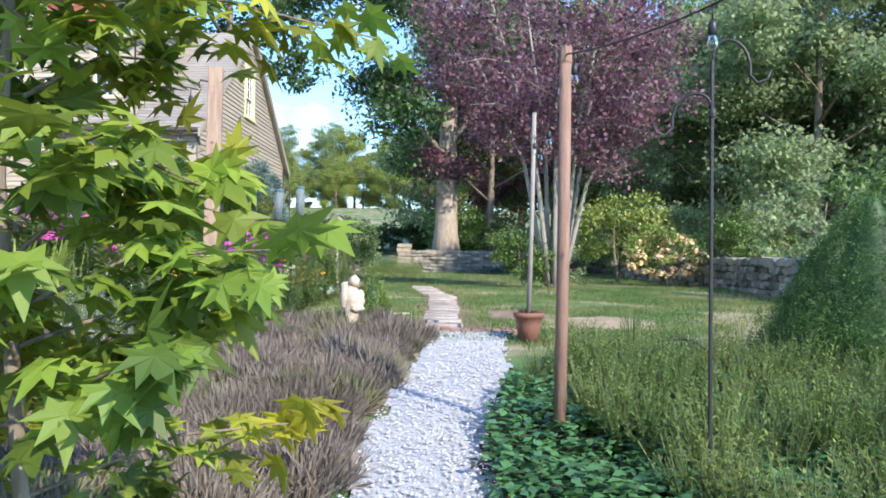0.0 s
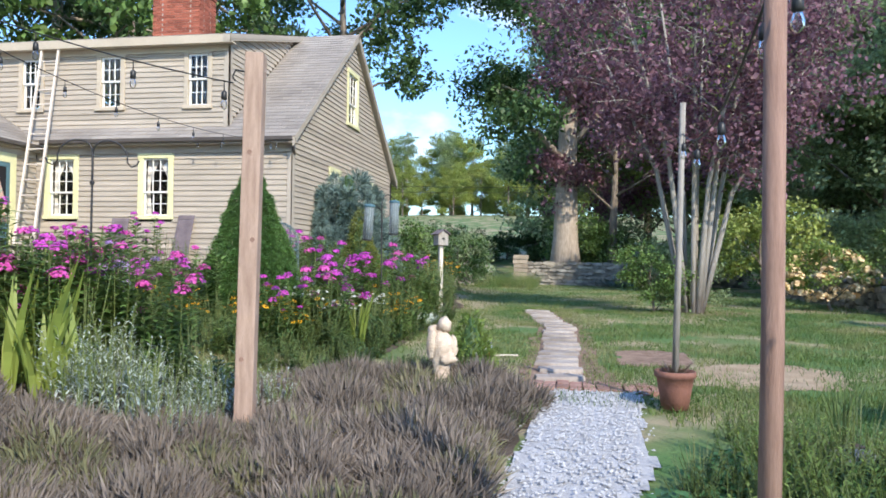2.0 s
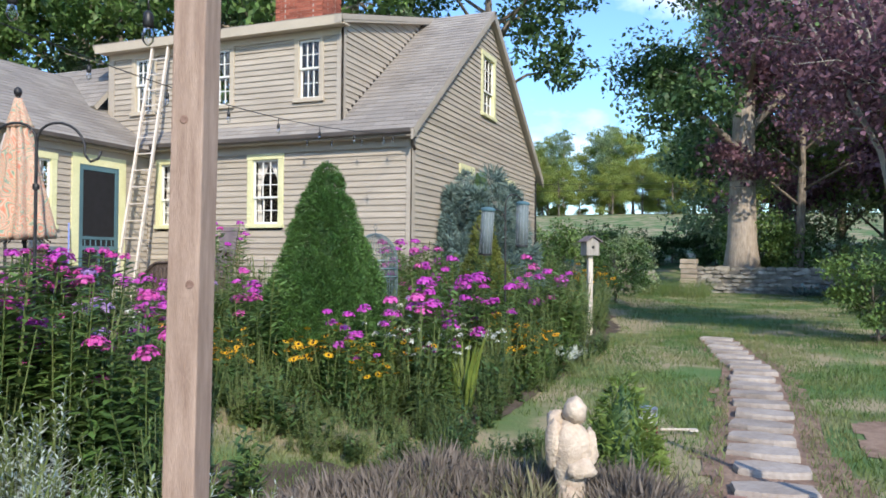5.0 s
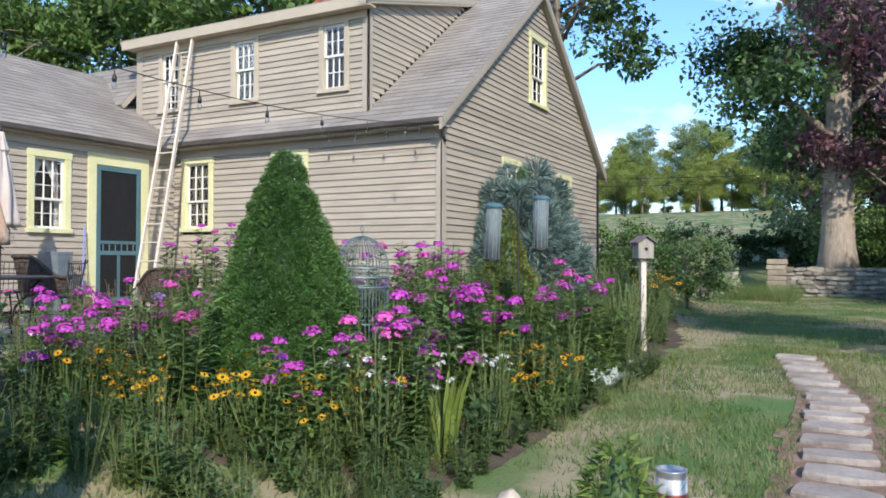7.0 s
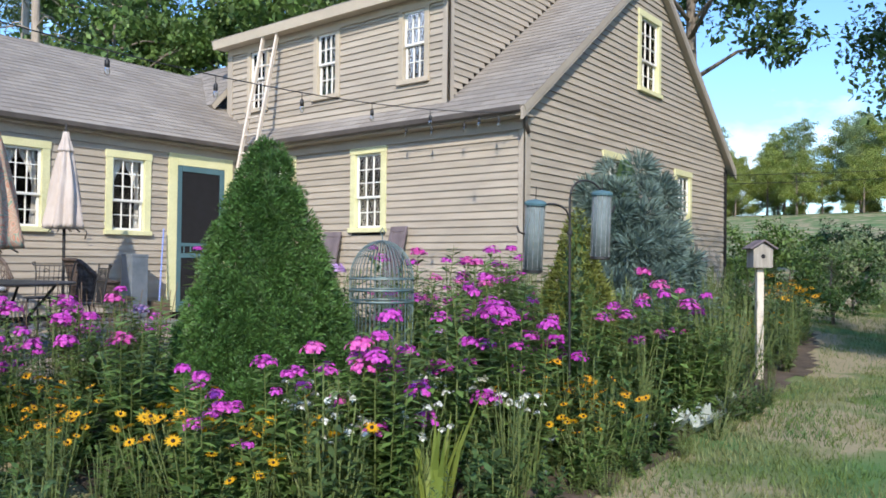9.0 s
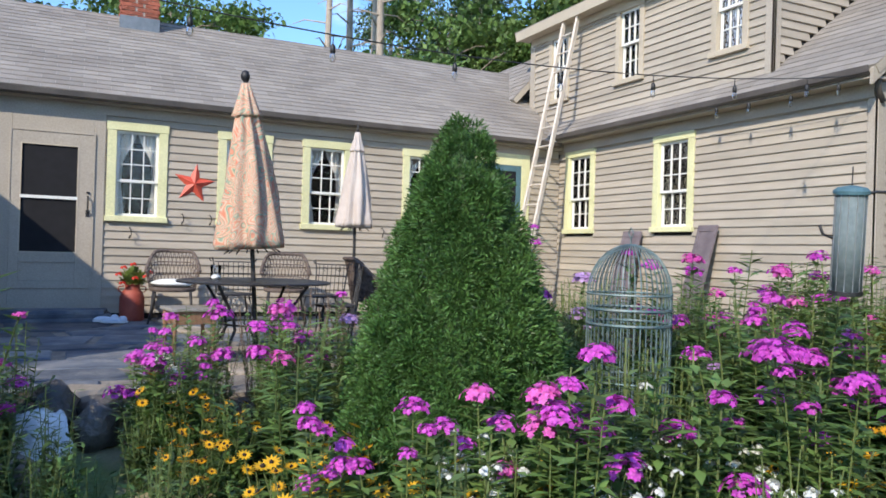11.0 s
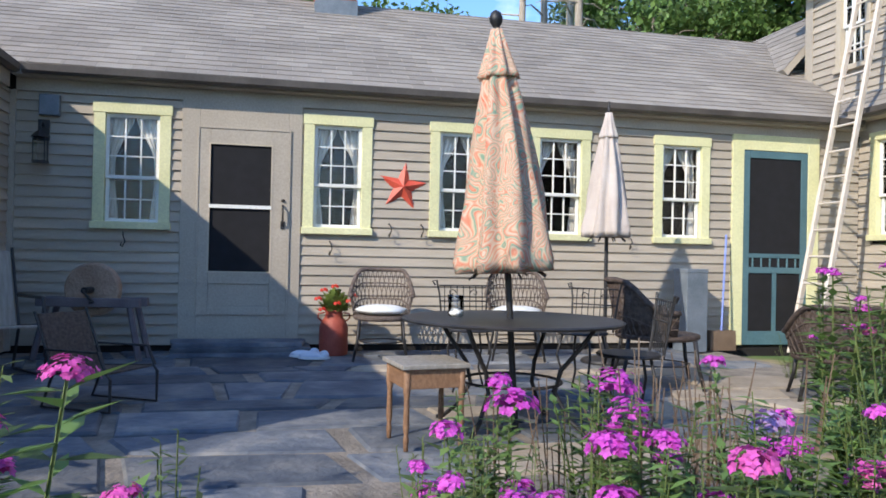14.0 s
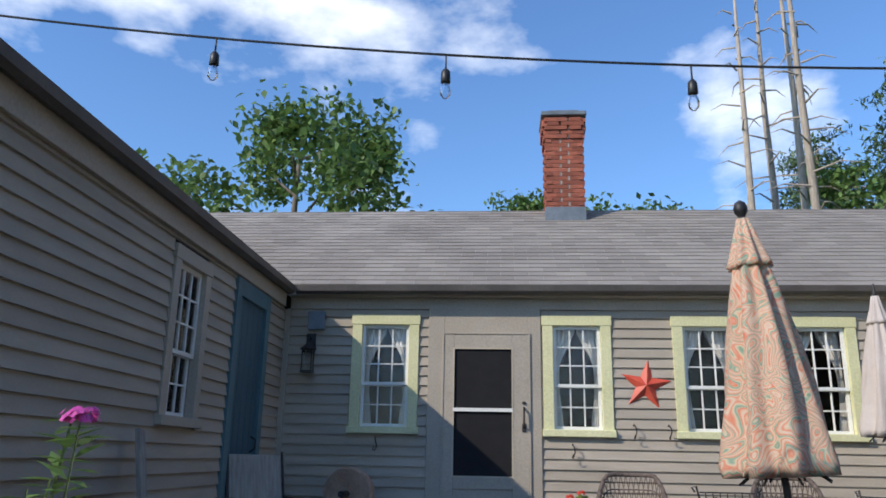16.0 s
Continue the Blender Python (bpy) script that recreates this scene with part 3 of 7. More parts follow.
def sash_window(number, at, u0, u1, z0, z1, trim, rows=(3, 2), cols=3, curtain=True, label="white many-paned sash window in pale yellow casing", sill=True):
    """Casing, sill, two sashes with glazing bars, a pane in each light, curtains behind."""
    w, h = u1 - u0, z1 - z0
    win = thing("window_%d" % number, label, "window", at @ pose(u0, 0, z0), kind="structure")
    c = min(0.105, w * 0.15)
    s = Shape()
    s.box(0, c, -0.042, 0.03, 0, h - c).box(w - c, w, -0.042, 0.03, 0, h - c).box(-0.01, w + 0.01, -0.048, 0.03, h - c, h)
    part("window_frame", s, trim, win, bevel=0.004)
    part("window_sill", Shape().box(-0.015, w + 0.015, -0.075, 0.03, 0.0, 0.07), trim, win, bevel=0.006)
    iw, ih, zb = w - 2 * c, h - c - 0.07, 0.07
    lights = sum(rows)
    meet = zb + ih * rows[1] / lights
    for name, lo, hi, n, o in (("upper_sash", meet, zb + ih, rows[0], 0.0), ("lower_sash", zb, meet + 0.03, rows[1], 0.032)):
        s = Shape()
        f = 0.034
        s.box(c, c + f, o, o + 0.03, lo, hi).box(w - c - f, w - c, o, o + 0.03, lo, hi).box(c + f, w - c - f, o, o + 0.03, hi - f, hi).box(c + f, w - c - f, o, o + 0.03, lo, lo + f)
        frame_ob = part(name, s, WHITE, win, bevel=0.002)
        gw, gh = (iw - 2 * f), (hi - lo - 2 * f)
        s = Shape()
        for k in range(1, cols):
            s.box(c + f + gw * k / cols - 0.0065, c + f + gw * k / cols + 0.0065, o + 0.002, o + 0.026, lo + f, hi - f)
        for k in range(1, n):
            s.box(c + f, w - c - f, o + 0.004, o + 0.024, lo + f + gh * k / n - 0.0065, lo + f + gh * k / n + 0.0065)
        part("glazing_bars", s, WHITE, frame_ob)
        pane = Shape().box(0, gw / cols, 0, 0.003, 0, gh / n).mesh("pane", GLASS)
        for i in range(cols):
            for j in range(n):
                p = part("pane", pane, GLASS, frame_ob, at=pose(c + f + gw * i / cols, o + 0.014, lo + f + gh * j / n, random.uniform(-0.5, 0.5), 0, random.uniform(-0.5, 0.5)))
                p.visible_shadow = False
    if curtain:
        for side in (0, 1):
            s, nu, nz = Shape(), 15, 14
            for j in range(nz + 1):
                v = j / nz
                z = zb + ih * v
                reach = 0.11 + 0.36 * smooth_step(0.5, 1.0, v) ** 1.5 + 0.08 * smooth_step(0.42, 0.0, v)
                for i in range(nu + 1):
                    t = i / nu
                    u = c + 0.01 + t * reach * iw
                    if side:
                        u = w - u
                    s.v.append((u, 0.12 + 0.016 * math.sin(t * 26 + v * 3 + number), z))
            for j in range(nz):
                for i in range(nu):
                    k = j * (nu + 1) + i
                    s.f.append((k, k + 1, k + nu + 2, k + nu + 1))
            ob = part("curtain", s, CURTAIN, win, "white tied-back cotton curtain", smooth=True)
            t = ob.modifiers.new("cloth", "SOLIDIFY")
            t.thickness = 0.003
        rail = Shape().tube([(c - 0.03, 0.11, zb + ih - 0.01), (w - c + 0.03, 0.11, zb + ih - 0.01)], 0.008, 6)
        part("curtain_rod", rail, WHITE, win)
    return win


# wing with the storm door
w_holes = [(a, b, *WZ) for a, b in W_WIN] + [DOOR_W, DOOR_2]
wall_w = shell("wall_wing", W_AT, 5.23, 14.8, 0.7, 3.72, w_holes, "taupe clapboard wall of the low wing")
shell("wall_wing_back", pose(-15.7, 0, 0, 0, 0, 90), -1.5, 16.5, 0.5, 3.9, [], "back wall of the low wing")
# front of the main house
m_holes = [(a, b, *MZ) for a, b in M_WIN]
wall_m = shell("wall_main_front", M_AT, -10.7, -5.32, 0.7, 3.86, m_holes, "taupe clapboard front wall of the main house")
shell("wall_main_west", pose(-12.25, 0, 0, 0, 0, 90), 14.8, 22.2, 0.7, 3.8, [], "west wall of the main house", top=lambda u: 3.95 + 0.763 * (min(u, 37.0 - u) - 14.65))
shell("wall_main_back", pose(0, 22.2, 0), -12.3, -5.32, 0.5, 3.8, [], "back wall of the main house")
gable_top = lambda u: 3.86 + 0.763 * (min(u, 36.84 - u) - 14.5)
wall_g = shell("wall_gable", G_AT, 14.65, 22.2, 0.7, 3.9, G_WIN, "taupe clapboard gable wall of the main house", top=gable_top)
# dormer
d_holes = [(a, b, *DZ) for a, b in D_WIN]
wall_d = shell("wall_dormer", D_AT, -11.72, -6.66, 3.9, 5.75, d_holes, "taupe clapboard front of the long shed dormer", 0.12)
cheek = Shape()
for x0 in (-6.66, -11.72):
    vs = [(14.75, 3.9), (14.75, 5.74), (18.2, 6.72)]
    cheek.add([(x0 - 0.002, y, z) for y, z in vs] + [(x0 + (-0.1 if x0 > -9 else 0.1), y, z) for y, z in vs], ((0, 2, 1), (3, 4, 5), (0, 1, 4, 3), (1, 2, 5, 4), (2, 0, 3, 5)))
wall_c = solid("wall_dormer_cheek", cheek, ROOM_SHADE, "taupe clapboard side of the dormer", "wall", kind="structure")
# short wing with the blue door
l_holes = [L_WIN, DOOR_L]
wall_l = shell("wall_short_wing", L_AT, 5.3, 10.72, 0.5, 3.72, l_holes, "shaded taupe clapboard wall of the short wing")
shell("wall_short_wing_end", pose(-5.3, 0, 0, 0, 0, 90), -0.5, 5.08, 0.0, 3.8, [], "end wall of the short wing")
shell("wall_short_wing_back", pose(0, -0.6, 0), -15.7, -5.3, 0.0, 3.9, [], "back wall of the short wing")
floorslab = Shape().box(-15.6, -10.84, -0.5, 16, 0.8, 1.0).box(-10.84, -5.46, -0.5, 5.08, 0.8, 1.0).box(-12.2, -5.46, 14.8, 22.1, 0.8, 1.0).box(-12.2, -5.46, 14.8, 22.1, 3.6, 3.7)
solid("floor", floorslab, ROOM_SHADE, "floors inside the house, near-black for room shade", "floor", kind="structure")


def roof(name, p0, u, v, label, over=0.0, skip=None, pieces=0):
    """A roof plane from its lower left corner: slab, and courses of shingle tabs."""
    p0, u, v = Vector(p0), Vector(u), Vector(v)
    n = u.cross(v).normalized()
    if n.z < 0:
        n = -n
    U, V = u.normalized(), v.normalized()
    slab = Shape()
    base = [p0, p0 + u, p0 + u + v, p0 + v]
    slab.add([p - n * 0.09 for p in base] + base, ((0, 3, 2, 1), (4, 5, 6, 7), (0, 1, 5, 4), (1, 2, 6, 5), (2, 3, 7, 6), (3, 0, 4, 7)))
    top = solid(name, slab, TAUPE, label, "roof", kind="structure")
    lu, lv, exp, tab = u.length, v.length, 0.142, 0.305
    rows = int(lv / exp) + 1
    joined, made = Shape(), 0
    one = None
    for r in range(rows):
        b0, b1 = r * exp, min(lv, (r + 1) * exp + 0.02)
        a = -tab * (0.5 if r % 2 else 0.0) - 0.02
        while a < lu:
            a0, a1 = max(0, a + 0.003), min(lu, a + tab - 0.003)
            a += tab
            if a1 - a0 < 0.05 or (skip and skip(p0 + U * (a0 + a1) / 2 + V * (b0 + b1) / 2)):
                continue
            d, lift = random.uniform(-0.004, 0.004), random.uniform(0.010, 0.014)
            if made < pieces and a1 - a0 > tab - 0.02 and b1 < lv:
                if one is None:
                    one = Shape().add([U * x + V * y + n * z for x, y, z in ((0, 0, 0.0), (tab - 0.006, 0, 0.0), (0, 0, 0.012), (tab - 0.006, 0, 0.012), (tab - 0.006, exp + 0.02, 0.003), (0, exp + 0.02, 0.003))], ((0, 1, 3, 2), (2, 3, 4, 5))).mesh("shingle", SHINGLE1)
                part("shingle", one, SHINGLE1, top, at=Matrix.Translation(p0 + U * a0 + V * (b0 + d)))
                made += 1
                continue
            joined.add([p0 + U * x + V * y + n * z for x, y, z in ((a0, b0 + d, 0.0), (a1, b0 + d, 0.0), (a0, b0 + d, lift), (a1, b0 + d, lift), (a1, b1, 0.003), (a0, b1, 0.003))], ((0, 1, 3, 2), (2, 3, 4, 5)))
    ob = part("shingles", joined, SHINGLE, top)
    ob["kind"] = "stuff"
    return top


EAVE, LOW_EAVE = 3.80, 3.70
ell = roof("roof_wing", (-10.52, 3.0, LOW_EAVE), (0, 12.4, 0), (-2.68, 0, 1.7), "grey asphalt-shingled roof of the low wing", skip=lambda p: p.y > 14.7 and p.z < EAVE + 0.7 and p.x > -10.6, pieces=280)
roof("roof_wing_back", (-15.98, 3.0, LOW_EAVE), (0, 12.4, 0), (2.78, 0, 1.7), "grey shingled back slope of the low wing")
roof("roof_hip", (-14.6, 14.4, 4.6), (2.8, 0, 0), (0, 0.9, 1.0), "small shingled rise where the wing meets the main house")
roof("roof_short_wing", (-5.15, 5.30, LOW_EAVE), (-7.9, 0, 0), (0, -2.67, 1.72), "grey shingled roof of the short wing", skip=lambda p: p.x < -10.5 and p.z < LOW_EAVE + 0.634 * (-10.52 - p.x))
roof("roof_short_wing_back", (-5.15, -0.6, LOW_EAVE), (-10.5, 0, 0), (0, 3.2, 1.72), "grey shingled back slope of the short wing")
roof("roof_main_right", (-6.66, 14.38, EAVE), (1.50, 0, 0), (0, 4.04, 3.083), "grey shingled roof strip beside the dormer")
roof("roof_main_left", (-12.45, 14.38, EAVE), (0.72, 0, 0), (0, 4.04, 3.083), "grey shingled roof strip west of the dormer")
roof("roof_main_low", (-11.73, 14.38, EAVE), (5.07, 0, 0), (0, 0.38, 0.29), "narrow shingled strip below the dormer")
roof("roof_main_back", (-12.45, 22.46, EAVE), (7.29, 0, 0), (0, -4.04, 3.083), "grey shingled back roof of the main house")
roof("roof_dormer", (-11.95, 14.48, 5.78), (5.44, 0, 0), (0, 3.92, 1.1), "low shed roof of the dormer")


def trim_run(name, boxes, mat, label, category="trim", bevel=0.004):
    s = Shape()
    for b in boxes:
        s.box(*b)
    return solid(name, s, mat, label, category, bevel=bevel, kind="structure")


# eaves: fascia, soffit, gutters
trim_run("trim", [(-10.74, -10.55, 5.3, 14.6, 3.59, 3.62), (-10.56, -10.53, 5.3, 14.6, 3.59, 3.70), (-10.70, -10.66, 5.3, 14.6, 3.47, 3.59)], TAUPE, "taupe fascia and soffit under the wing eave")
trim_run("trim", [(-10.7, -5.2, 14.42, 14.66, 3.69, 3.72), (-10.7, -5.2, 14.40, 14.43, 3.69, 3.80), (-10.7, -5.32, 14.60, 14.64, 3.55, 3.69)], TAUPE, "taupe fascia under the main eave")
trim_run("trim", [(-10.54, -5.2, 5.235, 5.285, 3.47, 3.69)], TAUPE, "taupe fascia under the short wing eave")
trim_run("trim", [(-11.9, -6.52, 14.5, 14.75, 5.64, 5.67), (-11.9, -6.52, 14.48, 14.52, 5.62, 5.78), (-11.72, -6.66, 14.70, 14.745, 5.52, 5.64)], DORMER_TRIM, "beige cornice of the dormer")


def gutter(p, q, label):
    s, p, q = Shape(), Vector(p), Vector(q)
    out = Vector((0, 0, 1)).cross(q - p).normalized()
    prof = [(0.0, 0.0), (0.0, -0.07), (0.05, -0.085), (0.09, -0.06), (0.1, 0.0), (0.093, 0.0), (0.085, -0.055), (0.05, -0.075), (0.008, -0.062), (0.008, 0.0)]
    a, b = [p + out * x + Vector((0, 0, z)) for x, z in prof], [q + out * x + Vector((0, 0, z)) for x, z in prof]
    n = len(prof)
    s.add(a + b, [(i, (i + 1) % n, n + (i + 1) % n, n + i) for i in range(n)])
    return solid("gutter", s, GUTTER, label, "gutter", kind="structure")


gutter((-10.53, 14.5, 3.70), (-10.53, 5.4, 3.68), "dark brown gutter along the wing eave")
gutter((-5.2, 14.42, 3.80), (-10.4, 14.42, 3.79), "dark brown gutter along the main eave")
gutter((-10.5, 5.29, 3.68), (-5.2, 5.29, 3.69), "dark brown gutter along the short wing eave")

# corner boards and rakes
trim_run("trim", [(-5.40, -5.29, 14.615, 14.65, 0.75, 3.7), (-5.32, -5.285, 14.615, 14.74, 0.75, 3.7)], TAUPE, "taupe corner boards of the main house")
trim_run("trim", [(-6.75, -6.625, 14.715, 14.75, 4.0, 5.66), (-6.66, -6.625, 14.715, 14.83, 4.0, 5.68)], TAUPE, "taupe corner boards of the dormer")
trim_run("trim", [(-11.78, -11.64, 14.715, 14.75, 4.0, 5.66)], TAUPE, "taupe corner board at the dormer's west end")
trim_run("trim", [(-10.72, -10.66, 5.23, 5.30, 1.0, 3.47)], TAUPE, "taupe board in the inner corner of the wings")
rake = Shape()
for y0, z0, y1, z1 in ((14.36, 3.77, 18.42, 6.87), (22.48, 3.77, 18.42, 6.87)):
    a, b, d = Vector((-5.17, y0, z0)), Vector((-5.17, y1, z1)), Vector((0, 0, -0.15))
    e = Vector((-0.035, 0, 0))
    rake.add([a, b, b + d, a + d, a + e, b + e, b + d + e, a + d + e], ((0, 1, 2, 3), (7, 6, 5, 4), (0, 4, 5, 1), (2, 6, 7, 3), (0, 3, 7, 4)))
    f = Vector((-0.12, 0, 0))
    rake.add([a + d * 0.6, b + d * 0.6, b + d * 0.6 + f, a + d * 0.6 + f], ((0, 1, 2, 3),))
a, b, d, e = Vector((-6.52, 14.47, 5.77)), Vector((-6.52, 18.3, 6.85)), Vector((0, 0, -0.13)), Vector((-0.14, 0, 0))
rake.add([a, b, b + d, a + d, a + e, b + e, b + d + e, a + d + e], ((0, 1, 2, 3), (7, 6, 5, 4), (0, 4, 5, 1), (2, 6, 7, 3), (0, 3, 7, 4)))
solid("trim", rake, TAUPE, "taupe rake boards along the gable and dormer", "trim", kind="structure")
found = Shape()
for k in range(20):
    y, z = 19.6 + 2.4 * ((k * 0.618) % 1), 0.72 + 0.4 * random.random()
    found.blob((-5.3, y, z), (0.12, random.uniform(0.16, 0.3), random.uniform(0.08, 0.15)), k, 5, 8)
solid("foundation", found, FIELDSTONE, "rough fieldstone foundation under the gable wall", "foundation", smooth=True, kind="structure")

# windows
number = 0
for a, b in W_WIN:
    number += 1
    sash_window(number, W_AT, a, b, *WZ, CREAM)
for a, b in M_WIN:
    number += 1
    sash_window(number, M_AT, a, b, *MZ, CREAM)
for a, b in D_WIN:
    number += 1
    sash_window(number, D_AT, a, b, *DZ, DORMER_TRIM, (2, 2), 3, False, "white many-paned dormer window in beige casing")
for a, b, c, d in G_WIN:
    number += 1
    sash_window(number, G_AT, a, b, c, d, CREAM, (3, 2), 3, False, "white many-paned gable window in pale casing")
number += 1
sash_window(number, L_AT, *L_WIN, TAUPE, (3, 2), 3, True, "white many-paned sash window in shaded taupe casing")

# doors
d1 = thing("door_1", "taupe storm door with dark screens above stone step", "door", W_AT @ pose(DOOR_W[0], 0, DOOR_W[2]), kind="structure")
wd, hd = DOOR_W[1] - DOOR_W[0], DOOR_W[3] - DOOR_W[2]
part("door_casing", Shape().box(0, 0.17, -0.04, 0.05, 0, hd).box(wd - 0.13, wd, -0.04, 0.05, 0, hd).box(0.17, wd - 0.13, -0.04, 0.05, hd - 0.27, hd).box(0.17, wd - 0.13, -0.036, 0.05, 0, 0.27), TAUPE, d1, bevel=0.004)
dw = wd - 0.30
leaf = part("door_leaf", Shape().box(0.17, 0.275, -0.05, -0.012, 0.27, hd - 0.27).box(wd - 0.30, wd - 0.13, -0.05, -0.012, 0.27, hd - 0.27)
            .box(0.275, wd - 0.30, -0.05, -0.012, hd - 0.42, hd - 0.27).box(0.275, wd - 0.30, -0.05, -0.012, 0.27, 0.36).box(0.275, wd - 0.30, -0.05, -0.012, 0.58, 0.70).box(0.275, wd - 0.30, -0.036, -0.014, 0.36, 0.58), TAUPE, d1, "taupe painted storm door leaf", bevel=0.004)
part("stop_moulding", Shape().box(0.15, 0.17, -0.058, -0.04, 0.25, hd - 0.25).box(wd - 0.13, wd - 0.11, -0.058, -0.04, 0.25, hd - 0.25).box(0.17, wd - 0.13, -0.058, -0.04, hd - 0.27, hd - 0.25), TAUPE, d1, bevel=0.003)
part("screen", Shape().box(0.275, wd - 0.30, -0.03, -0.02, 0.70, 1.35), SCREEN, leaf, "dark insect screen")
part("screen", Shape().box(0.275, wd - 0.30, -0.034, -0.024, 1.35, hd - 0.42), SCREEN, leaf, "dark insect screen")
part("meeting_bar", Shape().box(0.27, wd - 0.295, -0.056, -0.03, 1.335, 1.37), WHITE, leaf, "white aluminium bar")
part("screen_bead", Shape().box(0.262, 0.278, -0.055, -0.03, 0.69, hd - 0.41).box(wd - 0.303, wd - 0.287, -0.055, -0.03, 0.69, hd - 0.41).box(0.278, wd - 0.303, -0.055, -0.03, hd - 0.425, hd - 0.41).box(0.278, wd - 0.303, -0.055, -0.03, 0.69, 0.705), DORMER_TRIM, leaf, "pale aluminium edge of the screens")
hx = wd - 0.18
part("door_handle", Shape().tube([(hx, -0.05, 1.18), (hx, -0.10, 1.2), (hx, -0.105, 1.28), (hx, -0.10, 1.36), (hx, -0.05, 1.38)], 0.011, 6).box(hx - 0.02, hx + 0.02, -0.06, -0.04, 1.14, 1.22).lathe([(0.018, 0), (0.018, 0.02)], 8, (hx, -0.055, 1.42)), IRON, leaf, "dark metal door handle")

d2 = thing("door_2", "teal-framed dark screen door in pale yellow casing", "door", W_AT @ pose(DOOR_2[0], 0, DOOR_2[2]), kind="structure")
wd, hd = DOOR_2[1] - DOOR_2[0], DOOR_2[3] - DOOR_2[2]
part("door_casing", Shape().box(0, 0.15, -0.045, 0.05, 0, hd).box(wd - 0.15, wd, -0.045, 0.05, 0, hd).box(0.15, wd - 0.15, -0.045, 0.05, hd - 0.18, hd), CREAM, d2, bevel=0.004)
s = Shape().box(0.15, 0.235, -0.035, 0.0, 0, hd - 0.18).box(wd - 0.235, wd - 0.15, -0.035, 0.0, 0, hd - 0.18).box(0.235, wd - 0.235, -0.035, 0.0, hd - 0.27, hd - 0.18).box(0.235, wd - 0.235, -0.035, 0.0, 0, 0.16).box(0.235, wd - 0.235, -0.035, 0.0, 0.84, 0.91).box(0.235, wd - 0.235, -0.035, 0.0, 1.02, 1.07)
frame2 = part("door_leaf", s, TEAL, d2, "teal wooden screen door frame", bevel=0.004)
part("screen", Shape().box(0.235, wd - 0.235, -0.02, -0.012, 0.16, hd - 0.27), SCREEN, frame2, "dark insect screen")
for k in range(6):
    u = 0.235 + (wd - 0.47) * (k + 0.5) / 6
    part("spindle", Shape().lathe([(0.008, 0), (0.014, 0.03), (0.009, 0.055), (0.014, 0.08), (0.008, 0.11)], 6, (u, -0.022, 0.91)), TEAL, frame2)
part("mullion", Shape().box(wd / 2 - 0.025, wd / 2 + 0.025, -0.034, -0.021, 0.16, 0.84), TEAL, frame2)

d3 = thing("door_3", "closed deep blue plank door in shaded taupe casing", "door", L_AT @ pose(DOOR_L[0], 0, DOOR_L[2]), kind="structure")
wd, hd = DOOR_L[1] - DOOR_L[0], DOOR_L[3] - DOOR_L[2]
part("door_casing", Shape().box(0, 0.12, -0.045, 0.05, 0, hd).box(wd - 0.12, wd, -0.045, 0.05, 0, hd).box(0.12, wd - 0.12, -0.045, 0.05, hd - 0.15, hd), TEAL, d3, "grey-green door casing", bevel=0.004)
for k in range(5):
    u0 = 0.12 + (wd - 0.24) * k / 5
    part("plank", Shape().box(u0 + 0.003, u0 + (wd - 0.24) / 5 - 0.003, -0.012, 0.02, 0, hd - 0.15), BLUE, d3, bevel=0.003)
part("door_handle", Shape().tube([(wd - 0.2, -0.012, 0.95), (wd - 0.2, -0.06, 0.98), (wd - 0.2, -0.06, 1.06), (wd - 0.2, -0.012, 1.09)], 0.009, 6), IRON, d3)


def chimney(label, x, y, z0, z1, nx, ny, slim=1.0):
    """A brick stack in running bond with a corbelled top."""
    bl, bh, bd = 0.203, 0.062, 0.095
    ch = thing("chimney", label, "chimney", pose(x, y, z0) @ Matrix.Diagonal((slim, slim, 1, 1)), kind="structure")
    w, d = nx * bl, ny * bl
    part("mortar", Shape().box(-w / 2 + 0.01, w / 2 - 0.01, -d / 2 + 0.01, d / 2 - 0.01, 0, z1 - z0 - 0.02), MORTAR, ch)
    brick = Shape().box(-bl / 2 + 0.005, bl / 2 - 0.005, 0, bd, 0.004, bh - 0.004).mesh("brick", BRICK)
    rows = int((z1 - z0) / bh)
    for r in range(rows):
        out = 0.03 if r in (rows - 5, rows - 4) else 0.055 if r >= rows - 3 else 0.0
        for rz, n, reach in ((0, nx, d / 2), (180, nx, d / 2), (90, ny, w / 2), (270, ny, w / 2)):
            for k in range(n):
                u = (k + 0.5 - n / 2) * bl + (bl / 4 if r % 2 else -bl / 4) * (1 if abs(k + 0.5 - n / 2) < n / 2 - 0.6 else 0.45)
                part("brick", brick, BRICK, ch, at=pose(0, 0, 0, 0, 0, rz) @ pose(u, -reach - out - random.uniform(0, 0.004), r * bh))
    part("cap", Shape().box(-w / 2 - 0.07, w / 2 + 0.07, -d / 2 - 0.07, d / 2 + 0.07, z1 - z0, z1 - z0 + 0.06).box(-w / 2 + 0.05, w / 2 - 0.05, -d / 2 + 0.05, d / 2 - 0.05, z1 - z0 + 0.06, z1 - z0 + 0.12), BLUEGREY, ch, "dark metal chimney cap", bevel=0.01)
    part("flashing", Shape().box(-w / 2 - 0.02, w / 2 + 0.02, -d / 2 - 0.02, d / 2 + 0.02, 0, 0.35), BLUEGREY, ch, "grey lead flashing")
    return ch


chimney("weathered red brick chimney on the wing roof", -13.0, 8.44, 4.95, 6.66, 3, 3, 0.85)
chimney("large red brick chimney on the main ridge", -9.75, 18.6, 6.3, 8.4, 6, 4)

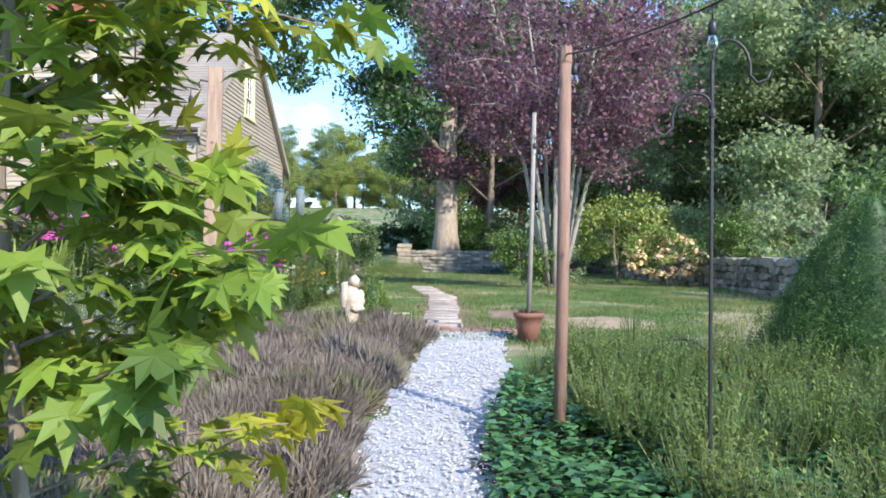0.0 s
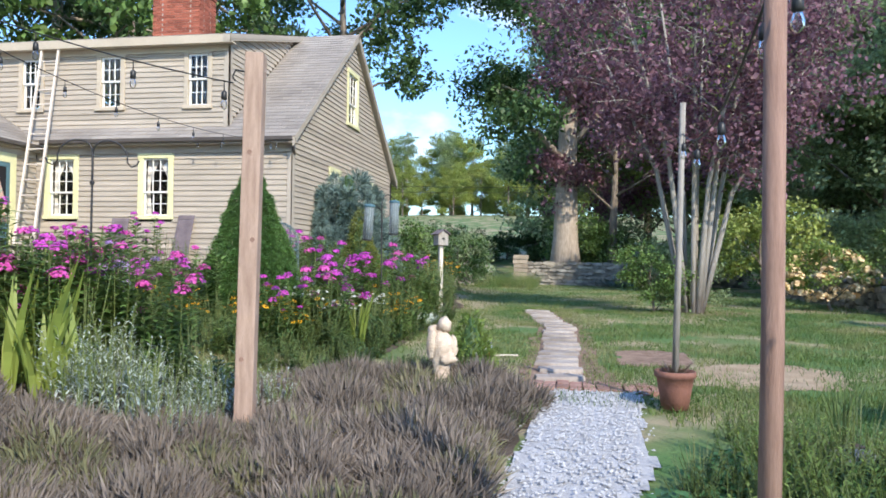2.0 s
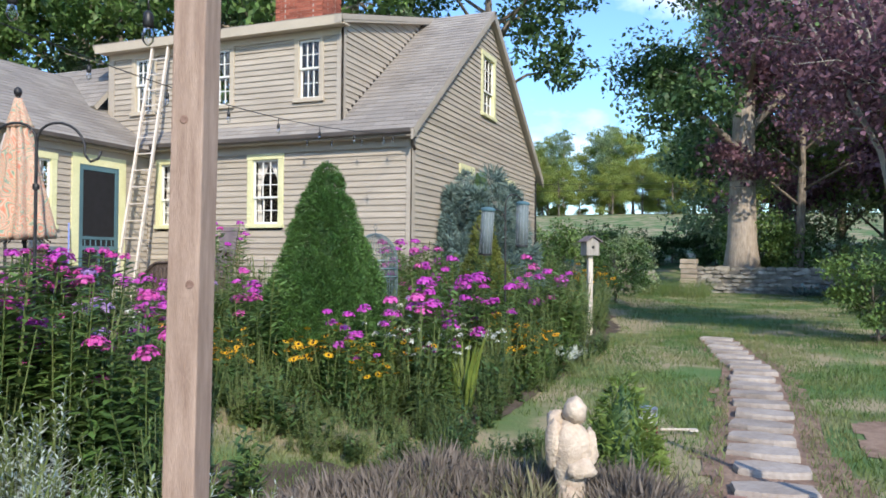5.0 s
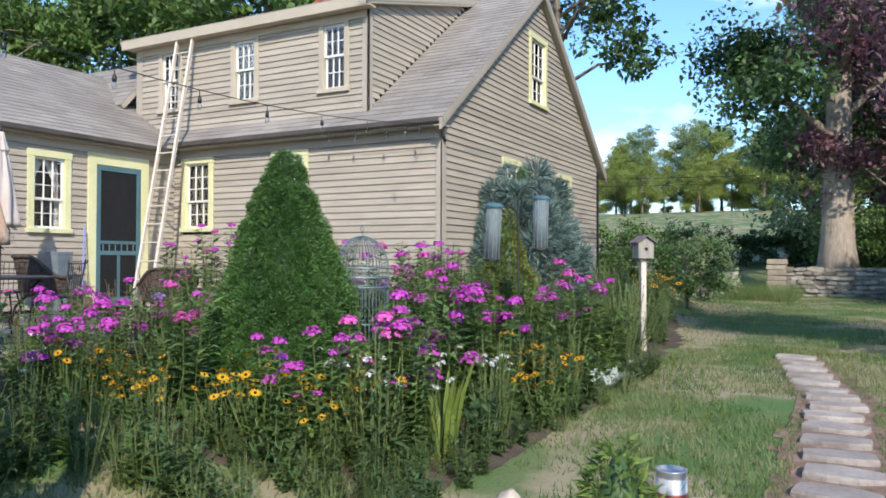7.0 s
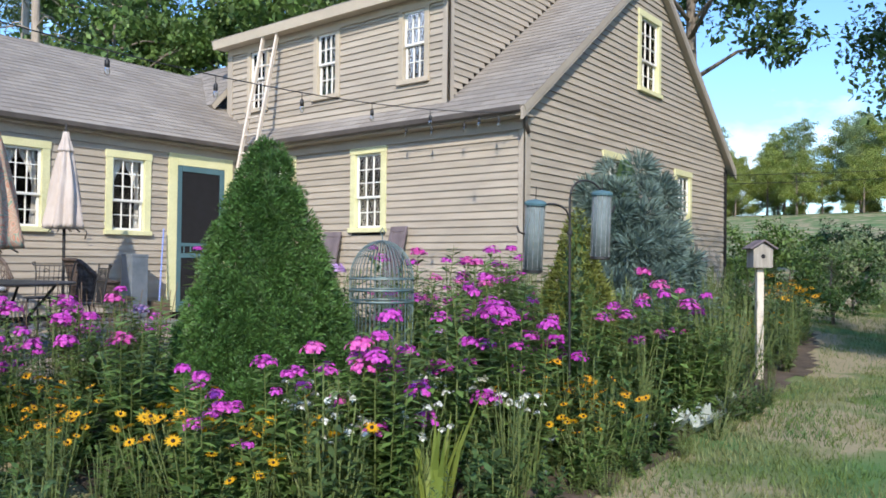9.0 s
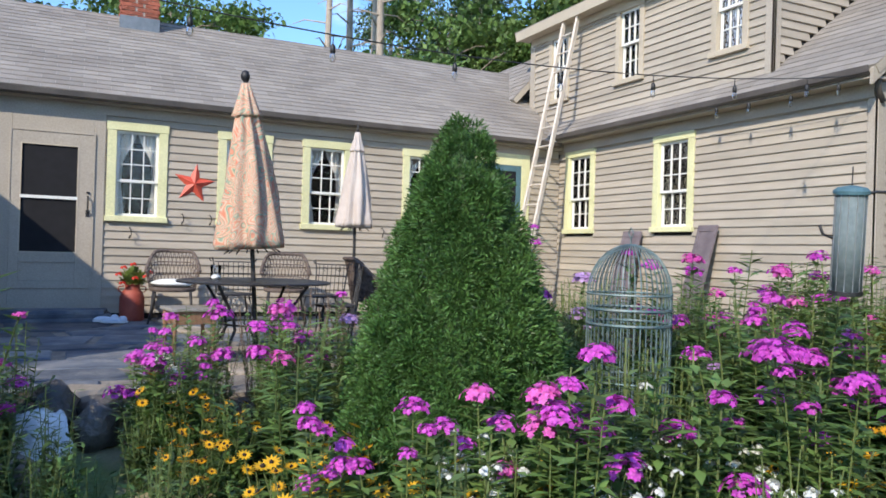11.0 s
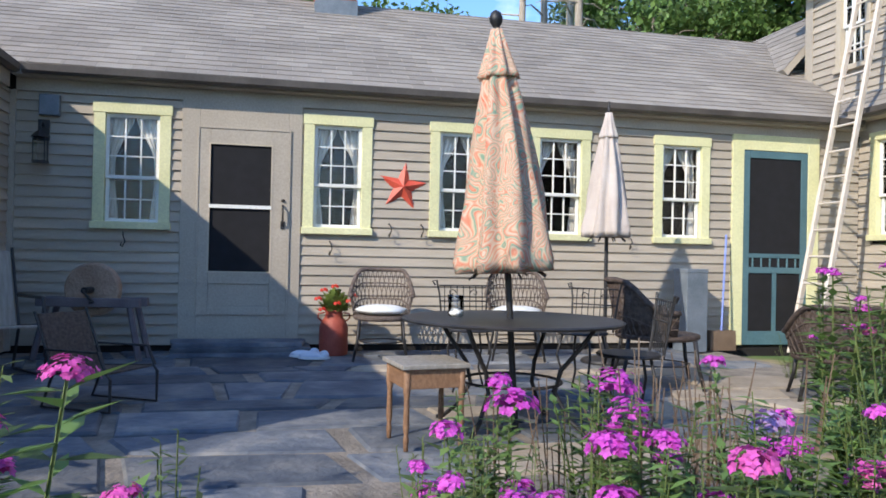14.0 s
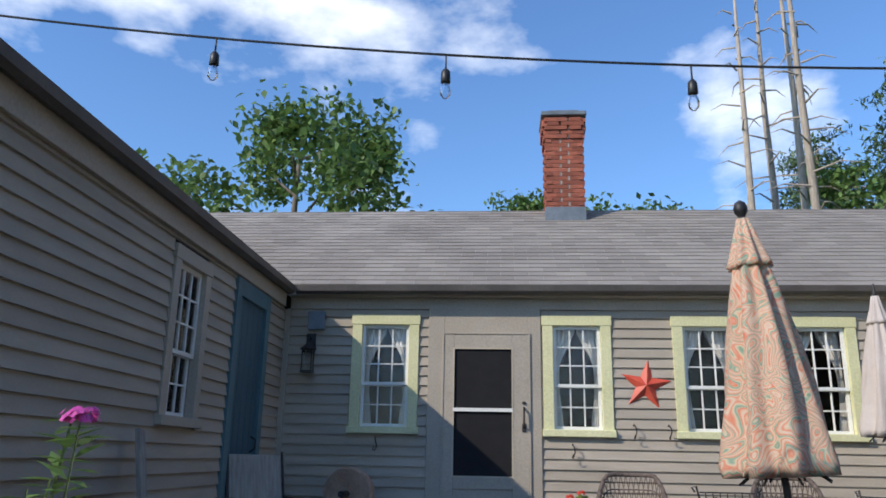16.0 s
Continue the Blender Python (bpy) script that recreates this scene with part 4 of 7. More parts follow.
# lapped boards of the walls
clapboards(wall_w, W_AT, 5.26, 14.63, 1.05, 3.48, w_holes)
clapboards(wall_m, M_AT, -10.68, -5.40, 1.0, 3.6, m_holes)
clapboards(wall_g, G_AT, 14.74, 22.16, 1.0, 6.7, G_WIN, lambda z: (14.74, 22.1) if z < 3.86 else (14.5 + (z - 3.86) / 0.763, 22.34 - (z - 3.86) / 0.763))
clapboards(wall_d, D_AT, -11.64, -6.75, 4.05, 5.54, d_holes)
clapboards(wall_c, C_AT, 14.83, 18.3, 4.1, 6.7, [], lambda z: (max(14.83, 14.5 + (z - 5.7) / 0.281), 14.38 + (z - 3.84) / 0.763))
clapboards(wall_l, L_AT, 5.3, 10.68, 1.0, 3.48, l_holes)

# ---- trees and far greenery ----


def tree_meshes(seed, height, spread, trunk_r, low, leaf_len, clumps, per, clump_r, bark, leaf_mat, style="broad"):
    """A tapered trunk with limbs, and a crown of leaves in clumps at the limbs' ends."""
    g = np.random.default_rng(seed)
    wood, ends = Shape(), []
    lean = g.uniform(-0.03, 0.03, 2)
    axis = [Vector((lean[0] * height * t + 0.12 * math.sin(3 * t + seed), lean[1] * height * t + 0.12 * math.cos(2.3 * t + seed) - 0.12, height * t)) for t in np.linspace(0, 0.94, 9)]
    wood.tube(axis, [trunk_r * (1.35 if i == 0 else 1 - 0.1 * i) for i in range(9)], 9)
    limbs = 13 if style == "broad" else 26
    for k in range(limbs):
        t = low + (0.93 - low) * (k + g.random()) / limbs
        p = axis[0].lerp(axis[-1], t / 0.94)
        a = k * 2.4 + g.uniform(-0.4, 0.4)
        if style == "broad":
            reach = spread * (0.55 + 0.5 * math.sin(math.pi * min(1, (t - low) / (1 - low) + 0.15))) * g.uniform(0.75, 1.1)
            rise = reach * g.uniform(0.25, 0.8)
        else:
            reach = spread * (1.05 - (t - low) / (1 - low)) * g.uniform(0.7, 1.1) + 0.3
            rise = reach * g.uniform(-0.15, 0.25)
        tip = p + Vector((math.cos(a) * reach, math.sin(a) * reach, rise))
        bend = p.lerp(tip, 0.5) + Vector((0, 0, (0.12 if style == "broad" else -0.06) * reach))
        r = trunk_r * 0.36 * (1 - 0.5 * t)
        wood.tube([p, bend, tip], [r, r * 0.6, r * 0.15], 5)
        ends += [tip, bend.lerp(tip, 0.45)]
        for q in range(2):
            s0 = bend.lerp(tip, g.uniform(-0.2, 0.5))
            b = a + g.uniform(-1.2, 1.2)
            e = s0 + Vector((math.cos(b), math.sin(b), g.uniform(-0.15, 0.6))) * reach * 0.4
            wood.tube([s0, s0.lerp(e, 0.5) + Vector((0, 0, 0.05 * reach)), e], [r * 0.4, r * 0.25, r * 0.08], 4)
            ends += [e, s0.lerp(e, 0.6)]
    ends = np.array([tuple(e) for e in ends])
    pick = ends[g.integers(0, len(ends), clumps)] + g.normal(size=(clumps, 3)) * clump_r * 0.45
    flat = (1, 1, 0.62) if style == "broad" else (1, 1, 0.3)
    size = g.uniform(0.55, 1.25, (clumps, 1, 1))
    c = pick[:, None, :] + rand_dirs(g, clumps * per).reshape(clumps, per, 3) * (g.random((clumps, per, 1)) ** 0.45) * clump_r * size * flat
    c = c.reshape(-1, 3)
    d = rand_dirs(g, len(c)) + (0, 0, -0.35)
    up = rand_dirs(g, len(c)) * 0.8 + (0, 0, 1)
    ll = leaf_len * g.uniform(0.6, 1.3, len(c))
    return wood.mesh("trunk", bark, True), array_mesh("crown", rows_of_leaves(c, d, up, ll, ll * (0.62 if style == "broad" else 0.3)), 4, leaf_mat)


def tree(name, meshes, label, m, group=""):
    t = thing(name, label, "tree", m, group)
    part("trunk", meshes[0], None, t)
    part("crown", meshes[1], None, t)
    return t


BROAD = [tree_meshes(k, 13, 4.6, 0.30, 0.22, 0.30, 150, 62, 1.15, BARK, mt) for k, mt in ((1, LEAF_TREE), (2, LEAF_DARK), (3, LEAF_TREE), (4, LEAF_BRIGHT))]
PINE = [tree_meshes(k, 17, 3.4, 0.26, 0.38, 0.34, 150, 55, 0.95, PALEBARK, LEAF_PINE, "pine") for k in (7, 8)]
BUSH = [tree_meshes(k, 2.2, 1.25, 0.05, 0.08, 0.12, 70, 60, 0.42, BARK, mt) for k, mt in ((21, LEAF_TREE), (22, LEAF_BRIGHT), (23, LEAF_WOOD))]
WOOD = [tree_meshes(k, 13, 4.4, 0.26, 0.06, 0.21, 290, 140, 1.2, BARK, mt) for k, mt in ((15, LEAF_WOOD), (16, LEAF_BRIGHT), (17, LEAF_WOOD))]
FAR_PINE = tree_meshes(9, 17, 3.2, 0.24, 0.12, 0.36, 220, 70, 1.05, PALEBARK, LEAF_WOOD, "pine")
g = np.random.default_rng(5)


def grove(spots, kinds, label, group, name="tree", low=0.85, high=1.25):
    for k, (x, y) in enumerate(spots):
        x, y = x + g.uniform(-0.8, 0.8), y + g.uniform(-0.8, 0.8)
        tree(name, kinds[k % len(kinds)], label, turned(x, y, ground(x, y) - 0.1, g.uniform(0, 360), g.uniform(low, high)), group)


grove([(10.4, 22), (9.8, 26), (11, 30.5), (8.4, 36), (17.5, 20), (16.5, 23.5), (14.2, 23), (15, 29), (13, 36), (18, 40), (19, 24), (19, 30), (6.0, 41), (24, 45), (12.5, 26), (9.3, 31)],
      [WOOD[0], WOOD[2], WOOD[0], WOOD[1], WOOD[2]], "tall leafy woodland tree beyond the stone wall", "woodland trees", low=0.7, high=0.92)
grove([(4.5, 43), (9.5, 46), (1.8, 45), (13, 48)], [WOOD[0], BROAD[2]], "tall dark tree behind the far stone wall", "trees behind the far wall")
grove([(-15, 29.5), (-17, 27), (-20.5, 29), (-16, 33), (-22, 33), (-25, 27), (-28, 31), (-30, 25)], [PINE[0], BROAD[0], PINE[1], BROAD[1]], "tall tree behind the house roof", "trees behind the house", high=1.35)
grove([(-29, 24), (-27, 27), (-33, 20.5), (-34, 25), (-27, 21.5)], [PINE[1], BROAD[2], PINE[0]], "tall pine behind the low wing", "trees behind the wing", low=0.75, high=1.0)
grove([(-31, 11.5), (-35, 9)], [BROAD[2], BROAD[0]], "leafy tree showing above the wing ridge", "trees above the wing ridge", low=0.8, high=0.95)
grove([(-24, 1.0)], [BROAD[0]], "light leafy tree above the short wing roof", "trees above the wing ridge", low=0.86, high=0.9)
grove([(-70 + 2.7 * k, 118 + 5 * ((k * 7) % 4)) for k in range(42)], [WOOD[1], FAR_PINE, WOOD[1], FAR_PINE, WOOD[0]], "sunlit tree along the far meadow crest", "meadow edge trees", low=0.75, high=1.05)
grove([(-56 + 2.6 * k, 109 + 3 * (k % 3)) for k in range(28)], [WOOD[1]], "low bright green young tree on the meadow crest", "young meadow trees", low=0.42, high=0.66)
# added dark bushes stand in for the shade on the grass bank
BANK_SHADE = tree_meshes(25, 2.0, 1.35, 0.05, 0.05, 0.12, 90, 62, 0.42, BARK, LEAF_DARK)
grove([(-8.6 + 0.95 * k, 46 + 1.2 * (k % 2)) for k in range(9)], [BANK_SHADE], "dark green bush added as shade on the meadow's lower slope", "meadow bushes", "bush", 0.75, 1.0)
oak = tree_meshes(12, 15, 4.4, 0.34, 0.48, 0.26, 170, 62, 1.0, BARK, LEAF_DARK)
tree("tree", oak, "dark oak crown reaching out behind the gable", turned(-10.6, 34.5, 0.6, 40, 1.12))
purple_far = tree_meshes(14, 10, 3.4, 0.2, 0.22, 0.2, 210, 62, 0.9, BARK, LEAF_PURPLE)
tree("purple_leaf_tree", purple_far, "dark purple-leaved tree before the old tree's trunk", turned(1.3, 36.2, 0.6, 60, 1.1))
grove([(-5.6, 24.5), (-4.2, 26.5), (-6.5, 27.5), (-5.0, 29.5), (-3.9, 23.2), (-7.4, 24.6)], [BUSH[0], BUSH[2]], "green bush beside the gable end", "bushes by the gable", "bush", 0.6, 0.85)
grove([(7.2, 16), (7.4, 20), (7.0, 24), (7.3, 28), (5.2, 32), (7.6, 12), (3.2, 36.2), (1.6, 36.4), (5.0, 36.5), (-0.2, 36.8)], [BUSH[2], BUSH[0]], "undergrowth bush along the stone wall", "undergrowth bushes", "bush", 0.75, 1.25)
tree("bush", BUSH[1], "bright green leafy bush on the lawn edge", turned(4.4, 20.7, ground(4.4, 20.7), 10, 0.95))

big = tree_meshes(31, 17, 5.6, 0.62, 0.22, 0.24, 430, 70, 1.2, PALEBARK, LEAF_DARK)
tree("old_tree", big, "massive old tree with pale trunk behind the stone wall", turned(-0.6, 35.4, 0.6, 110))

# purple tree: a fan of bare stems with thin purple leaves
g = np.random.default_rng(77)
wood, tips = Shape(), []
for k in range(11):
    a, out = k * 2.4, g.uniform(0.7, 2.3)
    top = Vector((math.cos(a) * out, math.sin(a) * out, g.uniform(4.6, 6.6)))
    mid = Vector((top.x * 0.28, top.y * 0.28, top.z * 0.42))
    base = Vector((math.cos(a) * 0.12, math.sin(a) * 0.12, 0))
    wood.tube([base, mid * 0.5 + base * 0.5, mid, mid.lerp(top, 0.5), top], [0.055, 0.05, 0.04, 0.026, 0.006], 5)
    for q in range(13):
        s0 = mid.lerp(top, g.uniform(0.0, 0.95))
        b = a + g.uniform(-1.5, 1.5)
        ln = g.uniform(0.7, 1.6)
        e = s0 + Vector((math.cos(b) * ln, math.sin(b) * ln, g.uniform(-0.25, 0.9) * ln))
        wood.tube([s0, s0.lerp(e, 0.5) + Vector((0, 0, 0.08)), e], [0.014, 0.009, 0.003], 4, False)
        for w in range(4):
            s1 = s0.lerp(e, g.uniform(0.2, 0.9))
            e1 = s1 + Vector((*g.uniform(-0.5, 0.5, 2), g.uniform(-0.1, 0.5)))
            wood.tube([s1, e1], [0.005, 0.002], 3, False)
            tips += [e1, s1.lerp(e1, 0.5)]
        tips.append(e)
tips = np.array([tuple(p) for p in tips])
n = 22000
c = tips[g.integers(0, len(tips), n)] + g.normal(size=(n, 3)) * (0.17, 0.17, 0.14)
ll = g.uniform(0.06, 0.12, n)
purple = (wood.mesh("trunk", GREYWOOD, True), array_mesh("crown", rows_of_leaves(c, rand_dirs(g, n) + (0, 0, -0.3), rand_dirs(g, n) + (0, 0, 1), ll, ll * 0.62), 4, LEAF_PURPLE))
tree("purple_leaf_tree", purple, "many-stemmed tree with sparse dark purple leaves", turned(2.05, 15.6, ground(2.05, 15.6), 20, 1.1))
tree("bush", BUSH[0], "dense green bush at the purple tree's foot", turned(1.35, 15.9, ground(1.35, 15.9) - 0.1, 0, 0.52))
tree("bush", BUSH[2], "dense green bush at the purple tree's foot", turned(1.85, 16.3, ground(1.85, 16.3) - 0.1, 90, 0.5))

# dead pines behind the wing
dead = Shape()
for k in range(24):
    z = 6 + k * 0.42
    a = k * 2.4
    r = 1.6 - k * 0.045
    dead.tube([(0, 0, z), (math.cos(a) * r * 0.6, math.sin(a) * r * 0.6, z + 0.1), (math.cos(a) * r, math.sin(a) * r, z - 0.1)], [0.035, 0.022, 0.006], 4, False)
dead.tube([(0, 0, 0), (0.1, 0, 6), (0.0, 0.1, 12), (0.1, 0.1, 17.5)], [0.16, 0.13, 0.09, 0.03], 8)
dead = dead.mesh("dead_pine", PALEBARK, True)
for x, y, rz, sc in ((-24.8, 14.9, 0, 0.96), (-25.6, 15.9, 70, 1.0), (-24.2, 16.6, 160, 1.05), (-26.8, 17.4, 220, 1.1)):
    solid("dead_pine", dead, None, "bare dead pine with broken twigs behind the wing", "tree", turned(x, y, 0.8, rz, sc), group="dead pines")


# ---- dense conifers in the garden ----
def conifer(name, label, m, h, r, mat, n, length, lumps=2.2, curve=0.85, slim=0.42):
    """A clipped-looking cone of short shoots, standing on a hidden stem."""
    q = np.random.default_rng(int(h * 100) + n)
    t = thing(name, label, "conifer", m)
    part("trunk", Shape().tube([(0, 0, 0), (0, 0, h * 0.9)], [0.05, 0.012], 7), BARK, t)
    v = 1 - np.sqrt(q.random(n))
    a = q.uniform(0, 2 * math.pi, n)
    lump = np.array([noise.noise((math.cos(b) * lumps, math.sin(b) * lumps, z * h * lumps)) for b, z in zip(a, v)])
    rad = r * (1 - v) ** curve * np.minimum(1, 0.72 + v * 3.0) * (1 + 0.30 * lump) * q.uniform(0.84, 1.04, n) + 0.01
    c = np.stack([rad * np.cos(a), rad * np.sin(a), 0.02 + v * h * (1 + 0.03 * lump)], 1)
    d = np.stack([np.cos(a), np.sin(a), q.uniform(0.1, 0.9, n)], 1) + rand_dirs(q, n) * 0.95
    ll = length * q.uniform(0.6, 1.3, n)
    part("needles", array_mesh("needles", rows_of_leaves(c, d, rand_dirs(q, n) + (0, 0, 0.8), ll, ll * slim), 4, mat), None, t)
    inner = Shape().lathe([(r * 0.58, 0.02), (r * 0.72, 0.12 * h), (r * 0.56, 0.35 * h), (r * 0.31, 0.66 * h), (r * 0.06, 0.92 * h)], 16)
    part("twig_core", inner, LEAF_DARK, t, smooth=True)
    return t


def at_ground(x, y, rz=0, s=1.0, dz=0.0):
    return turned(x, y, ground(x, y) + dz, rz, s)


def tufted_conifer(label, m, h, r, mat, tufts, per, size, curve, seed, name="dwarf_spruce", fine=(0.20, 0.36, 0.26), inner=0.5):
    """A dense cone built of rounded tufts of short needles, uneven from tuft to tuft."""
    q = np.random.default_rng(seed)
    t = thing(name, label, "conifer", m)
    part("trunk", Shape().tube([(0, 0, 0), (0, 0, h * 0.9)], [0.05, 0.012], 7), BARK, t)
    v = 1 - q.random(tufts) ** 0.60
    a = q.uniform(0, 2 * math.pi, tufts)
    full = lambda z: (1 - z) ** curve * np.minimum(1, 0.80 + z * 2.2)
    swell = np.array([noise.noise((math.cos(b) * 2.6, math.sin(b) * 2.6, z * h * 3.2)) + 0.6 * noise.noise((math.cos(b) * 6, math.sin(b) * 6, z * h * 7)) for b, z in zip(a, v)])
    rad = r * full(v) * (1 + 0.16 * swell) * q.uniform(0.80, 1.03, tufts)
    out = np.stack([np.cos(a), np.sin(a), np.full(tufts, 0.38)], 1)
    out /= np.linalg.norm(out, axis=1, keepdims=True)
    c = np.stack([rad * np.cos(a), rad * np.sin(a), 0.03 + v * h * 0.97], 1)
    big = size * q.uniform(0.6, 1.35, tufts) * (0.75 + 0.25 * (1 - v))
    d = rand_dirs(q, tufts * per).reshape(tufts, per, 3) + out[:, None, :] * 0.75 + (0, 0, 0.15)
    d /= np.linalg.norm(d, axis=2, keepdims=True)
    base = c[:, None, :] + d * big[:, None, None] * q.uniform(0.45, 0.85, (tufts, per, 1))
    ll = np.repeat(big, per) * q.uniform(fine[0], fine[1], tufts * per)
    part("needles", array_mesh("needles", rows_of_leaves(base.reshape(-1, 3), d.reshape(-1, 3) + rand_dirs(q, tufts * per) * 0.35, rand_dirs(q, tufts * per), ll, ll * fine[2]), 4, mat), None, t)
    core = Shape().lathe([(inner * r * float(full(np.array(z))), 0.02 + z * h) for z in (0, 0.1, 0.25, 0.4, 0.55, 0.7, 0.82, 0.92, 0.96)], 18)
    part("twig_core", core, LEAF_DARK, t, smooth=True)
    return t


tufted_conifer("dense dark green cone-shaped dwarf spruce in the border", at_ground(-3.7, 9.32), 1.82, 0.61, LEAF_CONE, 2100, 150, 0.088, 0.74, 5)
conifer("dwarf_spruce", "yellowish green slender cone-shaped spruce in the border", at_ground(-3.3, 12.35), 1.62, 0.46, LEAF_CONE2, 16000, 0.05, 3.0, slim=0.3)
tufted_conifer("dark green cone-shaped spruce beside the groundcover", at_ground(3.4, 5.75), 1.5, 0.92, LEAF_CONE, 2600, 44, 0.09, 0.74, 6)
conifer("dwarf_spruce", "small green yew shrub beside the statue", at_ground(-1.0, 8.2), 0.60, 0.25, LEAF_SPIKE, 1700, 0.075, 4.0, 0.85, 0.22)

tufted_conifer("rounded silvery blue spruce against the gable wall", at_ground(-4.72, 16.3), 2.45, 1.0, LEAF_BLUE, 260, 260, 0.24, 0.52, 8, "blue_spruce", (0.45, 0.8, 0.12), 0.4)

# ---- border plants ----


class Plant:
    """Gathers leaves, stems and petals of one plant as arrays."""

    def __init__(self, seed):
        self.g, self.leaf, self.stem, self.petal, self.core = np.random.default_rng(seed), [], [], [], Shape()

    def leaves(self, c, d, up, ll, ww, fold=0.15):
        self.leaf.append(rows_of_leaves(c, d, up, ll, ww, fold))

    def stalk(self, pts, r):
        pts = [np.array(p, float) for p in pts]
        for p, q in zip(pts, pts[1:]):
            for s in ((r, 0, 0), (0, r, 0)):
                s = np.array(s)
                self.stem.append(np.stack([p - s, p + s, q + s * 0.8, q - s * 0.8])[None])

    def floret(self, c, n, size, petals=5, width=0.55):
        n = np.array(n, float) / np.linalg.norm(n)
        u = np.cross(n, (0.3, 0.9, 0.2))
        u /= np.linalg.norm(u)
        w = np.cross(n, u)
        a = np.arange(petals) * 2 * math.pi / petals + self.g.random() * 6
        d = np.cos(a)[:, None] * u + np.sin(a)[:, None] * w + n * 0.15
        self.petal.append(rows_of_leaves(np.repeat([c], petals, 0), d, np.repeat([n], petals, 0), size, size * width, 0.05))


def head_mesh(mat, seed, r=0.062, count=58, size=0.0155):
    p = Plant(seed)
    for k in range(count):
        d = rand_dirs(p.g, 1)[0]
        d[2] = abs(d[2]) * 0.9 + 0.05
        p.floret(d * r * p.g.uniform(0.55, 1.15) * (1, 1, 0.9), d + (0, 0, 0.3), size, 5, 0.85)
    return array_mesh("flower_head", np.concatenate(p.petal), 4, mat)


HEADS = {k: [head_mesh(m, s, r) for s, r in ((3, 0.052), (4, 0.070))] for k, m in (("magenta", PETAL_M), ("pink", PETAL_P), ("lilac", PETAL_L), ("white", PETAL_W))}


def phlox_kind(seed, h):
    p, tops = Plant(seed), []
    for k in range(8):
        a, out, hh = k * 2.4, p.g.uniform(0.06, 0.30), h * p.g.uniform(0.55, 1.08)
        b = np.array((math.cos(a) * 0.08, math.sin(a) * 0.08, 0))
        t = np.array((math.cos(a) * out, math.sin(a) * out, hh))
        m = (b + t) / 2 + (0, 0, 0.03)
        p.stalk([b, m, t], 0.0045)
        tops.append(t)
        n = int(hh / 0.032)
        s = np.linspace(0.12, 0.97, n)[:, None]
        c = np.repeat((b + (t - b) * s), 2, 0)
        ang = np.repeat(np.arange(n) * 1.57, 2) + np.tile((0, math.pi), n) + p.g.uniform(-0.3, 0.3, 2 * n)
        d = np.stack([np.cos(ang), np.sin(ang), p.g.uniform(-0.25, 0.45, 2 * n)], 1)
        ll = p.g.uniform(0.075, 0.14, 2 * n)
        p.leaves(c, d, np.tile((0, 0, 1.0), (2 * n, 1)), ll, ll * 0.36)
    return array_mesh("foliage", np.concatenate(p.leaf), 4, LEAF_PHLOX), array_mesh("stems", np.concatenate(p.stem), 4, STEM), tops


PHLOX = [phlox_kind(s, 1.0) for s in (1, 2, 3)]


def phlox(k, x, y, h, colour, share, label, g, bloom=1.0):
    leaf, stem, tops = PHLOX[k % 3]
    ob = thing("phlox_plant", label, "flower", at_ground(x, y, g.uniform(0, 360), h), "border phlox")
    part("foliage", leaf, None, ob)
    part("stalk_growth", stem, None, ob)["kind"] = "stuff"
    for i, t in enumerate(tops):
        if g.random() < share:
            part("flower_head", HEADS[colour][i % 2], None, ob, at=turned(t[0], t[1], t[2] - 0.01, g.uniform(0, 360), bloom * g.uniform(0.75, 1.35) / h))


def clear_of(x, y, spots):
    return all((x - a) ** 2 + (y - b) ** 2 > r * r for a, b, r in spots)


KEEP = [(-3.7, 9.32, 0.72), (-3.78, 10.4, 0.3), (-2.6, 11.0, 0.12), (-3.3, 12.35, 0.4), (-4.72, 16.3, 0.9), (-2.65, 14.87, 0.15), (-2.45, 9.42, 0.25), (-1.12, 7.3, 0.2), (-2.1, 5.7, 0.14)]
g = np.random.default_rng(9)
BLOOM = {"magenta": "tall phlox with magenta flower heads", "pink": "tall phlox with bright pink flower heads", "lilac": "phlox with pale lilac flower heads", "white": "phlox with white flower heads"}
count = 0
while count < 34:                                        # bed between the heather and the short wing
    x, y = g.uniform(-5.2, -2.75), g.uniform(5.7, 7.2)
    if y > 6.6 and x > -3.9 or not clear_of(x, y, KEEP) or (x > -3.5 and y < 6.3) or (x < -4.2 and y > 6.3):
        continue
    col = ("magenta", "pink", "magenta", "lilac")[count % 4] if count % 3 else "pink"
    phlox(count, x, y, g.uniform(0.85, 1.12) if y < 6.4 else g.uniform(0.75, 0.95), col, 0.36, BLOOM[col], g)
    count += 1
count = 0
while count < 58:                                        # the large border
    x, y = g.uniform(-5.5, -2.35), g.uniform(8.35, 13.4)
    if not clear_of(x, y, KEEP) or (x > -3.4 and y < 8.6) or (x < -4.9 and y > 10.5):
        continue
    h = g.uniform(0.75, 1.0) if y < 9.5 else g.uniform(0.85, 1.12)
    if x < -4.2 and y < 10.2:
        h = g.uniform(0.5, 0.68)
    col = ("magenta", "magenta", "pink", "magenta", "lilac" if count % 2 else "magenta")[count % 5]
    phlox(count, x, y, h, col, 0.36, BLOOM[col], g)
    count += 1
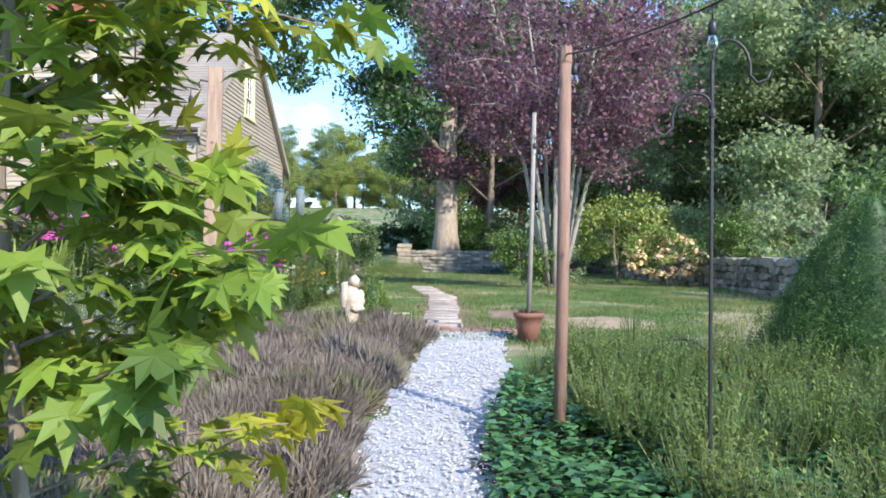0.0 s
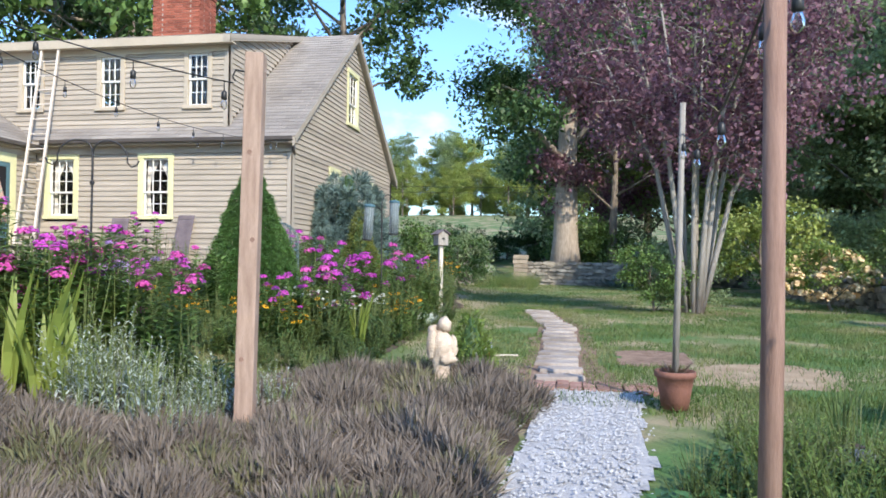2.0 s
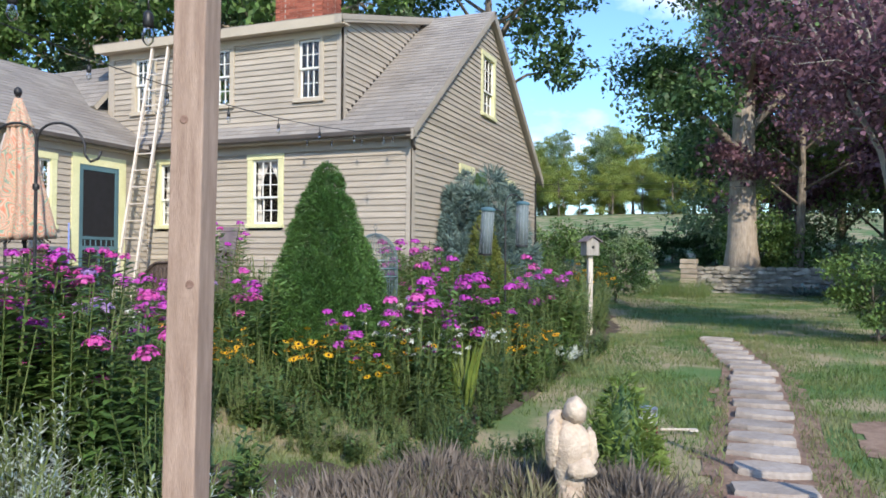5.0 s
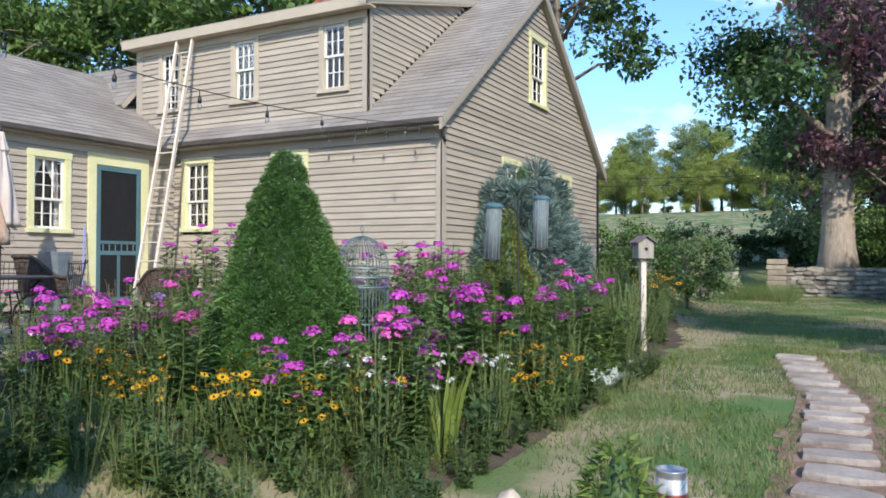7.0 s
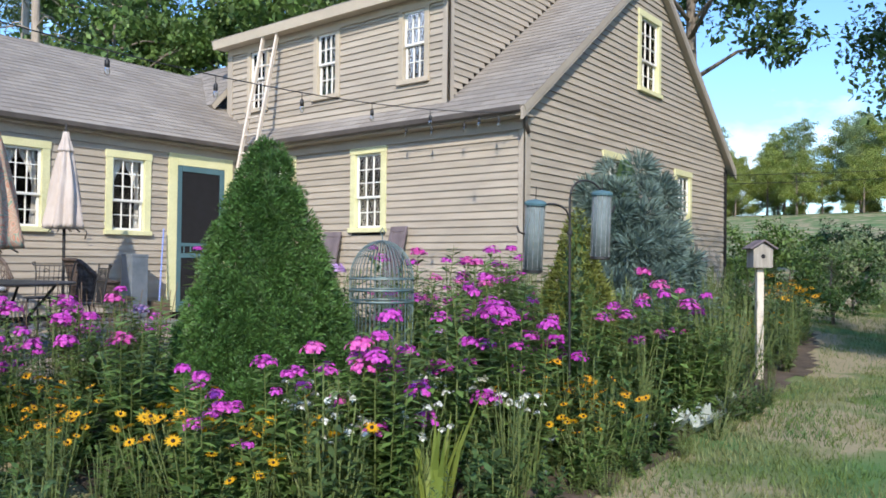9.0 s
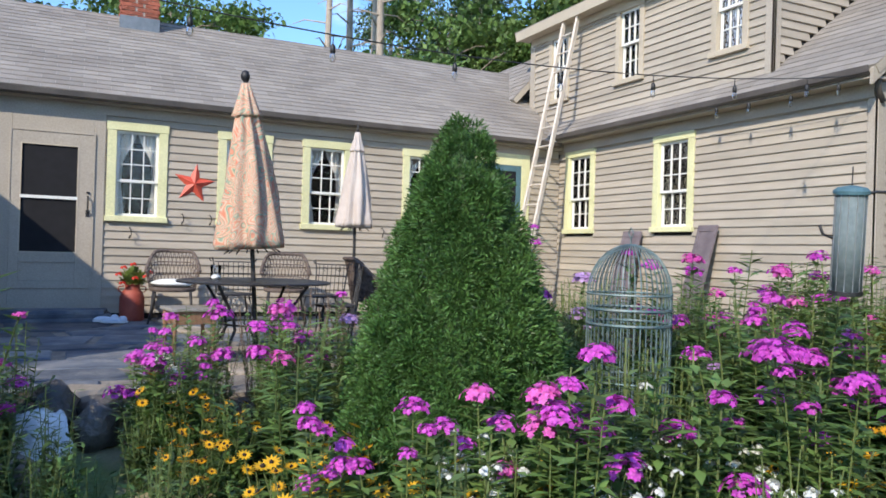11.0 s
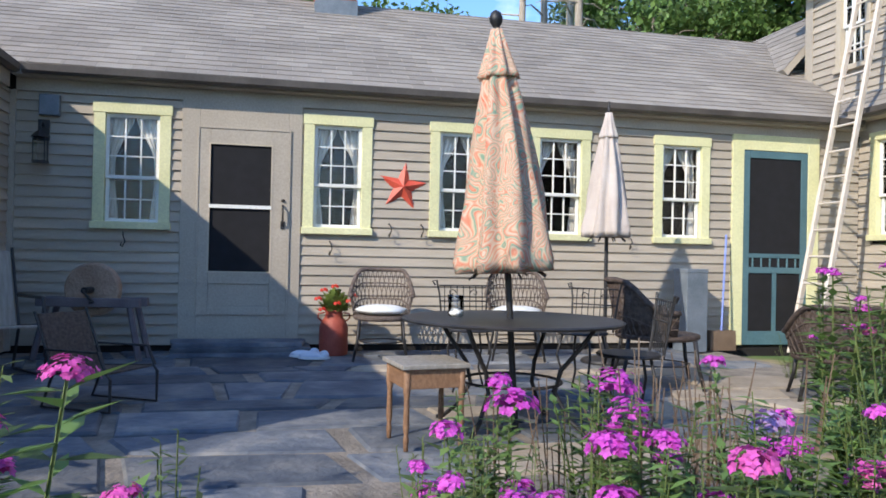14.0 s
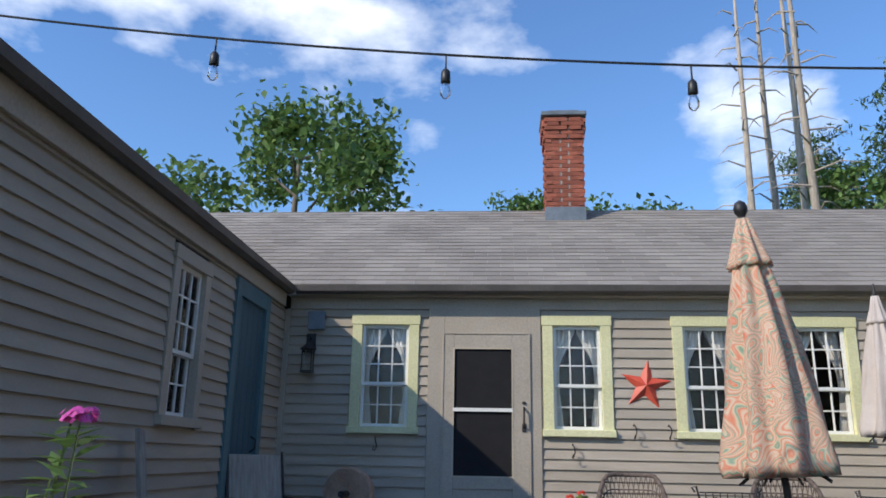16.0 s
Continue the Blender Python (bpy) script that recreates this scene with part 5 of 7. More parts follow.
for k, (x, y, h, col) in enumerate(((-4.2, 7.0, 0.8, "pink"), (-4.35, 7.2, 0.72, "pink"), (-4.1, 7.12, 0.62, "magenta"), (-4.3, 6.9, 0.9, "pink"), (-4.45, 7.05, 0.66, "pink"), (-4.05, 7.2, 1.02, "pink"), (-4.25, 7.1, 0.92, "pink"), (-4.15, 7.3, 0.7, "magenta"), (-4.3, 8.1, 0.62, "magenta"), (-4.45, 8.0, 0.6, "magenta"), (-4.6, 8.25, 0.62, "magenta"), (-6.2, 10.6, 1.05, "magenta"), (-6.0, 11.0, 1.15, "magenta"), (-6.5, 11.2, 1.1, "pink"), (-4.5, 8.05, 0.4, "white"), (-4.65, 8.15, 0.4, "white"), (-3.3, 10.2, 0.6, "white"), (-2.9, 8.75, 0.8, "magenta"), (-3.05, 8.5, 0.72, "magenta"))):
    phlox(k, x, y, h, col, 0.9, BLOOM[col], g, 0.66)


def weed_kind(seed, mat, h, stems, ll, ratio, droop):
    p = Plant(seed)
    for k in range(stems):
        a, out, hh = p.g.uniform(0, 6.28), p.g.uniform(0.03, 0.28), h * p.g.uniform(0.55, 1.1)
        b, t = np.array((math.cos(a) * 0.05, math.sin(a) * 0.05, 0)), np.array((math.cos(a) * out, math.sin(a) * out, hh))
        p.stalk([b, (b + t) / 2, t], 0.0035)
        n = int(hh / 0.028)
        s = np.linspace(0.08, 1, n)[:, None]
        ang = p.g.uniform(0, 6.28, n)
        d = np.stack([np.cos(ang), np.sin(ang), p.g.uniform(droop, 0.8, n)], 1)
        l = ll * p.g.uniform(0.6, 1.2, n) * np.linspace(1.2, 0.6, n)
        p.leaves(b + (t - b) * s, d, np.tile((0, 0, 1.0), (n, 1)), l, l * ratio)
    return array_mesh("foliage", np.concatenate(p.leaf), 4, mat), array_mesh("stems", np.concatenate(p.stem), 4, STEM if mat is not DRYSTEM else DRYSTEM)


WEEDS = [weed_kind(51, LEAF_WEED, 0.75, 12, 0.11, 0.34, -0.3), weed_kind(52, LEAF_PHLOX, 0.6, 11, 0.15, 0.42, -0.4), weed_kind(53, LEAF_WEED, 0.85, 14, 0.075, 0.2, 0.0), weed_kind(54, LEAF_DARK, 0.5, 12, 0.13, 0.5, -0.3)]
SPIRES = [weed_kind(61, LEAF_SPIKE, 0.42, 26, 0.06, 0.36, 0.2), weed_kind(62, LEAF_WEED, 0.4, 20, 0.05, 0.35, 0.1)]
DRY = weed_kind(63, DRYSTEM, 0.75, 9, 0.03, 0.4, -0.2)
SILVER = [weed_kind(64, LEAF_SILVER, 0.62, 16, 0.075, 0.22, 0.25), weed_kind(65, LEAF_SILVER, 0.45, 12, 0.07, 0.25, 0.1)]


def planted(name, kind, label, category, m, group=""):
    ob = thing(name, label, category, m, group)
    part("foliage", kind[0], None, ob)
    part("stalk_growth", kind[1], None, ob)["kind"] = "stuff"
    return ob


def sown(n, box, kinds, label, group, low, high, ok=None, name="perennial"):
    made = 0
    while made < n:
        x, y = g.uniform(box[0], box[1]), g.uniform(box[2], box[3])
        if clear_of(x, y, KEEP) and (ok is None or ok(x, y)):
            planted(name, kinds[made % len(kinds)], label, "plant", at_ground(x, y, g.uniform(0, 360), g.uniform(low, high)), group)
            made += 1


sown(200, (-5.5, -2.2, 8.35, 14.2), WEEDS, "leafy green border perennial", "border perennials", 0.6, 1.15, lambda x, y: not (x < -4.3 and y < 10) and not (x > -3.0 and y < 8.7) and not (x < -4.9 and y > 10.5))
sown(26, (-5.5, -4.2, 8.0, 10), WEEDS, "low leafy green border perennial", "border perennials", 0.4, 0.72, lambda x, y: y > 7.7 - 0.5 * (x + 4.2))
sown(34, (-5.0, -3.0, 7.55, 8.4), WEEDS, "low leafy plant at the border's front", "border front plants", 0.35, 0.75, lambda x, y: y > 7.9 or x > -4.1, "front_perennial")
sown(30, (-2.75, -2.08, 8.25, 9.6), [WEEDS[3], WEEDS[0], SPIRES[1]], "small green plant at the border's lawn edge", "border edge plants", 0.25, 0.55, None, "edge_plant")
sown(24, (-2.3, -2.0, 9.4, 13.6), [WEEDS[3], SPIRES[1]], "small green plant at the border's lawn edge", "border edge plants", 0.3, 0.6, None, "edge_plant")
sown(22, (-4.9, -3.35, 6.7, 7.5), WEEDS, "leafy green plant beside the patio passage", "passage plants", 0.55, 0.9, lambda x, y: x < -3.5 or y < 7.1, "passage_plant")
sown(46, (-5.0, -2.3, 13.8, 20.5), WEEDS, "wild green plant along the gable border", "gable border plants", 0.8, 1.35, lambda x, y: x < -2.2 - 0.12 * (y - 14), "wild_plant")
sown(30, (-9.6, -5.3, 12.0, 14.3), WEEDS, "green plant under the front windows", "window border plants", 0.5, 0.95, lambda x, y: x > -8.8 or y > 13.4, "window_plant")
sown(44, (-5.2, -2.6, 5.8, 7.1), WEEDS, "leafy green perennial among the phlox", "left bed perennials", 0.55, 0.95, lambda x, y: not (x > -3.3 and y < 6.2), "bed_perennial")
sown(9, (-5.6, -4.95, 8.5, 9.6), [DRY], "dry brown seed stalks beside the patio table", "dry stalks", 0.7, 1.05, None, "dry_stalks")
sown(9, (-4.7, -4.0, 6.4, 6.9), [DRY], "dry brown seed stalks beside the patio", "dry stalks", 0.9, 1.2, None, "dry_stalks")
sown(26, (-3.5, -2.3, 5.3, 6.2), SILVER, "silvery feathery wormwood beside the heather", "silver plants", 0.6, 1.0, None, "wormwood")
sown(6, (-2.35, -2.0, 5.2, 6.4), SILVER, "silvery feathery wormwood beside the wooden post", "silver plants", 0.6, 0.9, None, "wormwood")
sown(95, (-3.5, -1.5, 7.5, 8.5), [SPIRES[1], WEEDS[3], WEEDS[0]], "low green weed in the garden passage", "passage weeds", 0.2, 0.42, None, "passage_weed")
sown(250, (0.55, 3.6, 1.3, 5.9), [SPIRES[0], SPIRES[0], SPIRES[1]], "upright yellow-green spires above the groundcover", "green spires", 0.65, 1.05, lambda x, y: x > 0.8 and x + 0.4 * y > 2.0, "spire_plant")
sown(14, (0.3, 1.0, 4.3, 6.4), [SPIRES[1]], "low green weeds beside the gravel", "path weeds", 0.45, 0.7, lambda x, y: x > 0.45, "path_weed")


def daisy_kind(seed, n=12, h=0.55):
    p, flowers = Plant(seed), []
    for k in range(n):
        a, out, hh = k * 2.4, p.g.uniform(0.05, 0.24), h * p.g.uniform(0.75, 1.15)
        t = np.array((math.cos(a) * out, math.sin(a) * out, hh))
        p.stalk([(t[0] * 0.2, t[1] * 0.2, 0), (t[0] * 0.6, t[1] * 0.6, hh * 0.5), t], 0.003)
        flowers.append(t)
    m = 90
    a = p.g.uniform(0, 6.28, m)
    d = np.stack([np.cos(a), np.sin(a), p.g.uniform(-0.1, 0.9, m)], 1)
    z = p.g.uniform(0.02, 0.7, m)[:, None] * (0, 0, h)
    p.leaves(z + d * (0.05, 0.05, 0), d, np.tile((0, 0, 1.0), (m, 1)), p.g.uniform(0.06, 0.13, m), 0.035)
    return array_mesh("foliage", np.concatenate(p.leaf), 4, LEAF_PHLOX), array_mesh("stems", np.concatenate(p.stem), 4, STEM), flowers


DAISY = [daisy_kind(s) for s in (71, 72)]
pp = Plant(73)
pp.floret((0, 0, 0), (0, 0, 1), 0.042, 12, 0.36)
RAYS = array_mesh("petals", np.concatenate(pp.petal), 4, PETAL_Y)
CONE = Shape().blob((0, 0, 0.006), (0.010, 0.010, 0.009), 1, 4, 7).mesh("flower_centre", SEEDHEAD, True)
spots = [(-2.45 + 0.35 * math.cos(k * 2.4) * (k / 10) ** 0.5, 10.75 + 0.45 * math.sin(k * 2.4) * (k / 10) ** 0.5) for k in range(9)] + [(-3.2 + 0.5 * math.cos(k * 2.4) * (k / 10) ** 0.5, 8.72 + 0.22 * math.sin(k * 2.4)) for k in range(10)] + [(-3.7 - 0.1 * k, 8.08 + 0.12 * (k % 3)) for k in range(7)] + [(-3.0, 9.3), (-2.8, 9.0), (-3.4, 8.4), (-3.9, 8.2), (-2.9, 16.2), (-3.2, 17.0), (-3.0, 17.6), (-2.9, 15.4), (-4.4, 6.3), (-3.0, 18.4), (-3.2, 18.9), (-3.5, 19.4), (-3.3, 19.9), (-3.6, 20.3), (-3.1, 19.3), (-3.7, 19.8)]
for k, (x, y) in enumerate(spots):
    leaf, stem, flowers = DAISY[k % 2]
    ob = thing("black_eyed_susan", "golden daisies with dark centres in the border", "flower", at_ground(x, y, g.uniform(0, 360), g.uniform(0.75, 1.05) * (0.72 if x < -3.5 and 7.9 < y < 8.5 else 1.5 if y > 18 else 1.0)), "golden daisies")
    part("foliage", leaf, None, ob)
    part("stalk_growth", stem, None, ob)["kind"] = "stuff"
    for t in flowers[:9]:
        f = part("flower", RAYS, None, ob, at=pose(*t, g.uniform(-35, 35), g.uniform(-35, 35), g.uniform(0, 360)))
        part("flower_centre", CONE, None, f)


def sword_kind(seed, n, h, mat, w):
    p = Plant(seed)
    for k in range(n):
        a, hh = p.g.uniform(0, 6.28), h * p.g.uniform(0.6, 1.1)
        out = p.g.uniform(0.05, 0.4) * hh
        b = np.array((math.cos(a) * 0.04, math.sin(a) * 0.04, 0))
        m, t = b + (math.cos(a) * out * 0.4, math.sin(a) * out * 0.4, hh * 0.6), b + (math.cos(a) * out, math.sin(a) * out, hh)
        s = np.array((-math.sin(a), math.cos(a), 0)) * w
        p.leaf.append(np.stack([b - s * 0.7, b + s * 0.7, m + s, m - s])[None])
        p.leaf.append(np.stack([m - s, m + s, t + s * 0.05, t - s * 0.05])[None])
    return array_mesh("blades", np.concatenate(p.leaf), 4, mat)


IRIS, CHIVE_L = [sword_kind(83 + k, 1, 0.62, LEAF_SWORD, 0.019) for k in range(6)], sword_kind(82, 40, 0.4, LEAF_WEED, 0.004)
for x, y, sc in ((-2.42, 9.35, 1.05), (-2.5, 9.5, 0.85), (-3.45, 5.6, 1.45), (-3.3, 5.4, 1.3), (-3.6, 5.45, 1.4), (-3.25, 5.65, 1.15), (-3.75, 5.8, 1.45), (-3.6, 5.95, 1.3)):
    ob = thing("iris_clump", "clump of upright yellow-green sword leaves", "plant", at_ground(x, y, x * 777, sc), "iris clumps")
    for k in range(14):
        part("blade", IRIS[k % 6], None, ob, at=turned(0.02 * math.cos(k), 0.02 * math.sin(k), 0, k * 137.5, 0.75 + 0.04 * (k % 8)))
umbel = head_mesh(PETAL_W, 91, 0.022, 14, 0.011)
for k in range(22):
    x, y = g.uniform(-3.1, -2.4), g.uniform(8.9, 10.4)
    ob = thing("garlic_chives", "white-flowered garlic chives with thin leaves", "flower", at_ground(x, y, g.uniform(0, 360), g.uniform(0.85, 1.15)), "garlic chives")
    part("foliage", CHIVE_L, None, ob)
    for i in range(6):
        a, r = i * 2.4 + k, 0.05 + 0.02 * i
        part("flower_stem", Shape().tube([(0, 0, 0), (math.cos(a) * r, math.sin(a) * r, 0.5 + 0.03 * (i % 3))], 0.0025, 4, False), STEM, ob)
        part("flower_head", umbel, None, ob, at=pose(math.cos(a) * r, math.sin(a) * r, 0.5 + 0.03 * (i % 3)))
EAR = array_mesh("leaf", rows_of_leaves([(0.02, 0, 0)], [(1, 0, 0)], [(0, 0, 1.0)], 0.19, 0.07), 4, LEAF_WOOL)
for x, y, sc in ((-2.3, 12.1, 1.0), (-2.2, 12.4, 1.1), (-2.15, 12.8, 1.0), (-2.4, 12.65, 1.0), (-2.3, 13.3, 0.85), (-2.5, 11.9, 0.85), (-2.2, 12.2, 0.85), (-2.3, 12.9, 0.9)):
    ob = thing("lambs_ear", "low silvery woolly-leaved plant at the lawn edge", "plant", at_ground(x, y, x * 555, sc), "silver edging")
    for k in range(24):
        part("leaf", EAR, None, ob, at=pose(0, 0, 0.01, 0, -12 - (k * 23) % 60, k * 137.5) @ Matrix.Scale(0.75 + 0.03 * (k % 12), 4))
p = Plant(95)
n = 300
a = p.g.uniform(0, 6.28, n)
d = np.stack([np.cos(a), np.sin(a), p.g.uniform(0.05, 0.7, n)], 1)
p.leaves(d * (1, 1, 0.6) * p.g.uniform(0.2, 1.0, (n, 1)), d, np.tile((0, 0, 1.0), (n, 1)), p.g.uniform(0.15, 0.3, n), 0.07)
for x, y, sc in ((1.5, 33.0, 1.5), (2.3, 33.1, 1.3)):
    solid("low_juniper", array_mesh("leaves", np.concatenate(p.leaf), 4, LEAF_BLUE), None, "low spreading blue-green juniper before the wall", "shrub", at_ground(x, y, 0, sc * 0.6))

# ---- heather, groundcover, lawn ----


def heather_kind(seed, mat, n=780, r=0.27, h=0.21):
    q = np.random.default_rng(seed)
    a, s = q.uniform(0, 6.28, n), np.sqrt(q.random(n))
    b = np.stack([np.cos(a) * s * r * 0.75, np.sin(a) * s * r * 0.75, h * 0.15 * (1 - s)], 1)
    d = np.stack([np.cos(a) * s * 0.75, np.sin(a) * s * 0.75, np.ones(n)], 1) + q.normal(size=(n, 3)) * 0.42
    b[:, 2] += h * 0.55 * q.random(n) * (1 - 0.6 * s)
    ll = h * q.uniform(0.3, 0.8, n)
    return array_mesh("heather", rows_of_leaves(b, d, rand_dirs(q, n), ll, 0.011), 4, mat)


HEATH = [heather_kind(1, HEATHER), heather_kind(2, HEATHER), heather_kind(3, HEATHER_G), heather_kind(4, HEATHER, 700, 0.3, 0.25)]
made = 0
g = np.random.default_rng(15)
while made < 330:
    x, y = g.uniform(-4.4, -0.3), g.uniform(1.6, 7.7)
    edge = np.interp(y, (1.5, 3.6, 5.7, 6.6, 7.2, 7.7), (-0.72, -0.72, -0.6, -0.42, -0.5, -0.6))
    if x > edge or not clear_of(x, y, [(-1.12, 7.3, 0.2), (-2.1, 5.7, 0.12)]) or (x < -2.3 and y > 5.3) or (x < -2.9 and y < 3.2):
        continue
    solid("heather", HEATH[made % 4 if made % 3 else 0], None, "low mound of faded grey-brown heather", "heather", at_ground(x, y, g.uniform(0, 360), g.uniform(0.8, 1.25)), group="heather bed")
    made += 1
for x, y in ((-0.36, 6.55), (-0.42, 6.4), (-0.33, 6.75), (-0.5, 6.2)):
    planted("path_weed", SPIRES[1], "bright green weed at the gravel's edge", "plant", at_ground(x, y, x * 900, 0.35), "path weeds")

n = 34000
c = np.stack([g.uniform(0.05, 4.2, n), g.uniform(0.6, 5.9, n)], 1)
keep = c[:, 0] > np.interp(c[:, 1], (-3, 3.7, 5.0, 5.9), (0.16, 0.14, 0.38, 0.85))
c = c[keep]
hump = np.array([0.13 + 0.09 * noise.noise((x * 1.7, y * 1.7, 3)) for x, y in c])
z = np.array([ground(x, y) for x, y in c]) + hump * np.sqrt(g.random(len(c)))
a = g.uniform(0, 6.28, len(c))
d = np.stack([np.cos(a), np.sin(a), g.uniform(-0.5, 0.4, len(c))], 1)
ll = g.uniform(0.045, 0.085, len(c))
solid("groundcover", array_mesh("groundcover", rows_of_leaves(np.column_stack([c, z]), d, np.tile((0, 0, 1.0), (len(c), 1)) + rand_dirs(g, len(c)) * 0.3, ll, ll * 0.72), 4, LEAF_IVY), None, "dense dark green glossy groundcover", "groundcover", kind="stuff")


def turf(name, n, x0, x1, y0, y1, hmin, hmax, label, bare):
    """Grass blades over a stretch of the lawn, thin where the ground is worn."""
    x, y = g.uniform(x0, x1, n), g.uniform(y0, y1, n)
    worn = np.array([noise.noise((a * 0.75, b * 0.75, 4)) + 0.5 * noise.noise((a * 2.3, b * 2.3, 9)) for a, b in zip(x, y)])
    ok = (worn < g.normal(0.22, 0.26, n)) & np.array([not bare(a, b) for a, b in zip(x, y)])
    x, y = x[ok], y[ok]
    z = np.array([ground(a, b) + 0.025 * noise.noise((a * 0.9, b * 0.9, 0)) for a, b in zip(x, y)])
    h = g.uniform(hmin, hmax, len(x))
    a = g.uniform(0, 6.28, len(x))
    base = np.stack([x, y, z], 1)
    s = np.stack([np.cos(a), np.sin(a), 0 * a], 1) * 0.0045
    tip = base + np.stack([g.normal(0, 0.4, len(x)) * h, g.normal(0, 0.4, len(x)) * h, h], 1)
    return solid(name, array_mesh(name, np.stack([base - s, base + s, tip], 1), 3, GRASS), None, label, "grass", kind="stuff")


def off_lawn(x, y):
    border = np.interp(y, (7.3, 8.3, 9.2, 16, 20, 24), (-4.6, -3.4, -2.15, -2.2, -3.0, -4.0))
    steps = abs(x - np.interp(y, (8, 12.4, 15.3), (-0.2, -0.25, -0.75))) < 0.24 and 7.7 < y < 15.6
    earth = ((x - 0.8) ** 2 < 0.15 and 9.2 < y < 10.3) or (((x - 1.7) / 0.75) ** 2 + ((y - 8.8) / 0.8) ** 2 < 0.7 and (x * 37 + y * 53) % 1 > 0.25)
    return x < border or steps or earth or (y < 7.15 and -2.0 < x < 0.5) or (y < 7.8 and -2.4 < x < -0.6)


turf("grass", 150000, -4.4, 5.8, 7.0, 16.5, 0.025, 0.07, "short patchy summer grass of the lawn", off_lawn)
turf("grass", 45000, -4.0, 5.8, 16.5, 33.8, 0.04, 0.10, "sunlit grass at the lawn's far end", off_lawn)
turf("grass", 9000, 0.4, 2.6, 5.2, 8.0, 0.03, 0.09, "grass beside the gravel path", lambda x, y: x < 0.62)
turf("tall_grass", 4200, -3.9, -1.6, 29.5, 34.5, 0.3, 0.7, "tall pale grass in the wall's gap", lambda x, y: False)

# ---- stone walls, steps, patio ----
STONES = []
for k in range(9):
    q = random.uniform
    s = Shape()
    w, h = q(0.14, 0.26), q(0.05, 0.085)
    ring = []
    for j in range(7):
        a = 2 * math.pi * j / 7 + q(-0.2, 0.2)
        ring.append((max(-w, min(w, math.cos(a) * w * 1.25)), -0.16 + q(-0.02, 0.02), max(-h, min(h, math.sin(a) * h * 1.3))))
    s.prism(ring, (0, 0.30, 0))
    front = Shape()
    front.v, front.f = [(x, -y, z) for x, y, z in s.v], [tuple(reversed(f)) for f in s.f]
    STONES.append((w, front.mesh("stone", FIELDSTONE)))


def stone_wall(label, m, length, courses, z0, ragged=0.0):
    wall = thing("stone_wall", label, "stone wall", m, kind="structure")
    part("core", Shape().box(0.05, length - 0.05, 0.15, 0.32, -0.2, courses * 0.15 - 0.10), FIELDSTONE, wall)
    for r in range(courses):
        u, end = random.uniform(-0.1, 0.1), length - random.uniform(0, ragged) * r
        while u < end:
            w, me = STONES[random.randrange(9)]
            sc = random.uniform(0.8, 1.25)
            part("stone", me, None, wall, at=pose(u + w * sc, 0.22 + random.uniform(-0.04, 0.04), 0.06 + r * 0.15 + random.uniform(-0.015, 0.015), random.uniform(-5, 5), random.uniform(-6, 6), random.uniform(-6, 6)) @ Matrix.Scale(sc, 4))
            u += 2 * w * sc * 0.97
    return wall


stone_wall("dry-laid grey fieldstone wall along the lawn's end", pose(-2.3, 34.1, 0.58), 9.2, 7, 0.6, 0.05)
stone_wall("short end of a dry-laid fieldstone wall", pose(-5.4, 34.1, 0.58), 1.7, 6, 0.6, 0.15)
stone_wall("dry-laid grey fieldstone wall before the woods", pose(5.85, 27.0, 0.58, 0, 0, -90), 19.5, 5, 0.6, 0.0)
pillar = thing("stone_pier", "square stacked stone pier at the wall's end", "stone pier", pose(-2.45, 34.3, 0.58))
for k in range(7):
    part("stone", Shape().prism([(-0.3, -0.3, 0), (0.3, -0.28, 0), (0.28, 0.3, 0), (-0.3, 0.28, 0)], (0, 0, 0.17)), TANSTONE, pillar, at=pose(random.uniform(-0.03, 0.03), random.uniform(-0.03, 0.03), k * 0.19, 0, 0, random.uniform(-8, 8)))


def slab_ring(w, d, n=8):
    return [(math.cos(2 * math.pi * j / n) * w * random.uniform(0.88, 1.08), math.sin(2 * math.pi * j / n) * d * random.uniform(0.88, 1.08), 0) for j in range(n)]


for k in range(18):
    y = 8.15 + k * 0.41
    x = float(np.interp(y, (8, 10.4, 12.4, 15.3), (-0.2, -0.22, -0.27, -0.78)))
    s = Shape().prism([(max(-0.22, min(0.22, a * 1.3)), max(-0.125, min(0.125, b * 1.3)), -0.03) for a, b, c in slab_ring(0.21, 0.115, 10)], (0, 0, 0.06))
    solid("stepping_stone", s, STEPSTONE, "worn grey-brown stepping stone sunk in the lawn", "stepping stone", pose(x + random.uniform(-0.03, 0.03), y, ground(x, y) + 0.015 + 0.025 * noise.noise((x * 0.9, y * 0.9, 0)), random.uniform(-1.5, 1.5), random.uniform(-1.5, 1.5), random.uniform(-10, 10)), group="stepping stones")

edging = thing("brick_edging", "row of worn red bricks ending the gravel path", "edging", pose(0.18, 7.72, ground(0.18, 7.72) + 0.0))
brick_me = Shape().box(-0.05, 0.05, -0.098, 0.098, -0.03, 0.03).mesh("brick", OLDBRICK)
for k in range(11):
    for r in range(2):
        part("brick", brick_me, None, edging, at=pose(-0.55 + k * 0.112, r * 0.205 + random.uniform(-0.008, 0.008), random.uniform(-0.004, 0.012), random.uniform(-2, 2), random.uniform(-3, 3), random.uniform(-3, 3)))

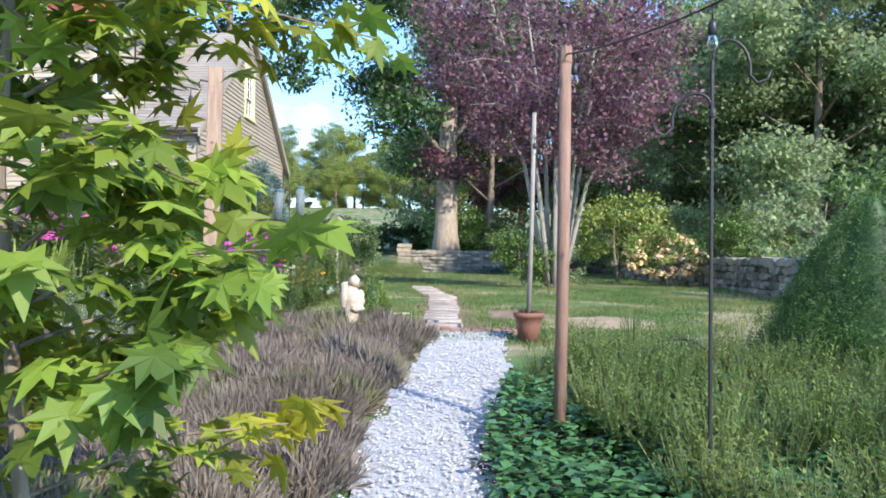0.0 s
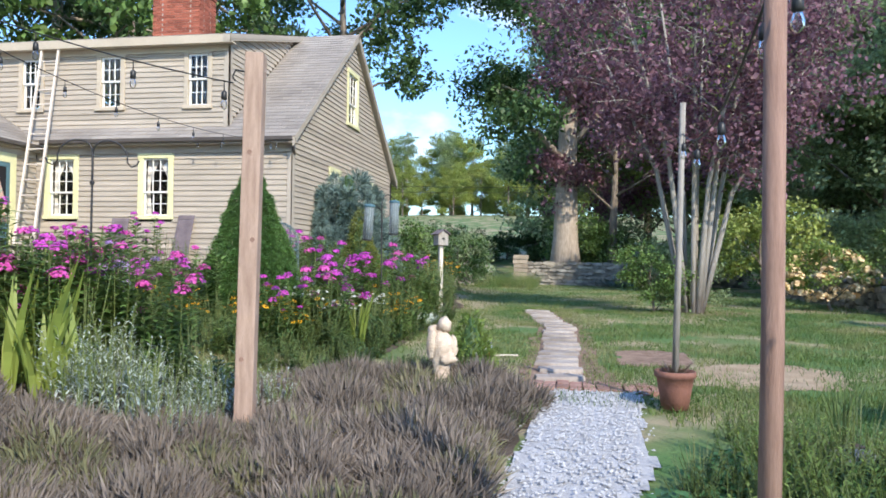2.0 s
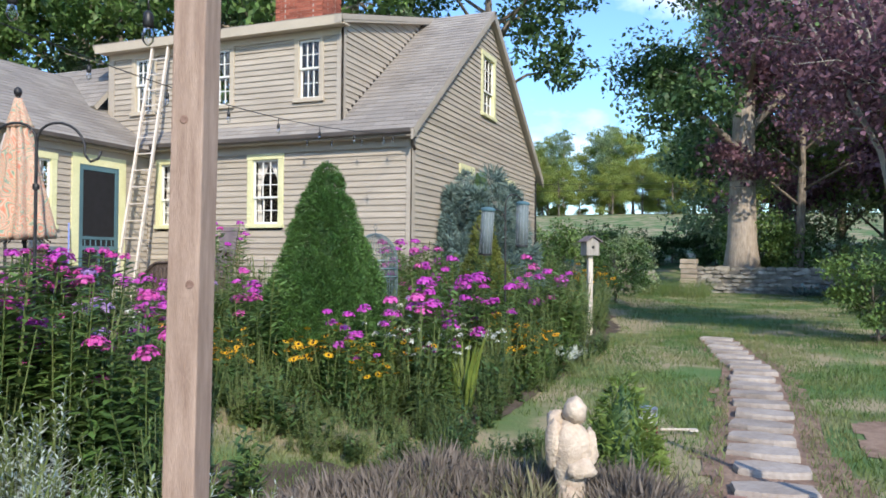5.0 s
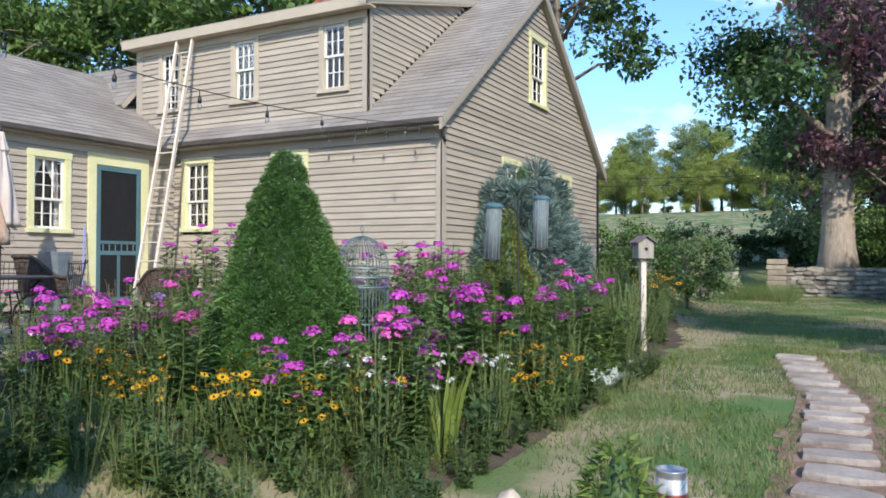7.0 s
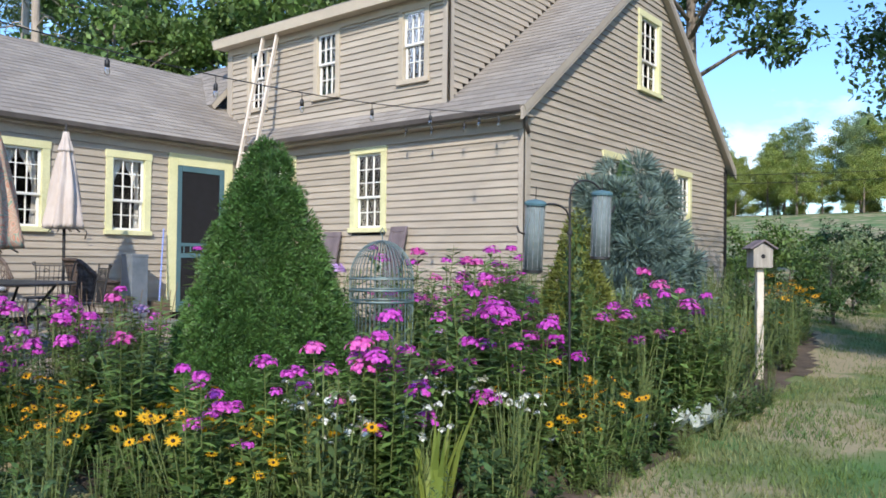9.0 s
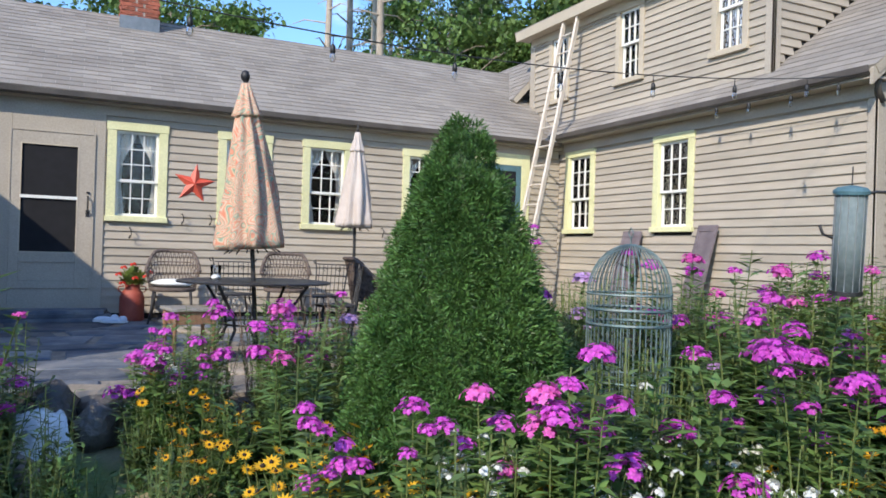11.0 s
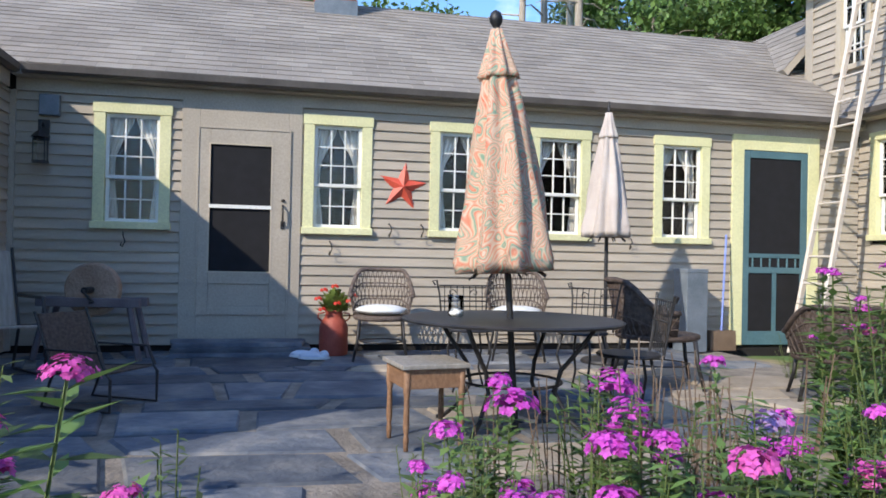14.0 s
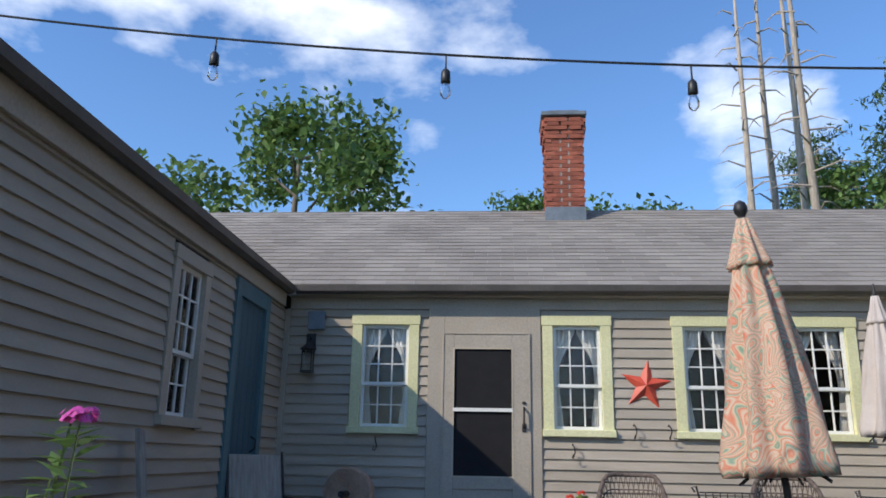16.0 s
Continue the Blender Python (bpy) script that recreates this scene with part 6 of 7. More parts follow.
# patio: broken courses of long slate slabs from the house to the border
patio = thing("patio", "irregular blue-grey slate flagstone patio", "patio", kind="structure")
part("bedding", Shape().box(-10.68, -5.45, 5.26, 12.6, 0.7, 0.978), DUST, patio, "grey stone dust between the slabs")
px = -10.62
random.seed(4)
course = lambda k, y: 0.0 if k == 0 else 0.10 * noise.noise((y * 0.8, k * 3.7, 2)) + 0.035 * noise.noise((y * 3.1, k * 5.3, 4))
row = 0
while px < -5.5:
    depth = random.uniform(0.34, 0.70)
    py, slant = 5.2 + random.uniform(-0.3, 0), random.uniform(-0.12, 0.12)
    while py < 12.4:
        w, lean = random.uniform(0.45, 1.3), random.uniform(-0.16, 0.16)
        y0, y1 = max(5.29, py), min(12.45, py + w)
        if y1 - y0 > 0.25 and not ((px + depth > -5.75 and y1 > 8.0) or (px + depth > -6.6 and y0 > 9.9) or (px + depth > -9.0 and y0 > 11.6)):
            gap, ring = random.uniform(0.010, 0.024), []
            for t in (0.05, 0.28, 0.5, 0.72, 0.95):
                y = y0 + (y1 - y0) * t + (slant * (1 - t) + lean * t) * -0.5
                ring.append((px + course(row, y) + gap + (0.03 if t in (0.05, 0.95) else 0) * random.random(), max(5.28, y), 0))
            for t in (0.95, 0.72, 0.5, 0.28, 0.05):
                y = y0 + (y1 - y0) * t + (slant * (1 - t) + lean * t) * 0.5
                ring.append((px + depth + course(row + 1, y) - gap - (0.05 if t in (0.05, 0.95) else 0.015) * random.random(), max(5.28, y), 0))
            ring = ring[::-1]
            c = (sum(p[0] for p in ring) / 10, sum(p[1] for p in ring) / 10)
            flag = Shape().prism([(p[0] - c[0], p[1] - c[1], 0) for p in ring], (0, 0, 0.05))
            part("flagstone", flag, TANSTONE if random.random() < (0.42 if y0 > 8.2 else 0.16) else SLATE, patio, at=pose(c[0], c[1], 0.945 + random.uniform(-0.005, 0.007), random.uniform(-0.6, 0.6), random.uniform(-0.6, 0.6), 0))
        slant = lean
        py += w
    px += depth
    row += 1
for k, (x, y, w, d) in enumerate(((-5.35, 7.15, 0.34, 0.24), (-5.3, 7.75, 0.28, 0.26), (-5.45, 6.6, 0.3, 0.26), (-4.95, 7.4, 0.26, 0.2))):
    solid("edge_stone", Shape().prism([(a, b, -0.08) for a, b, c in slab_ring(w, d, 9)], (0, 0, 0.16)), TANSTONE, "flat tan stone at the patio's edge", "stone", pose(x, y, ground(x, y) + 0.03, 0, 0, k * 30), group="edge stones")
step = thing("door_step", "stacked rough slate slabs as a doorstep", "step", pose(-10.42, 7.42, 0.985))
for k in range(3):
    ring = [(-0.26 + k * 0.02 + random.uniform(-0.02, 0.02), -0.66, 0), (0.24 - k * 0.04, -0.62 + random.uniform(-0.04, 0.04), 0), (0.28 - k * 0.05, -0.2, 0), (0.25 - k * 0.04, 0.3, 0), (0.23 - k * 0.04, 0.64 + random.uniform(-0.04, 0.04), 0), (-0.26 + k * 0.02, 0.65, 0)]
    part("slab", Shape().prism(ring, (0, 0, 0.042)), SLATE, step, at=pose(0, random.uniform(-0.03, 0.03), k * 0.044))

# little rock waterfall where the border meets the patio
fall = thing("rock_waterfall", "dark wet boulders with a small white waterfall", "waterfall", at_ground(-4.75, 7.45, 0, 1.0, -0.02))
for k, (x, y, z, r) in enumerate(((-0.16, 0.12, 0.14, 0.16), (-0.02, -0.16, 0.12, 0.14), (0.10, -0.36, 0.06, 0.12), (0.06, 0.36, 0.09, 0.12), (-0.22, 0.38, 0.1, 0.13))):
    part("boulder", Shape().blob((x, y, z), (r * 1.1, r, r * 0.95), k + 5, 8, 11, 0.5), WETROCK, fall, smooth=True)
pour, wide = Shape(), 12
course_down = [(-0.10, 0.19), (-0.02, 0.20), (0.06, 0.185), (0.12, 0.13), (0.16, 0.06), (0.20, 0.0), (0.27, -0.04)]
for i, (x, z) in enumerate(course_down):
    for lift in (0.0, -0.03):
        for j in range(wide + 1):
            v = j / wide - 0.5
            pour.v.append((x + 0.03 * noise.noise((j * 0.6, i * 0.7, 2)) + lift * 0.6, 0.10 + v * (0.17 + 0.03 * i) + 0.02 * noise.noise((i * 0.9, j * 0.4, 7)), z + lift + 0.02 * noise.noise((j * 0.9, i * 0.5, 5)) - 0.05 * abs(v)))
step_in = 2 * (wide + 1)
for i in range(len(course_down) - 1):
    for j in range(wide):
        k = i * step_in + j
        pour.f += [(k, k + 1, k + 1 + step_in, k + step_in), (k + wide + 1, k + wide + 1 + step_in, k + wide + 2 + step_in, k + wide + 2)]
part("water", pour, WATER, fall, "white foaming water", smooth=True)
for k in range(6):
    part("ledge", Shape().prism([(a, b, 0) for a, b, c in slab_ring(0.40 - k * 0.03, 0.34 - 0.02 * k, 10)], (0, 0, 0.042)), FIELDSTONE, fall, "flat brown ledge stone", at=pose(0.46 - 0.02 * k, -0.12 + 0.04 * math.sin(k * 2.3), -0.22 + 0.044 * k, 0, 0, k * 40))

# ---- garden things ----
random.seed(8)
post = thing("string_light_post", "square weathered wooden post holding string lights", "post", pose(-2.1, 5.7, ground(-2.1, 5.7) - 0.2, 0.4, 0.9, 12))
part("timber", Shape().box(-0.058, 0.058, -0.058, 0.058, 0, 2.68), POSTWOOD, post, bevel=0.006)
part("hook", Shape().tube([(-0.058, -0.02, 2.56), (-0.12, -0.02, 2.57), (-0.14, -0.02, 2.53), (-0.12, -0.02, 2.5)], 0.006, 6), IRON, post, "black iron hook")
for k in range(3):
    part("knot", Shape().lathe([(0.016, 0), (0.012, 0.003)], 9), POSTGREY, post, at=pose((-0.02, 0.025, -0.01)[k], -0.058, (0.75, 1.5, 2.05)[k], 90, 0, 0))
pole = thing("string_light_pole", "slim red-brown wooden pole among the groundcover", "pole", pose(0.55, 3.68, ground(0.55, 3.68) - 0.15, 0, 0.5, 8))
part("timber", Shape().tube([(0, 0, 0), (0.006, 0, 1.2), (0, 0, 2.37)], [0.036, 0.035, 0.034], 10), POSTGREY, pole, smooth=True)
part("cap", Shape().lathe([(0.037, 2.29), (0.039, 2.30), (0.037, 2.38), (0.02, 2.385)], 10), POSTGREY, pole)
potz = ground(0.71, 7.2)
pot = thing("planter_pot", "brown terracotta pot weighted with earth on the gravel edge", "pot", pose(0.71, 7.2, potz))
part("body", Shape().lathe([(0.10, 0), (0.125, 0.16), (0.14, 0.24), (0.155, 0.245), (0.157, 0.29), (0.14, 0.29), (0.13, 0.24)], 22), TERRACOTTA, pot, smooth=True)
part("earth", Shape().lathe([(0.13, 0.2), (0.12, 0.262), (0.04, 0.275)], 18), SOIL, pot, "brown earth")
solid("string_light_pole", Shape().tube([(0, 0, 0), (0.02, -0.02, 1.0), (0.03, -0.1, 2.08)], [0.026, 0.024, 0.022], 8), GREYWOOD, "slim grey pole standing in a pot", "pole", pose(0.71, 7.2, potz + 0.24), smooth=True)
p = Plant(101)
m = 70
a = p.g.uniform(0, 6.28, m)
d = np.stack([np.cos(a), np.sin(a), p.g.uniform(0.2, 1.3, m)], 1)
p.leaves(d * (0.06, 0.06, 0), d, np.tile((0, 0, 1.0), (m, 1)), p.g.uniform(0.06, 0.14, m), 0.012)
solid("dry_tuft", array_mesh("tuft", np.concatenate(p.leaf), 4, DRYSTEM), None, "dry brown tuft growing in the pot", "plant", pose(0.71, 7.2, potz + 0.27))


def strand(label, ends, sag, bulbs, r=0.005, drop=0.06):
    """A sagging black cable with hanging sockets and clear bulbs."""
    a, b = Vector(ends[0]), Vector(ends[1])
    line = lambda t: a.lerp(b, t) - Vector((0, 0, sag * 4 * t * (1 - t)))
    ob = thing("string_lights", label, "string lights", group="string lights")
    part("cable", Shape().tube([line(t) for t in np.linspace(0, 1, 33)], r, 5), BLACKPLASTIC, ob)
    socket = Shape().tube([(0, 0, 0), (0, 0, -drop)], 0.004, 4).lathe([(0.008, -drop), (0.017, -drop - 0.012), (0.019, -drop - 0.055), (0.014, -drop - 0.06)], 9).mesh("socket", BLACKPLASTIC, True)
    globe = Shape().lathe([(0.012, -drop - 0.056), (0.016, -drop - 0.07), (0.021, -drop - 0.09), (0.019, -drop - 0.108), (0.009, -drop - 0.12), (0.003, -drop - 0.123)], 12).mesh("bulb", BULB, True)
    for t in bulbs:
        s = part("socket", socket, None, ob, at=Matrix.Translation(line(t)))
        part("bulb", globe, None, s, "clear glass bulb")
    return ob


strand("string lights from the main eave to the short wing", ((-5.33, 14.45, 3.74), (-5.33, 5.45, 3.66)), 0.38, [0.087 + 0.1 * k for k in range(9)])
strand("string lights along the main house gutter", ((-5.25, 14.3, 3.70), (-7.2, 14.3, 3.72)), 0.04, [0.12, 0.4, 0.68, 0.92], 0.004, 0.02)
strand("string lights from the wooden post to the short wing", ((-2.2, 5.68, 2.63), (-5.25, 5.45, 3.64)), 0.10, [0.02, 0.22, 0.44, 0.66, 0.88])
strand("string lights between the two slim poles", ((0.56, 3.68, 2.40), (0.74, 7.1, 2.50)), 0.22, [0.04, 0.35, 0.68, 0.97])
strand("string lights from the slim pole over the groundcover", ((0.56, 3.68, 2.40), (1.9, -0.6, 2.75)), 0.30, [0.03, 0.3, 0.58, 0.85])


def crook(label, m, arms, h):
    ob = thing("shepherds_hook", label, "garden hook", m, "garden hooks")
    part("stake", Shape().tube([(0, 0, -0.1), (0, 0, h)], 0.009, 7), IRON, ob)
    part("collar", Shape().lathe([(0.016, h - 0.25), (0.018, h - 0.235), (0.016, h - 0.22)], 9), IRON, ob)
    for out, base, up, sgn in arms:
        pts = [(0, 0, base)]
        for k in range(1, 10):
            t = math.pi * k / 10
            pts.append((sgn * out / 2 * (1 - math.cos(t)), 0, base + up * math.sin(t) ** 0.8 - 0.05 * (k / 9) ** 2))
        e = pts[-1]
        pts += [(e[0] + sgn * 0.0, 0, e[2] - 0.05), (e[0] + sgn * 0.03, 0, e[2] - 0.085), (e[0] + sgn * 0.07, 0, e[2] - 0.07), (e[0] + sgn * 0.085, 0, e[2] - 0.03)]
        part("arm", Shape().tube(pts, 0.007, 6), IRON, ob, smooth=True)
    return ob


crook("black iron double hook holding tube feeders", pose(-2.6, 11.0, ground(-2.6, 11.0), 0, -0.5, 65), [(0.30, 1.70, 0.16, 1), (0.34, 1.55, 0.14, -1)], 1.72)
crook("tall black iron double hook above the groundcover", pose(1.08, 2.75, ground(1.08, 2.75), 0, 0, -12), [(0.16, 1.95, 0.12, 1), (0.17, 1.74, 0.10, -1)], 1.97)
crook("black iron double hook in the phlox bed", pose(-3.72, 6.45, ground(-3.72, 6.45), 0, 0, 20), [(0.26, 1.62, 0.13, 1), (0.26, 1.62, 0.13, -1)], 1.64)
for x, y, z, rx, ry in ((-2.73, 10.72, 1.78, 4, 5), (-2.5, 11.22, 1.87, -1, 1)):
    f = thing("bird_feeder", "grey-green mesh tube bird feeder hanging from a hook", "bird feeder", pose(x, y, z, rx, ry, 0), "tube feeders")
    part("tube", Shape().lathe([(0.062, 0.02), (0.062, 0.44)], 18), FEEDER, f, smooth=True)
    part("lid", Shape().lathe([(0.072, 0.44), (0.074, 0.455), (0.06, 0.47), (0.01, 0.48)], 18), TEAL, f, "teal lid")
    part("base", Shape().lathe([(0.05, 0), (0.068, 0.005), (0.068, 0.022)], 18), BLACKPLASTIC, f)
    part("wire", Shape().tube([(0, 0, 0.47), (0, 0, 0.56)], 0.003, 5), IRON, f)
    for k in range(12):
        part("mesh_wire", Shape().tube([(0.0635 * math.cos(k * 0.5236), 0.0635 * math.sin(k * 0.5236), 0.02), (0.0635 * math.cos(k * 0.5236), 0.0635 * math.sin(k * 0.5236), 0.44)], 0.0016, 4), TIN, f)
bath = thing("bird_bath", "small blue-grey bird bath below the feeders", "bird bath", at_ground(-2.5, 10.5, 0, 0.5))
part("bowl", Shape().lathe([(0.05, 0.42), (0.14, 0.45), (0.18, 0.49), (0.17, 0.49), (0.1, 0.465), (0.02, 0.46)], 20), BLUEGREY, bath, smooth=True)
part("stem", Shape().lathe([(0.11, 0), (0.05, 0.06), (0.035, 0.25), (0.05, 0.42)], 14), BLUEGREY, bath, smooth=True)

house = thing("bird_house", "small grey wooden bird house on a pale post", "bird house", pose(-2.5, 14.87, ground(-2.5, 14.87), 0, 0, 35))
part("post", Shape().box(-0.035, 0.035, -0.035, 0.035, -0.1, 1.18), LADDERWOOD, house, "pale wooden post", bevel=0.004)
part("box", Shape().box(-0.1, 0.1, -0.11, 0.11, 1.18, 1.38).add([(-0.1, -0.11, 1.38), (0.1, -0.11, 1.38), (0, -0.11, 1.45), (-0.1, 0.11, 1.38), (0.1, 0.11, 1.38), (0, 0.11, 1.45)], ((0, 1, 2), (5, 4, 3), (0, 2, 5, 3), (1, 4, 5, 2))), GREYWOOD, house, bevel=0.003)
for sgn in (-1, 1):
    part("roof_board", Shape().box(-0.005, 0.16, -0.15, 0.15, 0, 0.014), PURPLEGREY, house, "mauve-grey roof board", at=pose(0, 0, 1.46, 0, 0, 0 if sgn > 0 else 180) @ pose(0, 0, 0, 0, 33, 0))
part("entrance", Shape().lathe([(0.022, 0), (0.022, 0.006)], 12), SCREEN, house, "dark round entrance", at=pose(0, -0.111, 1.3, 90, 0, 0))

# wire bird cage in the border
cage = thing("bird_cage", "large domed verdigris wire bird cage in the border", "bird cage", pose(-3.78, 10.4, 0.86))
R = 0.225
bar_pts = [(R, 0, 0.0), (R, 0, 0.86)] + [(R * math.cos(t), 0, 0.86 + 0.27 * math.sin(t)) for t in np.linspace(0.15, 1.5, 8)]
bar_me = Shape().tube(bar_pts, 0.0032, 4).mesh("bar", VERDIGRIS)
for k in range(44):
    part("bar", bar_me, None, cage, at=pose(0, 0, 0, 0, 0, k * 360 / 44))
for z, r in ((0.0, 0.008), (0.4, 0.005), (0.70, 0.009), (0.78, 0.009), (0.86, 0.006)):
    part("hoop", Shape().tube([(R * math.cos(t), R * math.sin(t), z) for t in np.linspace(0, 2 * math.pi, 37)], r, 5, False), VERDIGRIS, cage)
part("finial", Shape().tube([(0, 0, 1.12), (0, 0, 1.16), (0.02, 0, 1.19), (0, 0, 1.22), (-0.02, 0, 1.19), (0, 0, 1.16)], 0.004, 5), VERDIGRIS, cage)
part("floor_tray", Shape().lathe([(R, -0.03), (R + 0.005, 0.0), (R - 0.01, 0.012)], 28), VERDIGRIS, cage)
for k in range(4):
    part("leg", Shape().tube([(0.17 * math.cos(k * 1.571), 0.17 * math.sin(k * 1.571), -0.03), (0.2 * math.cos(k * 1.571), 0.2 * math.sin(k * 1.571), -0.34)], 0.008, 5), VERDIGRIS, cage)

# statue, one plain shape on a block
gz = ground(-1.12, 7.3)
solid("plinth", Shape().box(-0.11, 0.11, -0.11, 0.11, -0.03, 0.07), TANSTONE, "low square stone plinth in the heather", "plinth", pose(-1.12, 7.3, gz, 0, 0, 20), bevel=0.01)
fig = Shape().lathe([(0.085, 0.0), (0.09, 0.02), (0.07, 0.07), (0.066, 0.14), (0.082, 0.22), (0.098, 0.30), (0.10, 0.36), (0.082, 0.41), (0.045, 0.445), (0.04, 0.46)], 18, (0, 0, 0), lambda a, i: 1 + 0.07 * math.cos(5 * a + 0.6 * i) + 0.05 * math.sin(9 * a - i))
fig.blob((0.015, -0.02, 0.505), (0.056, 0.06, 0.066), 5, 10, 14, 0.25).blob((-0.085, 0.0, 0.34), (0.042, 0.055, 0.115), 6, 9, 11, 0.45).blob((0.085, -0.03, 0.32), (0.04, 0.048, 0.10), 7, 9, 11, 0.45).blob((0.03, -0.085, 0.24), (0.075, 0.04, 0.045), 8, 9, 11, 0.4).blob((-0.03, -0.05, 0.08), (0.06, 0.055, 0.08), 9, 9, 11, 0.5).blob((-0.06, 0.04, 0.46), (0.05, 0.045, 0.05), 10, 8, 10, 0.5)
solid("garden_statue", fig, STATUE, "weathered cream stone garden statue standing in the heather", "statue", pose(-1.12, 7.3, gz + 0.07, 0, 0, 30), smooth=True)

# paint can with a brush laid by it
cz = ground(-1.0, 9.3) + 0.012
can = thing("paint_can", "opened paint can with red drips on the grass", "paint can", pose(-1.0, 9.25, cz))
part("body", Shape().lathe([(0.081, 0), (0.083, 0.004), (0.081, 0.008), (0.081, 0.18), (0.084, 0.185), (0.084, 0.19), (0.07, 0.19), (0.07, 0.178)], 24), TIN, can, smooth=True)
part("label_band", Shape().lathe([(0.082, 0.075), (0.0822, 0.15)], 24), PAPER, can, "white paper label")
part("drip", Shape().lathe([(0.0828, 0.012), (0.083, 0.07)], 24), RUSTRED, can, "red paint stain")
part("handle", Shape().tube([(0.084 * math.cos(t), -0.02 - 0.05 * math.sin(t), 0.15 - 0.07 * math.sin(t)) for t in np.linspace(0, math.pi, 12)], 0.0025, 5), TIN, can)
part("paint", Shape().lathe([(0.07, 0.15), (0.03, 0.151)], 20), BLUE, can, "dark paint")
solid("paint_brush", Shape().tube([(0, 0, 0), (0.14, 0, 0.004), (0.2, 0, 0.002)], [0.009, 0.007, 0.012], 6).box(0.2, 0.26, -0.025, 0.025, -0.006, 0.008), LADDERWOOD, "wooden paint brush lying in the grass", "brush", pose(-0.90, 9.3, cz + 0.03, 0, 0, 18))

# trough with ornamental grass and a black pipe beyond the groundcover
tz = ground(1.35, 5.6)
trough = thing("stone_trough", "small blue-grey stone trough at the lawn edge", "planter", pose(1.4, 5.75, tz, 0, 0, 15) @ Matrix.Scale(0.72, 4))
part("body", Shape().box(-0.24, 0.24, -0.14, 0.14, 0, 0.26), BLUEGREY, trough, bevel=0.02)
part("earth", Shape().box(-0.2, 0.2, -0.1, 0.1, 0.2, 0.266), SOIL, trough)
solid("grass_tuft", CHIVE_L, None, "pale tuft of ornamental grass in the trough", "plant", pose(1.42, 5.75, tz + 0.18))
solid("garden_hose", Shape().tube([(1.45 + 0.62 * t, 5.55 - 0.2 * t, ground(1.6, 5.4) - 0.02 + 0.34 * math.sin(math.pi * t) ** 0.6) for t in np.linspace(0, 1, 16)], 0.013, 7), BLACKPLASTIC, "black garden pipe bent in an arch", "pipe", smooth=True)
flower_bush = tree_meshes(91, 1.0, 0.62, 0.03, 0.1, 0.07, 46, 46, 0.22, BARK, LEAF_SPIKE)
yb = tree("bush", flower_bush, "round bush covered with pale apricot flowers", turned(5.1, 18.2, 0.6, 0, 1.25))
hm = head_mesh(material("apricot_petals", (0.72, 0.50, 0.25), (0.80, 0.64, 0.40), 8, 0.8, 0.0, 60, island=True), 12, 0.10, 20, 0.045)
q = np.random.default_rng(3)
for k in range(60):
    d = rand_dirs(q, 1)[0]
    part("flower_head", hm, None, yb, at=turned(d[0] * 0.75, d[1] * 0.75, 0.55 + 0.42 * d[2], k * 40))

# ---- maple branches at the start ----
half = [(0, 0), (0.10, 0.02), (0.34, -0.18), (0.30, 0.08), (0.62, 0.22), (0.30, 0.28), (0.42, 0.62), (0.17, 0.48), (0.0, 1.0)]
ring = half + [(-x, y) for x, y in reversed(half[1:-1])]
g = np.random.default_rng(19)
maple = thing("maple_tree", "young maple with yellow-green star-shaped leaves", "tree", pose(-0.95, 0.95, ground(-0.95, 0.95) - 0.05))
wood, verts = Shape().tube([(0, 0, 0), (0.03, 0.02, 0.7), (-0.02, 0, 1.4), (0.02, 0, 2.3)], [0.022, 0.018, 0.013, 0.005], 7), []
twigs = []
for k in range(48):
    s0 = Vector((0.02, 0.01, 0.3 + 1.9 * k / 48))
    a = -0.5 + (k * 2.4) % 6.283
    ln = g.uniform(0.35, 0.85) if math.cos(a) > 0 else g.uniform(0.3, 0.6)
    e = s0 + Vector((math.cos(a) * ln, math.sin(a) * ln * 0.8, g.uniform(-0.1, 0.3)))
    if e.x > 0.74:
        e.x = 0.74
    wood.tube([s0, s0.lerp(e, 0.5) + Vector((0, 0, 0.05)), e], [0.006, 0.004, 0.002], 5, False)
    twigs += [(s0, e)] * 3
ringv = np.array([(x, y, 0.0) for x, y in ring])
for k in range(2100):
    s0, e = twigs[g.integers(0, len(twigs))]
    c = np.array(s0.lerp(e, g.uniform(0.3, 1.05))) + g.normal(size=3) * (0.05, 0.05, 0.04)
    if c[0] > 0.78:
        continue
    d = np.array((e - s0).normalized()) + rand_dirs(g, 1)[0] * 0.9 + (0, 0, -0.35)
    d /= np.linalg.norm(d)
    up = np.array((0, 0, 1.0)) + rand_dirs(g, 1)[0] * 0.55
    sd = np.cross(d, up)
    sd /= np.linalg.norm(sd)
    size = g.uniform(0.065, 0.125)
    pts = c + (ringv[:, :1] * sd + ringv[:, 1:2] * d) * size - np.outer(np.abs(ringv[:, 0]) ** 2 * 0.5 + 0.25 * ringv[:, 1] ** 2, np.cross(sd, d) * size)
    mid = c + d * size * 0.22
    n = len(pts)
    for i in range(n):
        verts += [mid, pts[i], pts[(i + 1) % n]]
leafmat = LEAF_MAPLE
part("trunk", wood, BARK, maple, smooth=True)
me = bpy.data.meshes.new("leaves")
vs = np.array(verts)
idx = np.arange(len(vs)).reshape(-1, 3)
me.from_pydata(vs.tolist(), [], idx.tolist())
me.materials.append(leafmat)
bmx = bmesh.new()
bmx.from_mesh(me)
bmesh.ops.remove_doubles(bmx, verts=bmx.verts, dist=0.0004)
bmx.to_mesh(me)
bmx.free()
